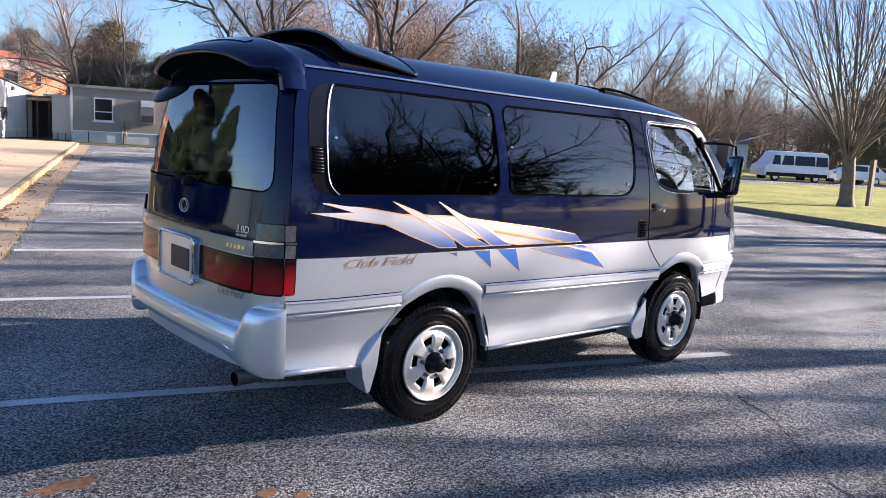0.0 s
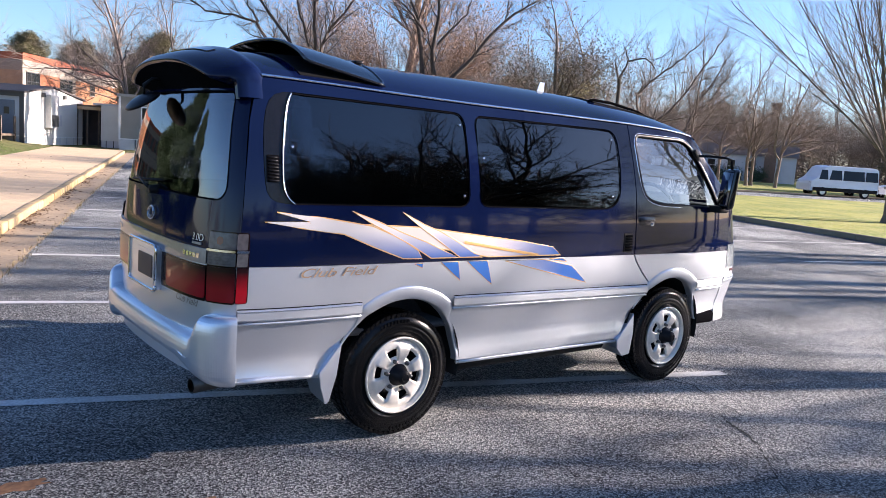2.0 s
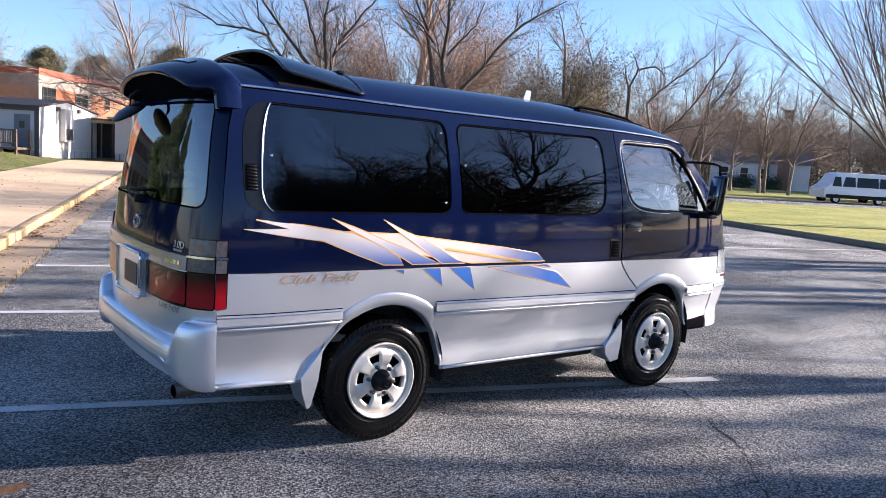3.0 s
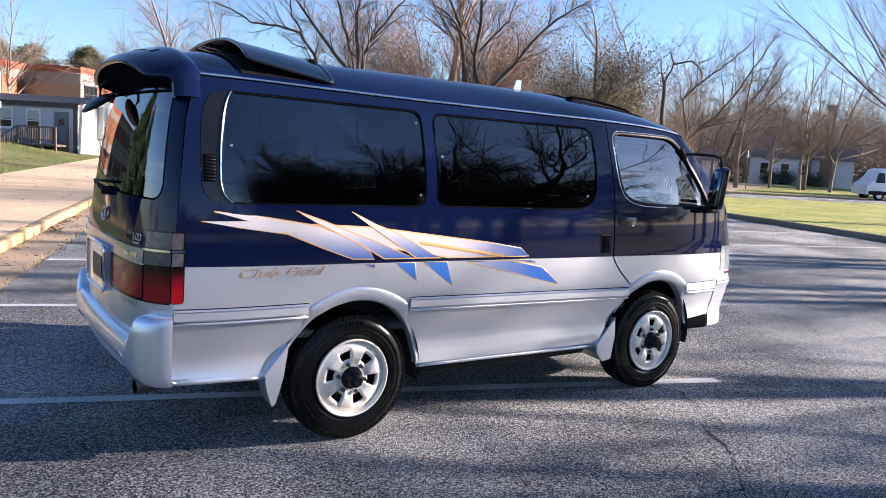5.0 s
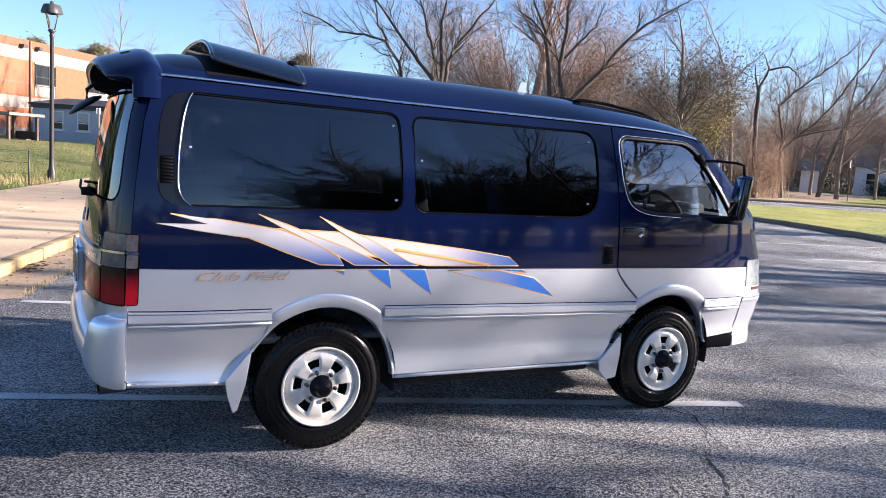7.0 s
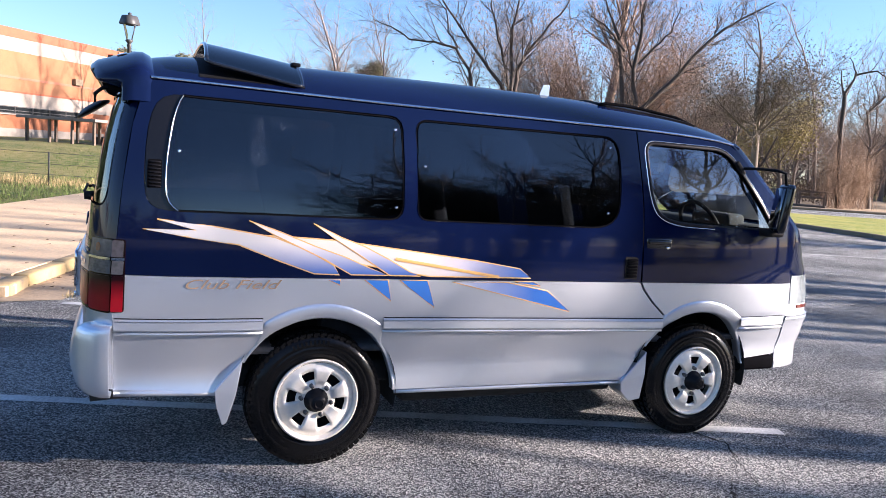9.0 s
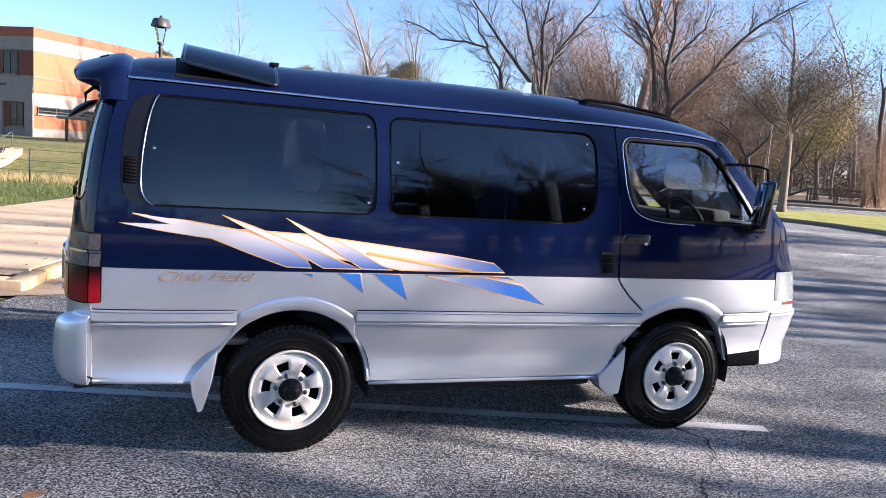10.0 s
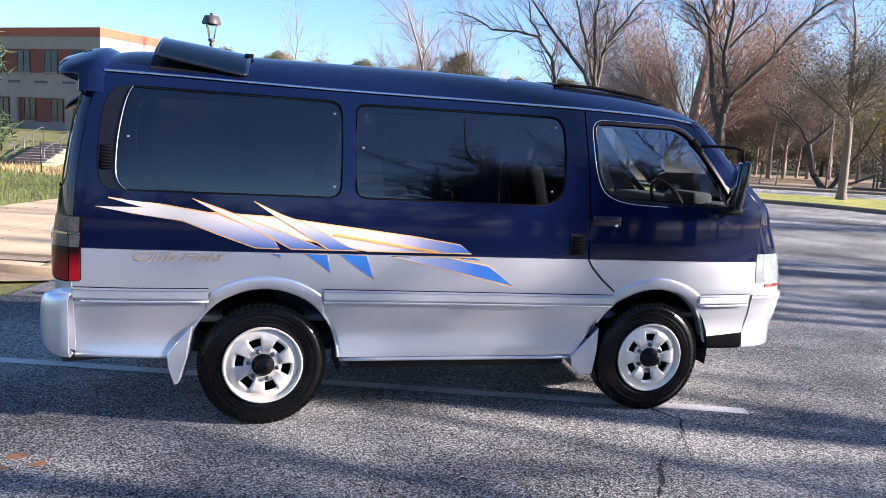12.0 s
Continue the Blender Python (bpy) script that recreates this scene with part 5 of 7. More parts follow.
limbed_tree("vase_tree", "bare grey vase-shaped tree standing on the lawn", (25.34, 7.05), 11, 2.2, 0.25, VASE, BARK)
CROWN = [level(10, 1.25, 50, 0.70, 0.02, 0.0, 4, 10, 0.80, 0.42), level(9, 0.52, 40, 0.30, 0.08, 0.035, 8, 5, 0.2, 0.5), level(8, 0.5, 40, 0.3, 0.12, 0.02, 5, 3, 0.1, 0.5), level(6, 0.55, 40, 0.35, 0.12, 0.02, 3, 3, 0.1, 0.6), level(0, 1, 1, 0.4, 0.12, 0.0, 2, 3)]
LOWCROWN = [level(15, 0.88, 58, 0.70, 0.02, 0.0, 4, 10, 0.66, 0.40)] + CROWN[1:]
tree("leafy_tree", "grey tree with a round crown and few dry leaves", (23.75, 21.4), 5, 4.2, 0.185, LOWCROWN, BARK, (0.02, 0.0), (13000, 0.14, 0.042, mat("dead_leaf", (0.10, 0.075, 0.045), 0.8, 0, 0.35, 0.9, fine=6)))


def guided(name, label, at, seed, limbs, bark, kids, seen=-25.3):
    """A tree whose main limbs follow a few guide points (across, up), bent a little in depth."""
    t = thing(name, label, "tree", pose(at[0], at[1], -0.05, 0, 0, seen))
    cfg = [level(0, 0.5, 45), level(6, 0.50, 42, 0.35, 0.16, 0.05, 6, 4, 0.15, 0.55), level(6, 0.48, 42, 0.35, 0.17, 0.03, 5, 3, 0.1, 0.6), level(4, 0.5, 40, 0.35, 0.17, 0.02, 3, 3, 0.1, 0.65), level(0, 1, 1, 0.4, 0.15, 0.0, 2, 3)]
    for k, (r0, r1, pts) in enumerate(limbs):
        w = Wood(seed * 10 + k)
        r0, r1 = 0.74 * r0, 0.8 * r1
        dep = w.r.uniform(-0.25, 0.25) if k else 0
        q = [Vector((x, dep * max(0, z - 4), z)) for x, z in pts]
        fine = []
        for a, b in zip(q, q[1:]):
            for i in range(3):
                fine.append(a.lerp(b, i / 3) + Vector((w.r.gauss(0, 0.03), w.r.gauss(0, 0.05), w.r.gauss(0, 0.03))))
        fine.append(q[-1])
        n = len(fine) - 1
        for i in range(n):
            ra, rb = r0 + (r1 - r0) * i / n, r0 + (r1 - r0) * (i + 1) / n
            w.limb(fine[i], fine[i + 1] - fine[i], (fine[i + 1] - fine[i]).length, ra, rb, 0, 0, 1, 8)
            if k and i > 1:
                for _ in range(kids if i < n - 1 else kids + 1):
                    if w.r.random() < 0.62:
                        ax = (fine[i + 1] - fine[i]).normalized()
                        side = ax.cross(Vector((w.r.gauss(0, 1), w.r.gauss(0, 1), w.r.gauss(0, 1)))).normalized()
                        w.grow(fine[i], ax * 0.75 + side * 0.7 + Vector((0, 0, 0.15)), w.r.uniform(1.2, 2.8), min(rb * 0.5, 0.05), 1, cfg)
        nm = "limb" if k else "trunk"
        o = new(nm, w.mesh(nm, bark))
        o.parent = t
    return t


guided("crooked_tree", "tall bare tree with crooked spreading limbs", (21.5, 40.5), 23, [
    (0.42, 0.34, [(0, -0.1), (0.05, 2.5), (0, 5.3)]),
    (0.20, 0.03, [(-1.2, 0.2), (-2.2, 3.0), (-2.55, 5.7), (-2.8, 7.15), (-3.8, 8.55), (-5.2, 8.9), (-6.85, 9.0), (-8.1, 9.7), (-9.3, 10.1)]),
    (0.20, 0.04, [(-0.1, 5.0), (-0.7, 6.3), (-1.95, 7.7), (-3.5, 9.65), (-4.75, 11.2), (-5.5, 13.0)]),
    (0.17, 0.04, [(0, 5.2), (-0.15, 5.9), (-0.7, 8.0), (-1.25, 9.8), (-1.7, 11.2), (-1.9, 14.0)]),
    (0.18, 0.04, [(0, 5.3), (-0.2, 7.9), (-0.3, 9.9), (0, 11.2), (0.3, 14.5)]),
    (0.18, 0.03, [(0.1, 5.3), (0.25, 7.4), (0.85, 8.55), (1.95, 10.1), (2.9, 11.2), (4.0, 13.5)]),
    (0.10, 0.02, [(-3.6, 8.5), (-4.3, 9.5), (-4.6, 10.8), (-5.6, 12.0)])], BARKD, 2)
guided("crooked_tree", "tall bare tree with a long leaning limb", (30.5, 40.0), 31, [
    (0.50, 0.42, [(0.1, -0.1), (0, 1.4), (-0.1, 3.2)]),
    (0.30, 0.04, [(-0.1, 3.2), (-0.7, 5.35), (-1.15, 9.5), (-1.35, 10.6), (-2.1, 12.2), (-2.8, 14.0)]),
    (0.30, 0.04, [(-0.1, 3.2), (0.15, 5.0), (-0.25, 8.2), (0.07, 10.4), (0.07, 12.2), (0.4, 14.5)]),
    (0.28, 0.04, [(0.1, 4.4), (0.33, 5.5), (2.05, 7.3), (3.8, 9.5), (5.5, 11.3), (6.9, 12.2), (8.6, 13.2)]),
    (0.13, 0.03, [(-1.1, 9.3), (-1.9, 10.2), (-2.6, 10.9), (-3.6, 11.4)]),
    (0.13, 0.03, [(0.0, 8.6), (1.0, 9.8), (1.9, 10.8), (2.4, 12.4)])], BARKD, 2)
BUSHY = [level(30, 3.6, 50, 0.75, 0.02, 0.0, 4, 9, 0.40, 0.20), level(10, 0.50, 27, 0.30, 0.06, 0.02, 7, 5, 0.18, 0.55), level(8, 0.50, 30, 0.3, 0.09, 0.03, 5, 4, 0.12, 0.6), level(6, 0.55, 32, 0.4, 0.10, 0.03, 3, 3, 0.1, 0.7), level(0, 1, 1, 0.5, 0.1, 0.02, 2, 3)]
tree("brown_tree", "dense twiggy brown tree holding a few dead leaves", (34.6, 49.8), 41, 3.4, 0.62, BUSHY, mat("pink_brown_bark", (0.29, 0.205, 0.155), 0.9, 0, 0.3, 3, fine=8), (0, 0), (24000, 0.30, 0.085, LEAFB))
tree("olive_tree", "small tree with drooping yellow olive leaves", (41.9, 37.8), 44, 4.0, 0.20, ROUND, BARK, (0, 0), (9000, 0.45, 0.09, mat("yellow_olive_leaf", (0.34, 0.28, 0.10), 0.8, 0, 0.3, 0.9, fine=6)))
guided("dark_tree", "dark forked tree with curving trunks beyond the road", (33.8, 34.1), 45, [
    (0.26, 0.20, [(0.05, -0.1), (-0.7, 1.2), (-1.0, 2.6)]),
    (0.15, 0.03, [(-1.0, 2.6), (-1.6, 3.6), (-2.6, 4.6), (-3.7, 5.0)]),
    (0.15, 0.03, [(-1.0, 2.6), (-0.2, 3.4), (0.4, 4.4), (0.6, 5.6)]),
    (0.20, 0.04, [(0.3, -0.1), (1.2, 1.4), (2.0, 2.6), (2.6, 4.2)])], BARKD, 2, -40.5)
guided("leaning_tree", "bare tree leaning far over the verge", (44.0, 32.2), 43, [
    (0.22, 0.18, [(0, -0.1), (-0.2, 1.6), (-0.38, 3.2)]),
    (0.14, 0.03, [(-0.38, 3.2), (-0.27, 3.9), (-0.72, 6.4), (0.02, 7.36), (1.24, 8.3), (2.1, 9.1), (3.1, 10.0), (3.8, 10.9)]),
    (0.16, 0.03, [(-0.38, 3.2), (0.53, 4.3), (1.58, 5.26), (2.7, 6.7), (3.5, 8.15), (4.3, 9.55), (5.0, 10.9)]),
    (0.08, 0.02, [(0.5, 4.3), (1.9, 4.7), (3.2, 5.0), (4.6, 5.3)])], BARK, 3, -50.9)
guided("leaning_tree", "bare forked tree leaning over the verge", (54.5, 37.3), 47, [
    (0.26, 0.20, [(0, -0.1), (0.43, 2.4), (0.95, 4.5)]),
    (0.17, 0.03, [(0.95, 4.5), (1.8, 5.66), (3.06, 7.6), (3.8, 9.0), (4.6, 10.6)]),
    (0.17, 0.03, [(0.95, 4.5), (1.66, 6.7), (2.46, 8.0), (3.66, 10.3), (4.2, 11.5)]),
    (0.10, 0.02, [(0.95, 4.4), (2.6, 5.0), (4.2, 5.2), (5.8, 5.6)])], BARK, 3, -53.1)
guided("slender_tree", "slender tree with a broken bent top", (39.6, 30.6), 53, [
    (0.20, 0.15, [(0, -0.1), (-0.37, 3.1), (-0.48, 4.8), (-0.5, 7.1)]),
    (0.10, 0.02, [(-0.5, 6.9), (-0.85, 8.0), (-0.84, 8.7)]),
    (0.11, 0.02, [(-0.5, 7.0), (0.0, 8.2), (-0.45, 9.1)]),
    (0.09, 0.02, [(0.0, 8.15), (1.08, 8.4), (1.5, 8.1), (1.8, 7.6)])], BARKD, 1, -49.4)
tree("round_tree", "small round bare tree before the house", (62.0, 34.0), 59, 3.2, 0.16, CROWN, BARK)
# thicket of thin stems at the foot of the slender tree
w = Wood(99)
for i in range(190):
    q = w.r.random()
    p = Vector((38.2 + 4.8 * q + w.r.gauss(0, 0.6), 30.2 + 1.9 * q + w.r.gauss(0, 0.5), -0.05))
    w.grow(p, Vector((w.r.gauss(0, 0.16), w.r.gauss(0, 0.16), 1)), w.r.uniform(1.4, 3.9), 0.014, 0, [level(7, 0.40, 28, 0.35, 0.05, 0.03, 5, 3, 0.15, 0.75), level(4, 0.5, 32, 0.5, 0.08, 0.03, 3, 3, 0.1, 0.8), level(0, 1, 1, 0.6, 0.1, 0.0, 2, 3)])
tagged(new("brush", w.mesh("brush", mat("brush_stems", (0.21, 0.135, 0.085), 0.9, 0, 0.3, 1.0, fine=6))), "tall brown brush of thin dry stems", "undergrowth", "", "stuff")

# the grove across the car park, which shows in the panes
GROVE = [level(6, 1.40, 64, 0.70, 0.05, 0.0, 4, 9, 0.50, 0.58), level(7, 0.58, 50, 0.42, 0.13, 0.025, 7, 6, 0.18, 0.62), level(7, 0.56, 46, 0.42, 0.16, 0.04, 5, 4, 0.1, 0.66), level(8, 0.60, 42, 0.45, 0.16, 0.04, 4, 3, 0.1, 0.68), level(0, 1, 1, 0.5, 0.15, 0.02, 3, 3)]
GLABEL = "bare dark spreading tree across the car park"


def off(az, d):
    return d * math.cos(radians(az)), -0.8 + d * math.sin(radians(az))


near = [tree("spreading_tree", GLABEL, off(az, d), sd, h, 0.30, GROVE, BARKD, (0, 0), None, 40 * sd, "trees across the car park")[0] for az, d, sd, h in ((-63, 20, 61, 3.9), (-54.5, 18.5, 62, 3.7), (-48.5, 18, 65, 3.7))]
for i, (az, d, k) in enumerate(((-58.5, 21, 1.0), (-66.5, 25, 1.05), (-51.5, 26, 1.0), (-61.5, 30, 1.1), (-44.5, 28, 0.75), (-39.0, 42, 0.7), (-56.5, 19.5, 0.78), (-60.5, 18.5, 0.74), (-51.0, 20.5, 0.8), (-65.0, 20.0, 0.75))):
    x, y = off(az, d)
    copy_thing(near[i % 3], pose(x, y, -0.06, 0, 0, 73 * i + 20) @ Matrix.Scale(k, 4))
# lower trees far beyond it
rn = random.Random(17)
for i in range(8):
    x, y = off(-78 - 46 * i / 8 + rn.uniform(-2, 2), rn.uniform(58, 78))
    copy_thing(near[i % 3], pose(x, y, -0.06, 0, 0, rn.uniform(0, 360)) @ Matrix.Scale(rn.uniform(0.75, 1.0), 4))
# tall trees by the lawn, towards the sun, whose shadows streak the car park
TALL = [level(6, 0.50, 46, 0.45, 0.025, 0.0, 8, 10, 0.45, 0.45), level(6, 0.48, 44, 0.35, 0.10, 0.04, 6, 5, 0.2, 0.5), level(5, 0.5, 42, 0.35, 0.13, 0.03, 4, 3, 0.1, 0.55), level(0, 1, 1, 0.4, 0.12, 0.02, 3, 3)]
lawn_tree = tree("lawn_tree", "tall bare tree standing on the lawn", (17.0, -8.6), 67, 8.0, 0.20, TALL, BARK, (0, 0), None, 0, "tall trees on the lawn")[0]
for i, (x, y, k) in enumerate(((20.0, -8.3, 0.9), (23.0, -11.6, 1.1), (27.0, -10.6, 1.1), (19.0, -11.2, 0.9), (34.0, -5.5, 1.2), (28.0, -7.6, 1.0), (33.0, -8.4, 1.2), (30.0, -5.0, 1.1), (36.0, -10.5, 1.2), (27.0, -3.2, 1.0))):
    copy_thing(lawn_tree, pose(x, y, -0.06, 0, 0, 97 * (i + 1)) @ Matrix.Scale(k, 4))


# conifers
def conifer(name, label, at, seed, h, r, material, count=9000, turn=0.0, group=""):
    t = thing(name, label, "tree", pose(at[0], at[1], rise(at[0], at[1]) - 0.05, 0, 0, turn), group)
    w = Wood(seed)
    w.limb(Vector((0, 0, 0)), Vector((0, 0, 1)), h, 0.10 + h * 0.012, 0.02, 0.01, 0, 8, 7)
    spots = []
    rn = random.Random(seed)
    for i in range(int(h * 9)):
        z = h * (0.10 + 0.88 * rn.random())
        ln = r * (1 - z / h) ** 0.7 * rn.uniform(0.6, 1.15) + 0.2
        a = rn.uniform(0, 2 * math.pi)
        pts, _, _ = w.limb(Vector((0, 0, z)), Vector((math.cos(a), math.sin(a), rn.uniform(-0.05, 0.35))), ln, 0.03, 0.008, 0.05, 0.01, 4, 3)
        for p in pts[1:]:
            spots += [p] * 2
        spots.append(pts[-1])
    o = new("trunk", w.mesh("trunk", BARKD))
    o.parent = t
    o = new("crown", leaves("crown", spots, seed, int(count * 1.7), 0.15 + r * 0.03, 0.20, material, 0.0, 0.14))
    o.parent = t
    return t


conifer("pine_tree", "dark green conifer on the bank", (-8.62, 18.3), 71, 8.6, 2.2, NEEDLE, 36000)
conifer("pine_tree", "dark green conifer on the bank", (-15.0, 24.0), 72, 9.0, 2.3, NEEDLE, 36000)
cz = conifer("olive_conifer", "olive brown conifer behind the trailers", (20.0, 66.0), 73, 9.5, 5.0, NEEDLEB, 16000, 0, "conifers behind the trailers")
for i, (x, y, k) in enumerate(((27, 70, 0.85), (24, 63, 0.75), (33, 72, 0.9), (35, 66, 0.8), (48, 62, 0.85), (56, 60, 1.0), (100, 62, 1.1), (-2, 112, 1.25), (6, 116, 1.3), (-8, 118, 1.2), (40, 70, 0.8), (22, 140, 1.5), (31, 143, 1.5), (14, 141, 1.45), (38, 135, 1.4), (5, 138, 1.4), (70, 20, 0.8), (90, 30, 1.0), (22, 78, 0.7), (28, 60, 0.62))):
    copy_thing(cz, pose(x, y, rise(x, y) - 0.05, 0, 0, 57 * i) @ Matrix.Diagonal((k * 1.2, k * 1.2, k, 1)))

# bare woods round the place
wood_a, _ = tree("bare_tree", "bare brown woodland tree in the distance", (6.0, 88.0), 81, 7.0, 0.22, ROUND, TWIG, (0, 0), None, 0, "distant woods")
wood_b, _ = tree("bare_tree", "bare grey woodland tree in the distance", (24.0, 92.0), 82, 6.0, 0.24, [dict(c) for c in SPREAD], TWIG, (0, 0), None, 0, "distant woods")
rn = random.Random(9)
spots = []
for i in range(46):
    az = radians(rn.uniform(8, 58))
    d = rn.uniform(88, 145)
    spots.append((d * math.cos(az), d * math.sin(az)))
for i in range(22):
    az = radians(rn.uniform(12, 40))
    d = rn.uniform(94, 125)
    spots.append((d * math.cos(az), d * math.sin(az)))
for i in range(10):
    az = radians(rn.uniform(40, 54))
    d = rn.uniform(60, 105)
    spots.append((d * math.cos(az), d * math.sin(az)))
for i in range(9):
    az = radians(18.5 + 1.2 * i)
    d = rn.uniform(98, 118)
    spots.append((d * math.cos(az), d * math.sin(az)))
for i in range(8):
    az = radians(rn.uniform(28, 38))
    d = rn.uniform(96, 112)
    spots.append((d * math.cos(az), d * math.sin(az)))
for i in range(6):
    az = radians(27 + 2.0 * i)
    d = rn.uniform(62, 76)
    spots.append((d * math.cos(az), d * math.sin(az)))
spots += [(15.8, 60.5), (19.5, 61.5), (22.5, 66.0)]
for i in range(6):
    az = radians(rn.uniform(40, 50))
    d = rn.uniform(62, 74)
    spots.append((d * math.cos(az), d * math.sin(az)))
for i in range(14):
    az = radians(rn.uniform(60, 90))
    d = rn.uniform(142, 165)
    spots.append((d * math.cos(az), d * math.sin(az)))
for i in range(26):
    az = radians(rn.uniform(100, 345))
    d = rn.uniform(55, 110)
    if math.degrees(az) > 125 and not 292 < math.degrees(az) < 334:
        spots.append((d * math.cos(az), d * math.sin(az)))
for i, (x, y) in enumerate(spots):
    copy_thing((wood_a, wood_b)[i % 2], pose(x, y, -0.1, 0, 0, rn.uniform(0, 360)) @ Matrix.Scale(rn.uniform(0.55, 0.9), 4))
# undergrowth beyond the road
rn = random.Random(4)
sp = [Vector((rn.uniform(35, 110), rn.uniform(36, 75), rn.uniform(0.05, 0.9) ** 1.3)) for _ in range(1500)]
sp = [p for p in sp if 0.80 * p.x < p.y < p.x - 6]
o = new("undergrowth", leaves("undergrowth", sp, 5, 9000, 0.45, 0.08, mat("dry_brush", (0.11, 0.075, 0.045), 0.9, 0, 0.4, 0.5, fine=4)))
tagged(o, "brown undergrowth beneath the far trees", "undergrowth", "", "stuff")

# the far edge of the woods all round
rn = random.Random(14)
sp = []
for _ in range(2600):
    az, d = radians(rn.uniform(3, 66)), rn.uniform(120, 165)
    sp.append(Vector((d * math.cos(az), d * math.sin(az), 11.5 * rn.random() ** 1.2 * (0.7 + 0.3 * math.sin(az * 23) * math.sin(az * 57)))))
o = new("far_woods", leaves("far_woods", sp, 6, 110000, 0.9, 0.26, mat("far_brush", (0.145, 0.112, 0.095), 0.95, 0, 0.35, 0.15, fine=2)))
tagged(o, "brown edge of far bare woods", "woods", "", "stuff")
flat("leaf_litter", [(2, 37.4), (52, 37.9), (60, 62), (40, 78), (2, 60)], 0.03, mat("leaf_litter", (0.22, 0.15, 0.085), 0.95, 0, 0.35, 0.4, 0.5, 8, color2=(0.36, 0.27, 0.15), fine=5), "brown leaf litter beneath the trees", "ground")
# unseen thicket, added to cover the bright horizon that the paint would mirror
rn = random.Random(15)
sp = []
for _ in range(1500):
    az, d = radians(rn.uniform(-140, -72)), rn.uniform(62, 80)
    sp.append(Vector((d * math.cos(az), d * math.sin(az), 3.0 * rn.random() ** 1.3)))
o = new("thicket", leaves("thicket", sp, 7, 30000, 0.5, 0.22, mat("thicket_stems", (0.055, 0.042, 0.034), 0.95, 0, 0.35, 0.3, fine=3)))
tagged(o, "unseen dark thicket added to keep the bright horizon out of reflections", "woods", "", "stuff")


# ---- buildings ----
def at_lot(u, v, z=0.0, turn=0.0):
    return Matrix.Translation(lot(u, v, z)) @ Matrix.Rotation(LOT + radians(turn), 4, 'Z')


def cub(x0, x1, y0, y1, z0, z1, bevel=0.0):
    return box(x1 - x0, y1 - y0, z1 - z0, ((x0 + x1) / 2, (y0 + y1) / 2, (z0 + z1) / 2), bevel)


BRICK = mat("red_brick", (0.18, 0.058, 0.035), 0.85, 0, 0.2, 2, fine=14)
ORANGEB = mat("orange_brick", (0.27, 0.095, 0.042), 0.85, 0, 0.15, 2, fine=14)
CREAMB = mat("cream_block", (0.28, 0.24, 0.20), 0.85, 0, 0.12, 1.2, fine=10)
PARAPET = mat("red_coping", (0.31, 0.075, 0.03), 0.7, 0, 0.12, 2)
FRAME = mat("dark_frame", (0.05, 0.05, 0.05), 0.5)
PANE = mat("window_dark", (0.015, 0.018, 0.020), 0.08, 0, 0.3, 0.6, spec=0.3)
WHITEF = mat("white_frame", (0.70, 0.70, 0.68), 0.6, 0, 0.08)
SIDING = mat("grey_siding", (0.26, 0.24, 0.21), 0.8, 0, 0.10, 1.0, 0.2, 20)
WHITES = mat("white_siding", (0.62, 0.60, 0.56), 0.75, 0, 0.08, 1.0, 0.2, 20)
# white siding again, with the front's shade mixed into the colour
SHADED_WHITES = mat("shaded_white_siding", (0.42, 0.44, 0.47), 0.8, 0, 0.08, 1.0, 0.2, 20)
SKIRT = mat("white_skirting", (0.50, 0.50, 0.52), 0.8, 0, 0.15, 2)
ROOFD = mat("dark_roof", (0.07, 0.06, 0.06), 0.9, 0, 0.2, 2)
WOOD = mat("weathered_wood", (0.13, 0.095, 0.07), 0.85, 0, 0.25, 6, 0.3, 40)


def window(parent, x, y, z, w, h, panes, face, frame=FRAME, sill=True):
    """A window on the wall at y, facing -y (face 0) or, turned, facing x (face 1)."""
    def put(bm):
        if face == 1:
            bmesh.ops.transform(bm, matrix=Matrix(((0, -1, 0, 0), (1, 0, 0, 0), (0, 0, 1, 0), (0, 0, 0, 1))), verts=bm.verts)
        bmesh.ops.transform(bm, matrix=Matrix.Translation((x, y, z)), verts=bm.verts)
        return bm
    t = 0.07
    bars = [cub(-w / 2, w / 2, -0.06, 0.05, h / 2 - t, h / 2), cub(-w / 2, w / 2, -0.06, 0.05, -h / 2, -h / 2 + t)]
    for i in range(panes + 1):
        c = -w / 2 + (w - t) * i / panes
        bars.append(cub(c, c + t, -0.06, 0.05, -h / 2 + t, h / 2 - t))
    bars.append(cub(-w / 2, w / 2, -0.05, 0.04, -h * 0.12, -h * 0.12 + t * 0.8))
    win = part("window", put(join(*bars)), frame, parent, "", False)
    for i in range(panes):
        c = -w / 2 + t + (w - t) * i / panes
        part("pane", put(cub(c, c + (w - t) / panes - t, -0.02, 0.0, -h / 2 + t, h / 2 - t)), PANE, win, "", False)
    if sill:
        part("sill", put(cub(-w / 2 - 0.08, w / 2 + 0.08, -0.12, 0.02, -h / 2 - 0.08, -h / 2)), CREAMB if frame is FRAME else frame, win, "", False)
    return win


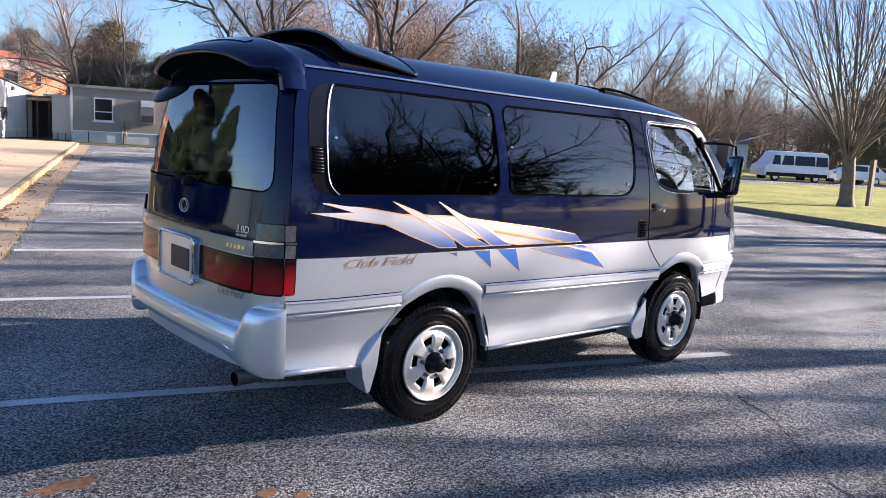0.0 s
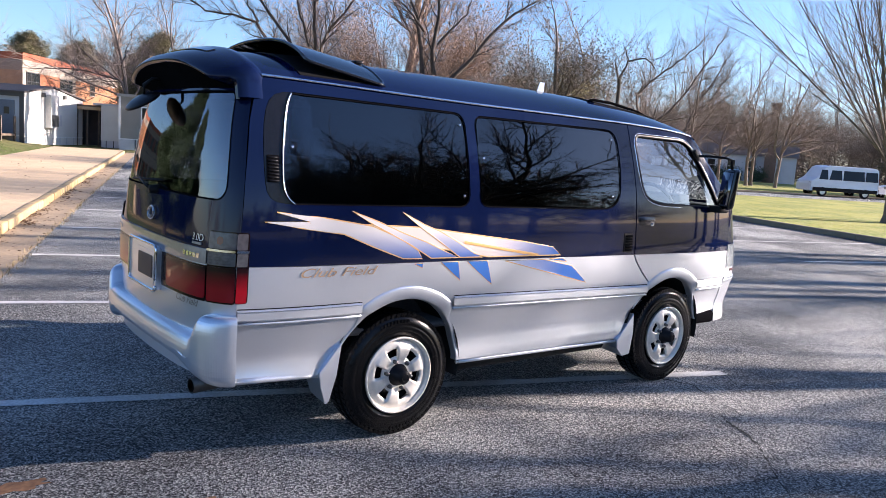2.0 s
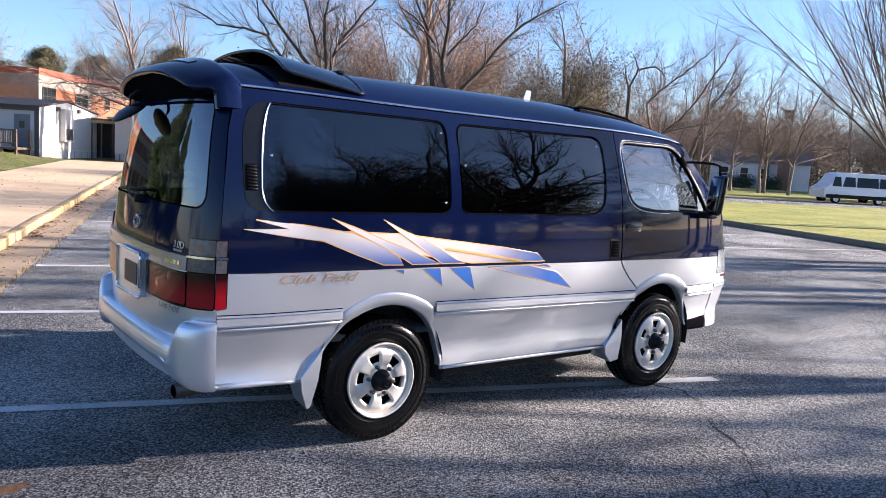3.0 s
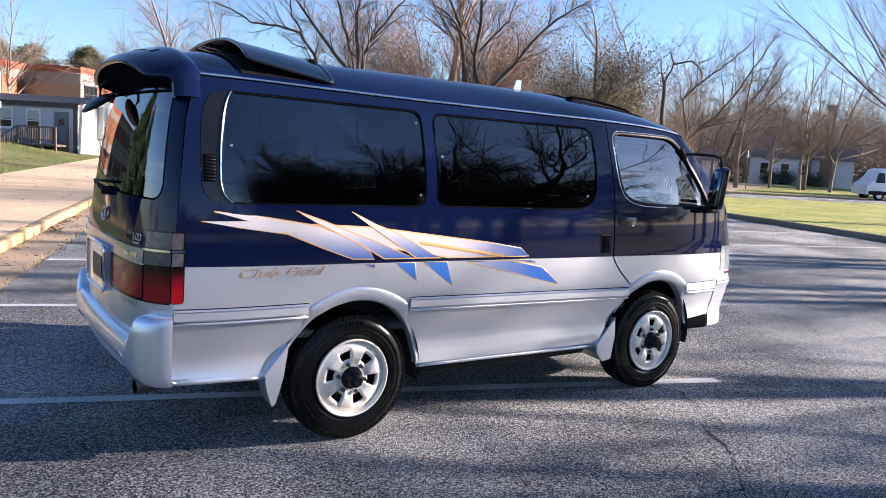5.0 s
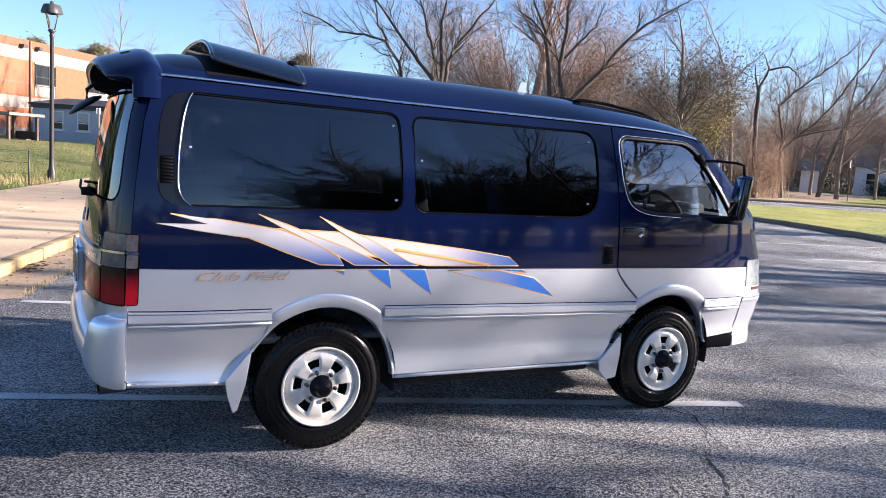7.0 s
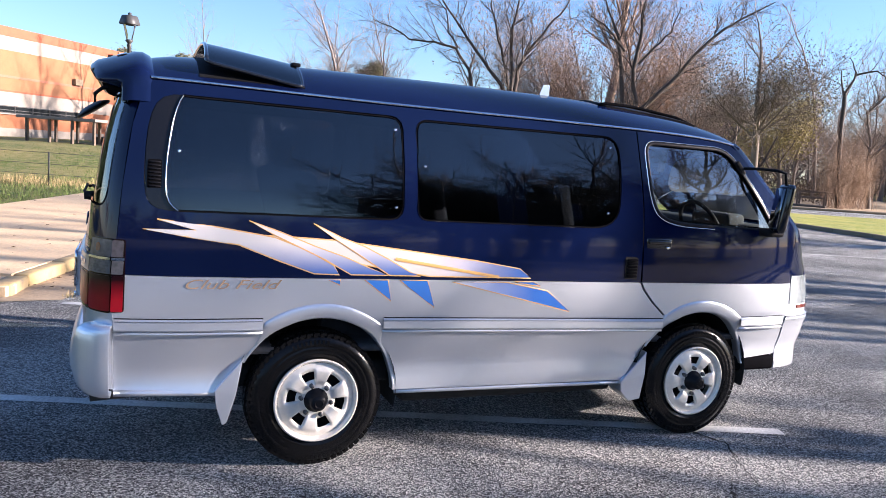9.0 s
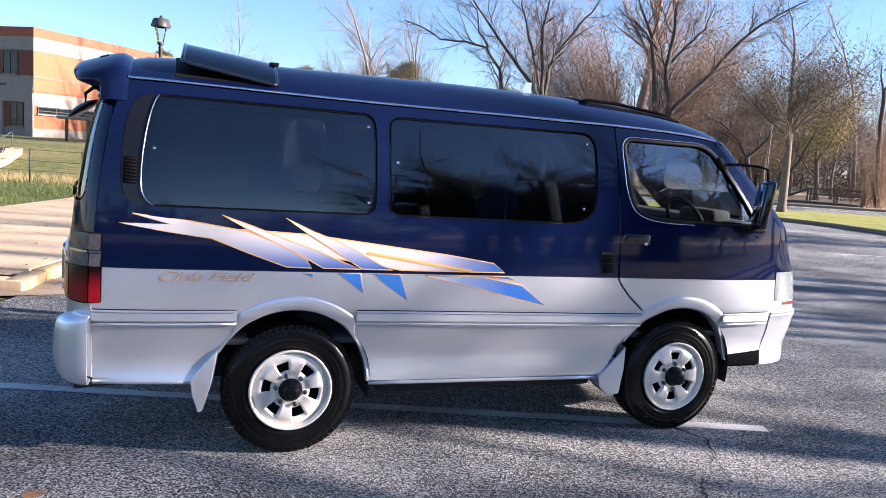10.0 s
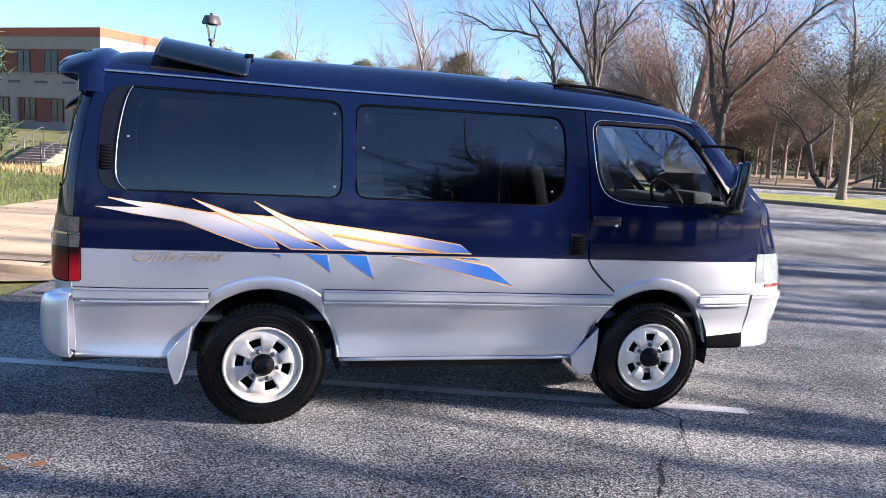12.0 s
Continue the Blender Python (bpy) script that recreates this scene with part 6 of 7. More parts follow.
# school: its corner at the origin, one front along x < 0, the sunlit one along y > 0
BASEB = mat("base_block", (0.24, 0.21, 0.18), 0.85, 0, 0.12, 1.5)
TANB = mat("tan_brick", (0.27, 0.115, 0.052), 0.85, 0, 0.10, 2, fine=14)
school = thing("school", "two-storey school with orange brick and cream bands", "building", pose(-10.6, 62.0, 0.75, 0, 0, -35.9))
part("wall", cub(-34, -0.02, 0.02, 25.98, -1.0, 8.0), CREAMB, school, "", False)
for nm, z0, z1, m, o in (("coping", 7.5, 8.2, PARAPET, 0.06), ("cream_band", 6.46, 7.5, CREAMB, 0.03), ("brick_band", 3.45, 6.46, TANB, 0.01), ("cream_band", 2.34, 3.45, CREAMB, 0.04), ("brick_band", 0.65, 2.34, ORANGEB, 0.01), ("base_band", -1.0, 0.65, BASEB, 0.02)):
    part(nm, cub(-0.02, o, -o, 26, z0, z1), m, school, "", False)
for nm, z0, z1, m, o in (("coping", 7.5, 8.2, PARAPET, 0.06), ("cream_band", 6.5, 7.5, CREAMB, 0.03), ("brick_band", 4.6, 6.5, BRICK, 0.01), ("cream_band", 3.7, 4.6, CREAMB, 0.02), ("ledge", 3.3, 3.7, CREAMB, 0.06), ("cream_band", 2.6, 3.3, CREAMB, 0.10), ("brick_band", 0.65, 2.6, BRICK, 0.01), ("base_band", -1.0, 0.65, BASEB, 0.02)):
    part(nm, cub(-34, -0.02, -o, 0.02, z0, z1), m, school, "", False)
part("course", cub(0.0, 0.05, -0.05, 26, 4.42, 4.6), mat("pink_course", (0.33, 0.13, 0.08), 0.85), school, "", False)
part("course", cub(0.0, 0.06, -0.06, 26, 3.36, 3.5), PARAPET, school, "", False)
for y0, y1, m in ((14.9, 17.75, CREAMB), (17.8, 22.6, ORANGEB), (22.6, 25.95, CREAMB)):
    part("panel", cub(0.0, 0.06, y0, y1, 3.5, 6.46), m, school, "", False)
window(school, 0.07, 16.35, 5.4, 2.8, 1.8, 3, 1)
window(school, 0.07, 24.1, 5.35, 2.9, 1.8, 3, 1)
window(school, 0.06, 4.9, 2.05, 9.2, 0.58, 5, 1)
part("wall_lamp", cub(0.0, 0.35, 8.5, 9.4, 4.6, 5.1), GREYK, school, "", False)
part("drain_pipe", tube([(0.12, 14.3, -0.5), (0.12, 14.3, 8.15)], 0.10, 8), mat("brown_pipe", (0.25, 0.15, 0.10), 0.7), school)
for y in (13.2, 15.2):
    part("roof_lamp", cub(0.06, 0.5, y - 0.25, y + 0.25, 7.5, 7.75), FRAME, school, "", False)
for i in range(9):
    window(school, -2.15 - 2.98 * i, -0.03, 5.53, 1.42, 1.75, 2, 0)
    part("vent_slot", cub(-3.9 - 2.98 * i, -2.6 - 2.98 * i, -0.06, 0.0, 3.78, 3.98), FRAME, school, "", False)
    window(school, -1.55 - 2.98 * i, -0.03, 1.63, 1.28, 1.78, 2, 0)
    if i % 2 == 0:
        part("column", cub(-3.55 - 2.98 * i, -2.80 - 2.98 * i, -0.22, 0.0, -1.0, 2.6), CREAMB, school, "", False)
part("corner_column", cub(-0.75, 0.03, -0.12, 0.0, -1.0, 2.6), CREAMB, school, "", False)


# further wing, its shaded front and its sunlit side, and the recess before it
wing_ = thing("school_wing", "orange and cream far wing of the school", "building", pose(12.6, 86.9, 0.75, 0, 0, -34.7))
part("wall", cub(-30, -0.02, 0.02, 28.5, -1.0, 7.3), CREAMB, wing_, "", False)
for nm, z0, z1, m, o in (("coping", 6.76, 7.45, PARAPET, 0.06), ("cream_band", 5.65, 6.76, CREAMB, 0.03), ("brick_band", -1.0, 5.65, mat("brown_brick", (0.36, 0.24, 0.16), 0.85, 0, 0.15, 2, fine=14), 0.01)):
    part(nm, cub(-5.85, -0.02, -o, 0.02, z0, z1), m, wing_, "", False)
for nm, z0, z1, m, o in (("coping", 6.76, 7.45, PARAPET, 0.06), ("cream_band", -1.0, 6.76, CREAMB, 0.03)):
    part(nm, cub(-0.02, o, -o, 28.55, z0, z1), m, wing_, "", False)
for y0, y1, m in ((3.85, 8.65, ORANGEB), (13.0, 28.5, TANB)):
    part("panel", cub(0.0, 0.05, y0, y1, 2.2, 5.6), m, wing_, "", False)
window(wing_, 0.07, 2.2, 4.8, 2.95, 1.6, 3, 1)
window(wing_, 0.07, 10.3, 4.65, 3.2, 1.65, 3, 1)
window(wing_, 0.07, 17.85, 4.8, 1.5, 1.4, 1, 1)
part("roof_lamp", cub(0.06, 0.5, 12.6, 13.2, 6.8, 7.05), FRAME, wing_, "", False)
recess = thing("school_link", "cream link between two school wings", "building", pose(7.9, 90.8, 0.75, 0, 0, -34.7))
part("wall", cub(-20, -0.02, -9.0, -0.1, -1.0, 7.3), CREAMB, recess, "", False)
part("coping", cub(-0.02, 0.05, -9.0, -0.1, 6.76, 7.45), PARAPET, recess, "", False)
part("panel", cub(-0.02, 0.04, -2.9, -0.3, 2.0, 5.8), TANB, recess, "", False)
part("panel", cub(-0.02, 0.04, -4.6, -3.1, 2.0, 6.0), ORANGEB, recess, "", False)

# covered walkway by the school
shel = thing("walkway_shelter", "brown timber shelter beside the school", "shelter", pose(-6.9, 48.5, 0.42, 0, 0, -36))
part("roof", cub(-0.3, 5.2, -0.3, 2.7, 1.72, 1.88), mat("shelter_roof", (0.22, 0.18, 0.15), 0.8), shel, "", False)
for x in (0.2, 1.8, 3.4, 4.9):
    for y in (0.0, 2.4):
        part("post", cub(x - 0.07, x + 0.07, y - 0.07, y + 0.07, -0.5, 1.72), WOOD, shel, "", False)
part("bench", cub(2.0, 4.8, 1.6, 2.0, 0.3, 0.4), WOOD, shel, "", False)
part("back_boards", cub(2.8, 5.0, 2.5, 2.56, -0.4, 0.85), mat("dark_boards", (0.05, 0.035, 0.028), 0.85, 0, 0.25, 6), shel, "", False)


def trailer(label, u, v, w, d, h, siding, wins, turn=0.0):
    t = thing("portable_classroom", label, "trailer", at_lot(u, v, rise(*lot(u, v).xy) - 0.02, turn), "portable classrooms")
    part("wall", cub(0, w, 0, d, 0.75, h), siding, t, "", False)
    part("skirting", cub(0.03, w - 0.03, 0.03, d - 0.03, 0.0, 0.75), SKIRT, t, "", False)
    part("roof", cub(-0.12, w + 0.12, -0.12, d + 0.12, h, h + 0.16), ROOFD if siding is not SIDING else mat("grey_roof_edge", (0.30, 0.29, 0.27), 0.8), t, "", False)
    part("corner_board", cub(-0.02, 0.10, -0.03, 0.02, 0.7, h), WHITEF if siding is SIDING else siding, t, "", False)
    for x, z, ww, hh in wins:
        window(t, x, -0.02, z, ww, hh, 1, 0, WHITEF)
    for i in range(int(w / 1.9)):
        part("skirt_post", cub(0.9 + 1.9 * i, 0.97 + 1.9 * i, -0.0, 0.03, 0.0, 0.78), FRAME, t, "", False)
    part("skirt_rail", cub(0, w, -0.01, 0.03, 0.72, 0.78), WHITEF, t, "", False)
    return t


gt = trailer("grey portable classroom behind the stalls", -3.79, 50.0, 13.0, 8.0, 3.25, SIDING, [(1.75, 2.05, 1.05, 1.35), (7.6, 2.05, 1.05, 1.35), (10.4, 2.05, 1.05, 1.35)])
gt.matrix_world = gt.matrix_world @ Matrix.Scale(1.08, 4)
gt.location.z = -0.13
acu = part("air_conditioner", cub(3.75, 4.55, -0.35, 0.0, 1.35, 2.75, 0.02), mat("ac_grey", (0.22, 0.21, 0.20), 0.6), gt, "grey wall air conditioner", False)
part("sticker", cub(3.8, 4.5, -0.37, -0.35, 2.35, 2.72), WHITEF, acu, "", False)
part("grille", cub(3.82, 4.48, -0.37, -0.35, 1.45, 1.85), FRAME, acu, "", False)
for x in (2.75, 3.0):
    part("meter_pipe", tube([(x, -0.08, 0.0), (x, -0.08, 1.2)], 0.035, 8), SIDING, gt)
    part("meter_box", cub(x - 0.10, x + 0.10, -0.2, -0.02, 1.1, 1.35), SIDING, gt, "", False)
# white classroom: its shaded front along x < 0, its sunlit gable along y > 0
wt = thing("portable_classroom", "white portable classroom with a sunlit gable and dark eaves", "trailer", pose(6.06, 46.83, 0.02, 0, 0, -36.0), "portable classrooms")
part("front_wall", cub(-9.7, -0.10, -0.02, 0.1, 0.55, 3.0), SHADED_WHITES, wt, "white front with its shade put into a blue-grey siding colour", False)
part("core", cub(-9.6, -0.12, 0.1, 7.7, 0.2, 2.95), SHADED_WHITES, wt, "", False)
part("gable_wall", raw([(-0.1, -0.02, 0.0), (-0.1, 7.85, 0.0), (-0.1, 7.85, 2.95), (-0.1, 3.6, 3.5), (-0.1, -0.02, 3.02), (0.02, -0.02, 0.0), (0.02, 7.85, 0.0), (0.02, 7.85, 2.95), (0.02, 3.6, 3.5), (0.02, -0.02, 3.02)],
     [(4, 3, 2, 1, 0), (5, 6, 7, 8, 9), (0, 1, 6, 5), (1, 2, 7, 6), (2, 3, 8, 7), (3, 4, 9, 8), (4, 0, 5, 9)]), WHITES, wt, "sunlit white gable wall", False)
part("roof", raw([(-9.85, -0.25, 2.99), (0.15, -0.25, 2.99), (0.15, 3.6, 3.52), (-9.85, 3.6, 3.52), (0.15, 8.0, 2.94), (-9.85, 8.0, 2.94), (-9.85, -0.25, 3.09), (0.15, -0.25, 3.09), (0.15, 3.6, 3.62), (-9.85, 3.6, 3.62), (0.15, 8.0, 3.04), (-9.85, 8.0, 3.04)],
     [(0, 3, 2, 1), (3, 5, 4, 2), (6, 7, 8, 9), (9, 8, 10, 11), (0, 1, 7, 6), (1, 2, 8, 7), (2, 4, 10, 8), (4, 5, 11, 10), (5, 3, 9, 11), (3, 0, 6, 9)]), ROOFD, wt, "", False)
part("eave_board", cub(-9.75, 0.06, -0.12, -0.03, 2.78, 3.0), FRAME, wt, "", False)
part("corner_board", cub(-0.22, 0.04, -0.06, -0.02, 0.0, 2.78), FRAME, wt, "", False)
part("skirting", cub(-9.7, -0.22, -0.01, 0.06, 0.0, 0.55), SKIRT, wt, "", False)
part("skirt_rail", cub(-9.7, -0.22, -0.03, -0.012, 0.50, 0.57), WHITEF, wt, "", False)
for i in range(9):
    part("skirt_post", cub(-9.3 + i, -9.24 + i, -0.03, -0.012, 0.0, 0.5), FRAME, wt, "", False)
    if i < 8:
        part("gable_skirt_post", cub(0.021, 0.04, 0.7 + i * 0.95, 0.75 + i * 0.95, 0.0, 0.48), SHADED_WHITES, wt, "", False)
part("gable_skirt_rail", cub(0.021, 0.045, 0.0, 7.85, 0.46, 0.52), WHITEF, wt, "", False)
for x, w in ((-2.66, 0.85), (-4.35, 0.85), (-6.1, 0.85), (-7.9, 0.85)):
    wn_ = window(wt, x, -0.03, 2.05, w, 1.2, 1, 0, WHITEF)
    part("blind", cub(x - w / 2 + 0.07, x + w / 2 - 0.07, -0.075, -0.062, 2.0, 2.58), mat("cream_blind", (0.42, 0.42, 0.38), 0.8), wn_, "", False)
dr = part("door", cub(-1.40, -0.50, -0.06, -0.02, 0.62, 2.55), mat("grey_door", (0.12, 0.14, 0.17), 0.6), wt, "dark grey entrance door", False)
part("door_pane", cub(-1.1, -0.8, -0.075, -0.06, 1.75, 2.15), PANE, dr, "", False)
acw = part("air_conditioner", cub(0.021, 0.40, 2.5, 3.6, 1.06, 3.05, 0.02), mat("ac_white", (0.50, 0.49, 0.47), 0.6), wt, "pale wall air conditioner", False)
part("grille", cub(0.40, 0.42, 2.6, 3.5, 1.15, 1.85), FRAME, acw, "", False)
part("vent_panel", cub(0.021, 0.05, 3.7, 4.7, 1.19, 1.88), SKIRT, wt, "", False)
for y in (2.2, 5.0):
    part("wall_lamp", cub(0.021, 0.18, y - 0.12, y + 0.12, 2.9, 3.15), FRAME, wt, "", False)

# small link between the classrooms: a white vestibule and a dark covered gap
vest = thing("vestibule", "white shaded vestibule beside the grey classroom", "trailer", at_lot(-4.95, 51.6, 0.0))
part("wall", cub(0, 1.12, 0, 3.4, 0.45, 2.75), WHITES, vest, "", False)
part("skirting", cub(0.03, 1.1, 0.03, 3.3, 0.0, 0.45), SKIRT, vest, "", False)
part("roof", cub(-0.5, 1.2, -0.1, 3.6, 2.75, 2.87), SKIRT, vest, "", False)
for x in (0.3, 0.75):
    part("skirt_post", cub(x, x + 0.05, -0.02, 0.03, 0.0, 0.45), FRAME, vest, "", False)
gap_ = thing("covered_gap", "dark timber covered passage between classrooms", "passage", at_lot(-6.45, 53.0, 0.0))
part("back_wall", cub(-1.2, 1.5, 3.0, 3.2, 0, 2.6), ROOFD, gap_, "", False)
part("roof", cub(-0.6, 1.5, 0.0, 3.2, 2.62, 2.74), WOOD, gap_, "", False)
for x in (-0.1, 0.5, 1.2):
    part("post", cub(x, x + 0.1, 0.05, 0.15, 0, 2.45), WOOD, gap_, "", False)
part("beam", cub(-0.2, 1.4, 0.0, 0.12, 2.42, 2.62), mat("pale_timber", (0.40, 0.30, 0.19), 0.8, 0, 0.2, 5), gap_, "", False)

# wooden porch with steps and rails before the door
porch = thing("porch", "weathered wooden porch with steps before a classroom", "porch", pose(6.06, 46.83, 0.02, 0, 0, -36.0) @ pose(-2.75, -1.75, 0))
part("deck", cub(0, 2.35, 0.05, 1.68, 0.50, 0.62), WOOD, porch, "", False)
for x in (0.05, 1.35, 2.3):
    for y in (0.1, 1.6):
        part("post", cub(x - 0.05, x + 0.05, y - 0.05, y + 0.05, 0, 1.62), WOOD, porch, "", False)
for z in (0.85, 1.60):
    part("rail", cub(0, 2.35, 0.06, 0.14, z - 0.04, z + 0.04), WOOD, porch, "", False)
for i in range(17):
    part("baluster", cub(0.1 + i * 0.135, 0.14 + i * 0.135, 0.08, 0.12, 0.85, 1.58), WOOD, porch, "", False)
for i in range(3):
    part("step", cub(-0.38 * (i + 1), -0.38 * i, 0.15, 1.5, 0.48 - 0.16 * i - 0.08, 0.48 - 0.16 * i), WOOD, porch, "", False)
for y in (0.12, 1.5):
    part("stair_rail", tube([(0, y, 1.58), (-1.25, y, 0.75), (-1.6, y, 0.72)], 0.04, 6), WOOD, porch)
    for i in range(8):
        part("baluster", cub(-0.16 - 0.15 * i, -0.12 - 0.15 * i, y - 0.02, y + 0.02, 0.48 - 0.06 * i, 1.50 - 0.10 * i), WOOD, porch, "", False)
part("brace", tube([(1.5, 0.0, 0.5), (2.2, -0.7, 0.0)], 0.04, 6), mat("pale_board", (0.35, 0.26, 0.19), 0.85), porch)

flat("far_lawn", [(30.0, 37.3), (95.0, 38.0), (110.0, 75.0), (60.0, 72.0), (52.0, 60.0)], 0.04, grass_mat("far_lawn_grass", (0.17, 0.22, 0.04), (0.29, 0.29, 0.07), (0.38, 0.33, 0.14), 0.3), "green winter lawn before the white house", "grass")

# steps up the bank with pipe rails
STEEL = mat("dull_steel", (0.10, 0.10, 0.105), 0.5, 0.5, 0.2)
st_ = thing("bank_steps", "concrete steps with dark risers up the grass bank", "steps", pose(-7.34, 25.1, 0.02, 0, 0, 0.3))
for i in range(8):
    z = 0.075 * i
    part("tread", cub(-0.60, 0.55, i * 0.70 + 0.2, (i + 1) * 0.70 + 0.2, z - 0.3, z + 0.10), mat("tread_concrete", (0.30, 0.26, 0.22), 0.85), st_, "", False)
    part("riser", cub(-0.58, 0.53, i * 0.70 - 0.05, i * 0.70 + 0.195, z - 0.3, z + 0.11), mat("dark_riser", (0.02, 0.02, 0.025), 0.85), st_, "", False)
part("cheek_wall", raw([(0.57, -0.2, -0.2), (1.0, -0.2, -0.2), (1.0, 5.9, -0.2), (0.57, 5.9, -0.2), (0.57, -0.2, 0.05), (1.0, -0.2, 0.05), (1.0, 5.9, 0.66), (0.57, 5.9, 0.66)], [(0, 1, 5, 4), (1, 2, 6, 5), (2, 3, 7, 6), (3, 0, 4, 7), (4, 5, 6, 7)]), CONC, st_, "", False)
for x in (-0.66, 0.62):
    part("hand_rail", tube([(x, 0.0, 0.0), (x, 0.0, 0.55), (x, 5.5, 1.25), (x, 6.0, 1.25), (x, 6.0, 0.5)], 0.022, 8), STEEL, st_)
    for i in range(3):
        part("rail_post", tube([(x, 1.4 + 1.4 * i, 0.1), (x, 1.4 + 1.4 * i, 0.73 + 0.18 * i)], 0.018, 6), STEEL, st_)

# wire fence with tall dry grass at its foot
fence = thing("wire_fence", "low wire fence along the grass bank", "fence")
pts = [lot(-7.6 - 1.6 * i, 18.2 + 0.15 * i) for i in range(9)]
for p in pts:
    part("post", tube([(p.x, p.y, -0.05), (p.x, p.y, 0.95)], 0.025, 6), FRAME, fence)
for z in (0.3, 0.6, 0.92):
    part("wire", tube([(p.x, p.y, z) for p in pts], 0.006, 4), FRAME, fence)


def tufts(name, label, area, n, h, material, seed):
    rn = random.Random(seed)
    v, f = [], []
    for _ in range(n):
        u, w = area(rn)
        p = lot(u, w)
        z = rise(p.x, p.y) - 0.03
        a, l = rn.uniform(0, 6.28), h * rn.uniform(0.5, 1.2)
        d = Vector((math.cos(a), math.sin(a), 0))
        i = len(v)
        q = Vector((p.x, p.y, z))
        v += [q - d.orthogonal().normalized() * 0.01, q + d.orthogonal().normalized() * 0.01, q + Vector((0, 0, l)) + d * l * rn.uniform(0.1, 0.6)]
        f.append((i, i + 1, i + 2))
    me = bpy.data.meshes.new(name)
    me.from_pydata([tuple(q) for q in v], [], f)
    me.materials.append(material)
    tagged(new(name, me), label, "grass", "", "stuff")


DRY = mat("dry_grass", (0.30, 0.23, 0.11), 0.9, 0, 0.35, 0.7, fine=5)
GREENB = mat("green_grass", (0.11, 0.15, 0.035), 0.9, 0, 0.4, 0.6, fine=5)
tufts("tall_grass", "tall dry grass at the foot of the fence", lambda r: (r.uniform(-20, -7.4), r.gauss(19.2, 0.8)), 3500, 0.24, DRY, 1)
tufts("short_grass", "short green grass beside the pavement", lambda r: (-6.85 - abs(r.gauss(0, 3.0)), r.uniform(3.5, 46)), 30000, 0.09, GREENB, 2)
tufts("lawn_blades", "short yellowing grass blades on the lawn", lambda r: (15.5 + abs(r.gauss(0, 9)), r.uniform(3, 29)), 26000, 0.10, mat("lawn_blade", (0.27, 0.31, 0.06), 0.9, 0, 0.4, 0.6, fine=5), 3)

tufts("gutter_weeds", "dry yellow weeds in the joint between gutter and asphalt", lambda r: (-2.50 + r.gauss(0, 0.035), 3.0 + 26 * r.random() ** 1.5), 900, 0.085, DRY, 4)

# fallen leaves on pavement and gutter
rn = random.Random(12)
sp = [lot(rn.gauss(-2.88, 0.20), rn.uniform(3.2, 30), 0.02) for _ in range(520)] + [lot(rn.uniform(-6.8, -3.3), rn.uniform(3.5, 30), 0.14) for _ in range(130)]
for _ in range(16):  # drifts against the kerb
    u, w = rn.uniform(-3.02, -2.85), rn.uniform(3.4, 22)
    sp += [lot(u + rn.gauss(0, 0.05), w + rn.gauss(0, 0.16), 0.02) for _ in range(22)]
v, f = [], []
for p in sp:
    a, s = rn.uniform(0, 6.28), rn.uniform(0.015, 0.035)
    i = len(v)
    v += [p + s * Vector((math.cos(a + k * 1.57), math.sin(a + k * 1.57) * 0.6, 0.35 * (k % 2))) for k in range(4)]
    f.append((i, i + 1, i + 2, i + 3))
me = bpy.data.meshes.new("fallen_leaves")
me.from_pydata([tuple(q) for q in v], [], f)
me.materials.append(mat("fallen_leaf", (0.10, 0.055, 0.03), 0.9, 0, 0.4, 3))
tagged(new("fallen_leaves", me), "brown fallen leaves along the kerb", "leaves", "", "stuff")

# lantern post
LX, LY = -1.02, 22.35
lp = thing("lamp_post", "black lantern on a tall dark post", "lamp post", pose(LX, LY, 0))
part("pole", lathe([(0.13, 0.0), (0.13, 0.25), (0.085, 0.35), (0.07, 0.6), (0.055, 4.3), (0.075, 4.36), (0.05, 4.42)], 14, 'Z'), mat("post_paint", (0.035, 0.03, 0.028), 0.5, 0.2, 0.2), lp)
cage = part("lantern", lathe([(0.05, 4.42), (0.12, 4.50), (0.10, 4.54)], 8, 'Z'), FRAME, lp)
for i in range(4):
    a = radians(45 + 90 * i)
    part("lantern_bar", tube([(0.10 * math.cos(a), 0.10 * math.sin(a), 4.52), (0.245 * math.cos(a), 0.245 * math.sin(a), 5.02)], 0.014, 6), FRAME, cage)
part("lantern_glass", lathe([(0.075, 4.53), (0.19, 5.0)], 4, 'Z'), glass("lantern_pane", (0.95, 0.95, 0.94), 0.0, 1.15), cage)
part("lantern_hood", lathe([(0.30, 5.0), (0.31, 5.05), (0.235, 5.26), (0.20, 5.28), (0.05, 5.30), (0.05, 5.36), (0.001, 5.38)], 4, 'Z'), FRAME, cage)


# signs on poles
def sign(label, x, y, h, w=0.45, hh=0.55):
    s = thing("road_sign", label, "sign", pose(x, y, rise(x, y) - 0.02, 0, 0, 200))
    part("pole", tube([(0, 0, 0), (0, 0, h)], 0.035, 8), GREYK, s)
    part("plate", cub(-w / 2, w / 2, -0.05, -0.035, h - hh, h, 0.0), WHITEF, s, "", False)


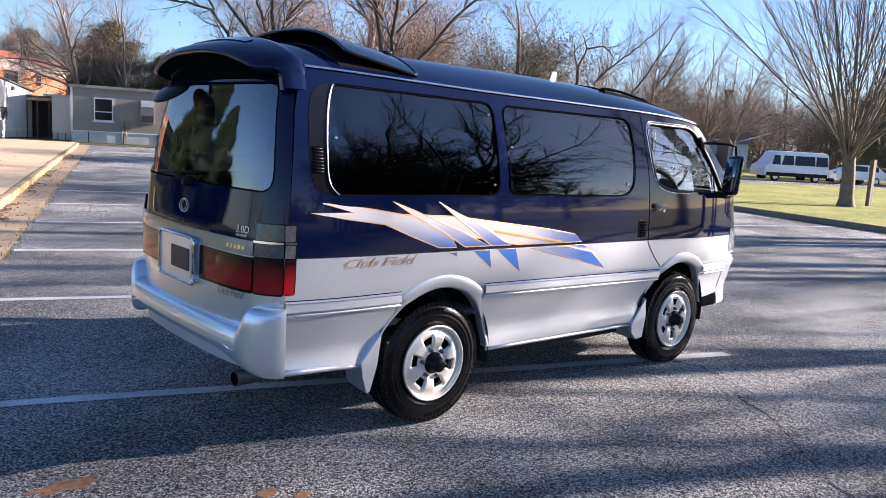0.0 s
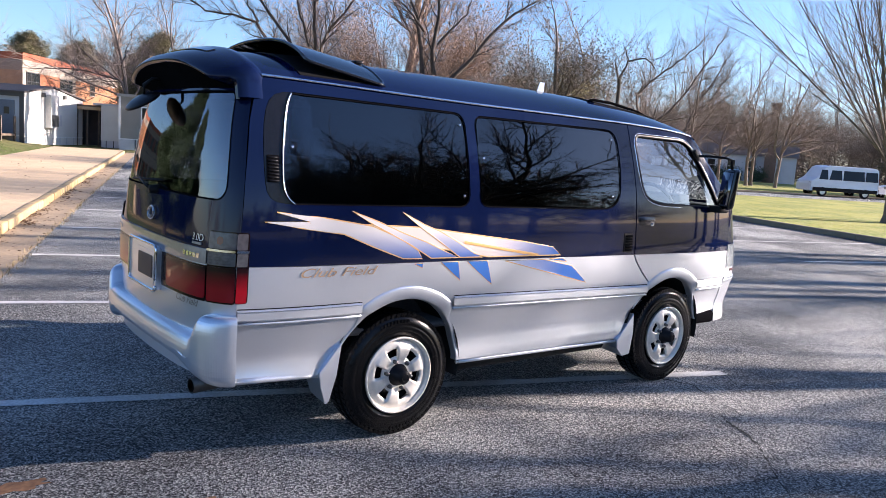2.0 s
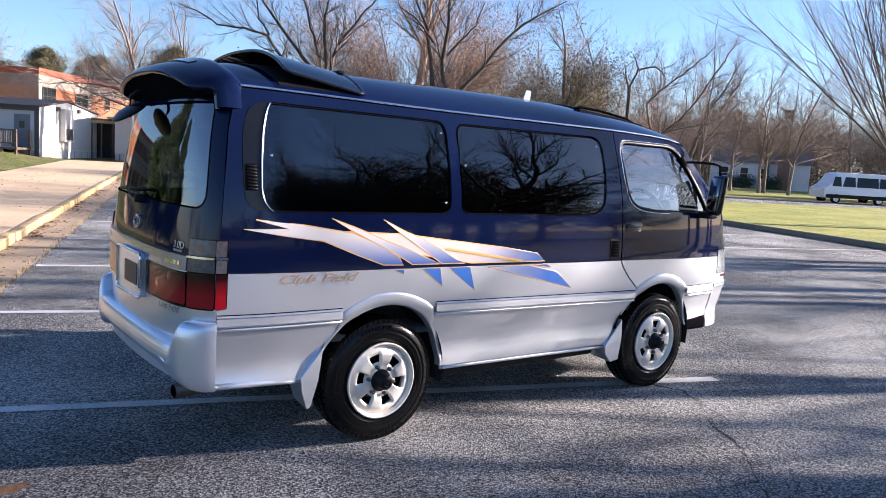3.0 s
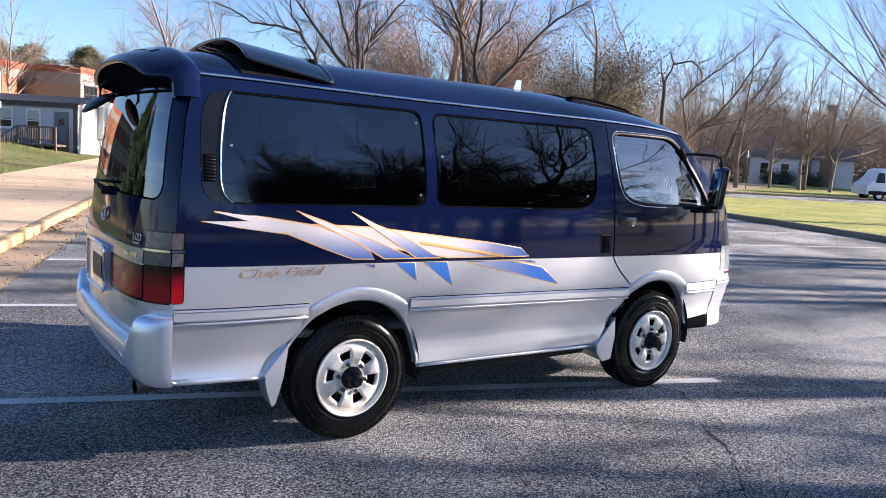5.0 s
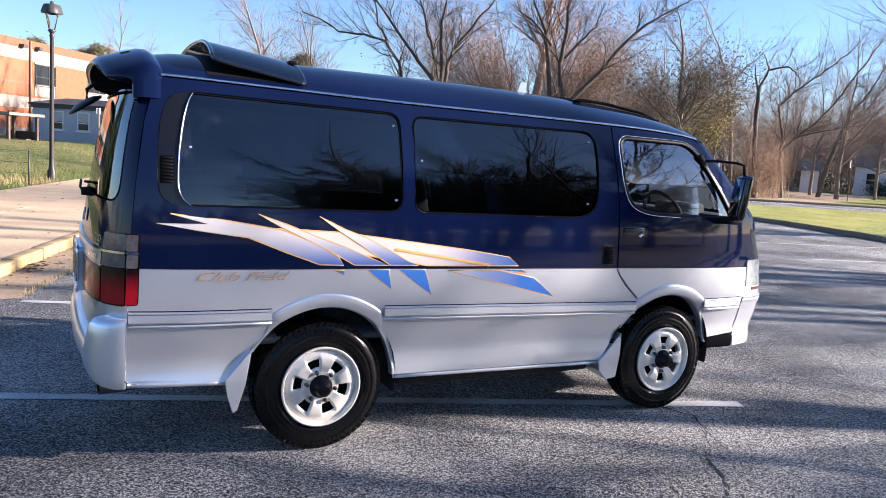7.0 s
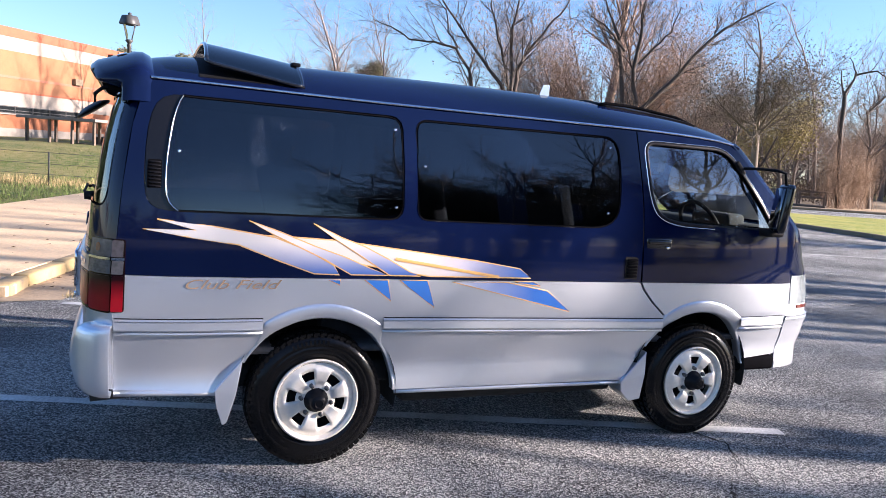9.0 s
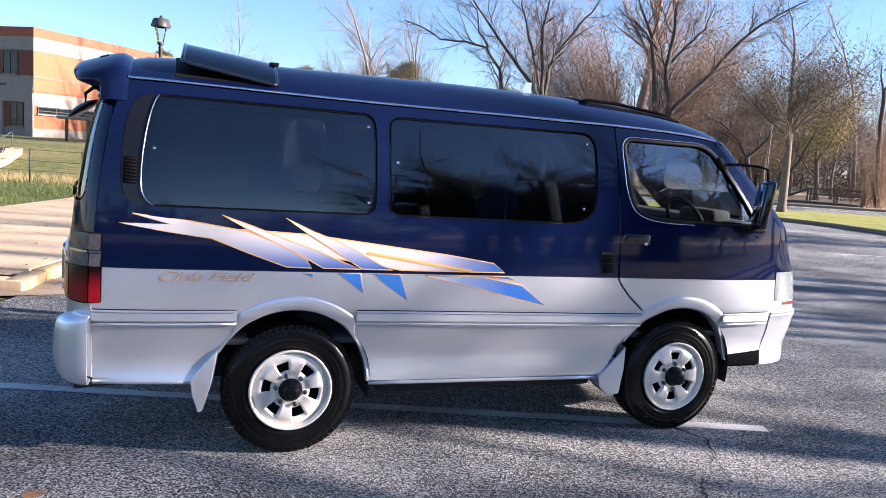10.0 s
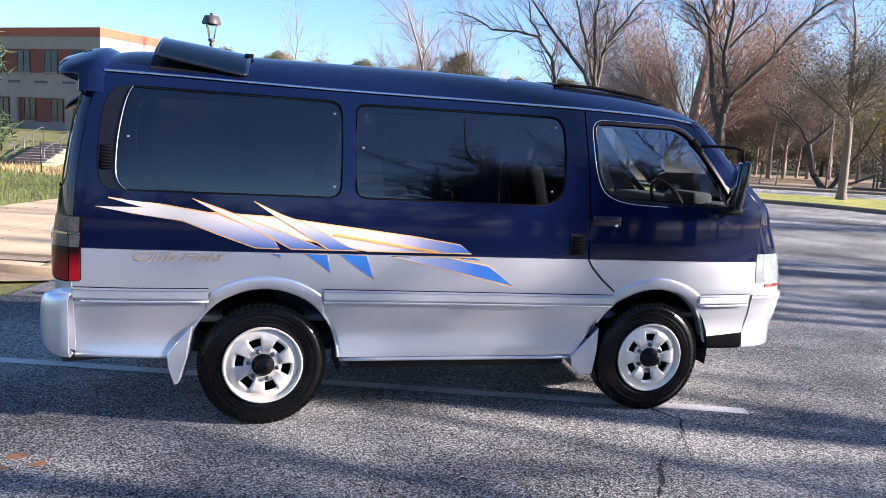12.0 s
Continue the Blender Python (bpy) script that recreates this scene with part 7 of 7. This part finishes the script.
sign("pale back of a sign on a thin steel pole", 0.97, 33.5, 2.45, 0.2, 0.25)
sign("white sign on a steel pole beyond the road", 50.8, 32.0, 3.0)
pl = thing("utility_pole", "thin leaning grey pole beyond the road", "pole", pose(32.2, 32.0, 0))
part("shaft", tube([(0, 0, 0), (0.2, 0.2, 4.6)], 0.045, 8), WOOD, pl)
for x, y, a in ((30.1, 35.1, 8), (30.2, 33.7, 4)):
    mk = thing("marker_post", "thin pale post leaning beside the road", "post", pose(x, y, -0.03, 0, a, -40), "posts beside the road")
    part("shaft", tube([(0, 0, 0), (0, 0, 0.78)], 0.035, 8), GREYK, mk)
fb = thing("footbridge", "weathered wooden footbridge with open handrails", "footbridge", pose(35.4, 33.5, 0.0, 0, 0, -52))
part("deck", cub(0.0, 4.2, -0.1, 1.5, 0.02, 0.14), WOOD, fb, "", False)
for y in (0.0, 1.4):
    for x in (1.1, 2.6, 4.1):
        part("post", cub(x - 0.05, x + 0.05, y - 0.05, y + 0.05, 0.1, 0.95), WOOD, fb, "", False)
    for z in (0.55, 0.90):
        part("rail", cub(1.05, 4.15, y - 0.03, y + 0.03, z, z + 0.08), WOOD, fb, "", False)
    part("sloping_rail", tube([(-0.4, y, 0.25), (1.1, y, 0.93)], 0.05, 6), WOOD, fb)
wp = thing("wooden_post", "short wooden post on the lawn", "post", pose(27.2, 7.0, 0.05))
part("shaft", cub(-0.12, 0.12, -0.06, 0.06, 0, 1.7), WOOD, wp, "", False)


# houses beyond the road
def house(label, x, y, z, turn, w, d, h, wall, chimney):
    t = thing("house", label, "house", pose(x, y, z, 0, 0, turn), "houses")
    part("wall", cub(0, w, 0, d, -0.8, h), wall, t, "", False)
    part("gable", raw([(w - 0.1, 0, h), (w - 0.1, d, h), (w - 0.1, d / 2, h + d * 0.36), (w, 0, h), (w, d, h), (w, d / 2, h + d * 0.36)], [(0, 2, 1), (3, 4, 5), (0, 3, 5, 2), (1, 2, 5, 4)]), wall, t, "", False)
    part("roof", raw([(-0.3, -0.3, h - 0.1), (w + 0.2, -0.3, h - 0.1), (w + 0.2, d + 0.3, h - 0.1), (-0.3, d + 0.3, h - 0.1), (-0.3, d / 2, h + d * 0.38), (w + 0.2, d / 2, h + d * 0.38), (-0.3, d / 2, h + d * 0.38 - 0.15), (w + 0.2, d / 2, h + d * 0.38 - 0.15)], [(0, 1, 5, 4), (2, 3, 4, 5), (0, 6, 7, 1), (2, 7, 6, 3), (1, 7, 5), (2, 5, 7), (0, 4, 6), (3, 6, 4)]), mat("grey_shingle", (0.17, 0.145, 0.13), 0.9, 0, 0.2, 3), t, "", False)
    for i in range(int(w / 2.9)):
        window(t, 1.6 + 2.2 * i, -0.02, 1.2, 0.95, 1.3, 1, 0, WHITEF)
    if chimney:
        part("chimney", join(cub(chimney - 0.62, chimney + 0.62, -0.7, -0.05, -0.8, 2.9), cub(chimney - 0.42, chimney + 0.42, -0.65, -0.05, 2.9, 8.2), cub(chimney - 0.48, chimney + 0.48, -0.70, 0.0, 8.2, 8.5)), mat("chimney_brick", (0.20, 0.125, 0.09), 0.9, 0, 0.2, 3, fine=14), t, "tall brown brick chimney", False)
    return t


PALES = mat("pale_house_siding", (0.66, 0.66, 0.66), 0.75, 0, 0.06, 1.0, 0.2, 20)
house("low white house with a tall brick chimney", 78.55, 50.96, 0.6, -60.4, 10.8, 7, 2.5, PALES, 8.0)
house("small white house among the trees", 66.0, 48.0, 0.0, -52, 1.6, 3, 2.3, PALES, 0)
for i, (a_, b_) in enumerate(((0.8, 0.5), (2.6, 0.6), (5.4, 0.55))):
    p = pose(78.55, 50.96, 0, 0, 0, -60.4) @ Vector((a_ + 1.5, -1.2, 0))
    sb = new("shrub", leaves("shrub", [Vector((p.x + 0.5 * math.cos(q), p.y + 0.5 * math.sin(q), 0.7 + 0.35 * math.sin(3 * q))) for q in range(12)], 30 + i, 1500, 0.35, 0.09, NEEDLE))
    tagged(sb, "dark evergreen shrub before the white house", "shrub", "shrubs by the house")


# parked vehicles
def vehicle(name, label, x, y, turn, prof, width, paint, glassz, wheels, r):
    """A car from its side profile: body, glass band, wheels, lamps and bumpers."""
    t = thing(name, label, "car" if name != "passenger_van" else "van", pose(x, y, 0.0, 0, 0, turn), "parked vehicles")
    n = len(prof)
    rows = []
    for q, k in ((-1, 0.93), (-0.93, 1.0), (0.93, 1.0), (1, 0.93)):
        cx = sum(p[0] for p in prof) / n
        rows.append([(cx + (px - cx) * (0.99 if k < 1 else 1), q * width / 2 * (1 - 0.13 * max(0, (pz - glassz[0]) / 1.0)), pz if k == 1 else pz * 0.99) for px, pz in prof])
    verts = [p for r_ in rows for p in r_]
    faces = [(i * n + j, (i + 1) * n + j, (i + 1) * n + (j + 1) % n, i * n + (j + 1) % n) for i in range(3) for j in range(n)]
    faces += [tuple(range(n)), tuple(range(4 * n - 1, 3 * n - 1, -1))]
    bm = raw(verts, faces)
    bmesh.ops.recalc_face_normals(bm, faces=bm.faces)
    part("body", bm, paint, t, "", False)
    x0, x1 = prof[0][0], max(p[0] for p in prof)
    for s in (-1, 1):
        for a, b in glassz[2]:
            w0 = width / 2 * (1 - 0.13 * 0.05) + 0.004
            w1 = width / 2 * (1 - 0.13 * (glassz[1] - glassz[0])) + 0.004
            bm = raw([(a, s * w0, glassz[0]), (b, s * w0, glassz[0]), (b - (0.18 if b > x1 - 1.6 else 0.03), s * w1, glassz[1]), (a + 0.05, s * w1, glassz[1])], [(0, 1, 2, 3)])
            bm = thick(bm, 0.01 * s)
            bmesh.ops.recalc_face_normals(bm, faces=bm.faces)
            part("side_window", bm, PANE, t, "", False)
        for wx in wheels:
            wh = part("wheel", lathe([(r * 0.62, -0.02), (r * 0.95, 0.0), (r, 0.05), (r, 0.18), (0.1, 0.2)], 24), TYRE, t)
            wh.location = (wx, s * width / 2 * 1.0 if s < 0 else s * (width / 2), r)
            if s > 0:
                wh.rotation_euler = (0, 0, math.pi)
            part("rim", lathe([(0.001, 0.0), (r * 0.3, -0.01), (r * 0.62, 0.0)], 18), RIM, wh)
        part("tail_lamp", cub(x0 - 0.02, x0 + 0.05, s * width * 0.42 - 0.08, s * width * 0.42 + 0.08, 0.85, 1.35), REDLENS, t, "", False)
        part("headlamp", cub(x1 - 0.25, x1 - 0.02, s * width * 0.40 - 0.1, s * width * 0.40 + 0.1, 0.75, 0.95), CLEARLENS, t, "", False)
    if name == "passenger_van":
        for q in (-1, 1):
            part("black_sill", cub(x0 + 0.1, x1 - 0.15, q * width / 2 - 0.02, q * width / 2 + 0.02, 0.36, 0.62), TRIM, t, "", False)
    part("rear_window", cub(x0 - 0.01 + 0.02, x0 + 0.06, -width * 0.36, width * 0.36, glassz[0], glassz[1] - 0.05), PANE, t, "", False)
    part("bumper", cub(x0 - 0.08, x0 + 0.1, -width * 0.45, width * 0.45, 0.42, 0.68, 0.03), TRIM, t)
    return t


WPAINT = mat("white_car_paint", (0.70, 0.71, 0.73), 0.3, 0, 0.04, coat=0.8)
DPAINT = mat("dark_car_paint", (0.03, 0.032, 0.04), 0.3, 0.2, 0.05, coat=0.8)
VANP = [(0.0, 0.42), (0.02, 1.2), (0.06, 2.22), (0.20, 2.36), (0.6, 2.42), (4.3, 2.42), (4.68, 2.30), (5.22, 1.50), (5.42, 1.38), (5.74, 1.18), (5.82, 0.95), (5.82, 0.42)]
CARP = [(0.0, 0.38), (0.03, 0.98), (0.30, 1.10), (0.75, 1.45), (2.1, 1.48), (3.0, 1.05), (4.1, 0.88), (4.25, 0.38)]
vehicle("passenger_van", "white passenger van with dark windows parked on the road", 54.8, 20.6, 146, [(a * 0.84, b * 0.88) for a, b in VANP], 2.0, WPAINT, (1.17, 1.83, [(0.12, 1.02), (1.08, 2.62), (2.70, 3.62), (3.70, 4.35)]), (0.95, 4.0), 0.33)
vehicle("white_car", "small white hatchback parked behind the van", 60.0, 18.6, 150, CARP, 1.75, WPAINT, (1.0, 1.38, [(0.65, 1.5), (1.6, 2.8)]), (0.8, 3.4), 0.31)
vehicle("dark_car", "dark car parked in the shade", 64.0, 15.5, 150, CARP, 1.8, DPAINT, (1.0, 1.38, [(0.65, 1.5), (1.6, 2.8)]), (0.8, 3.4), 0.31)
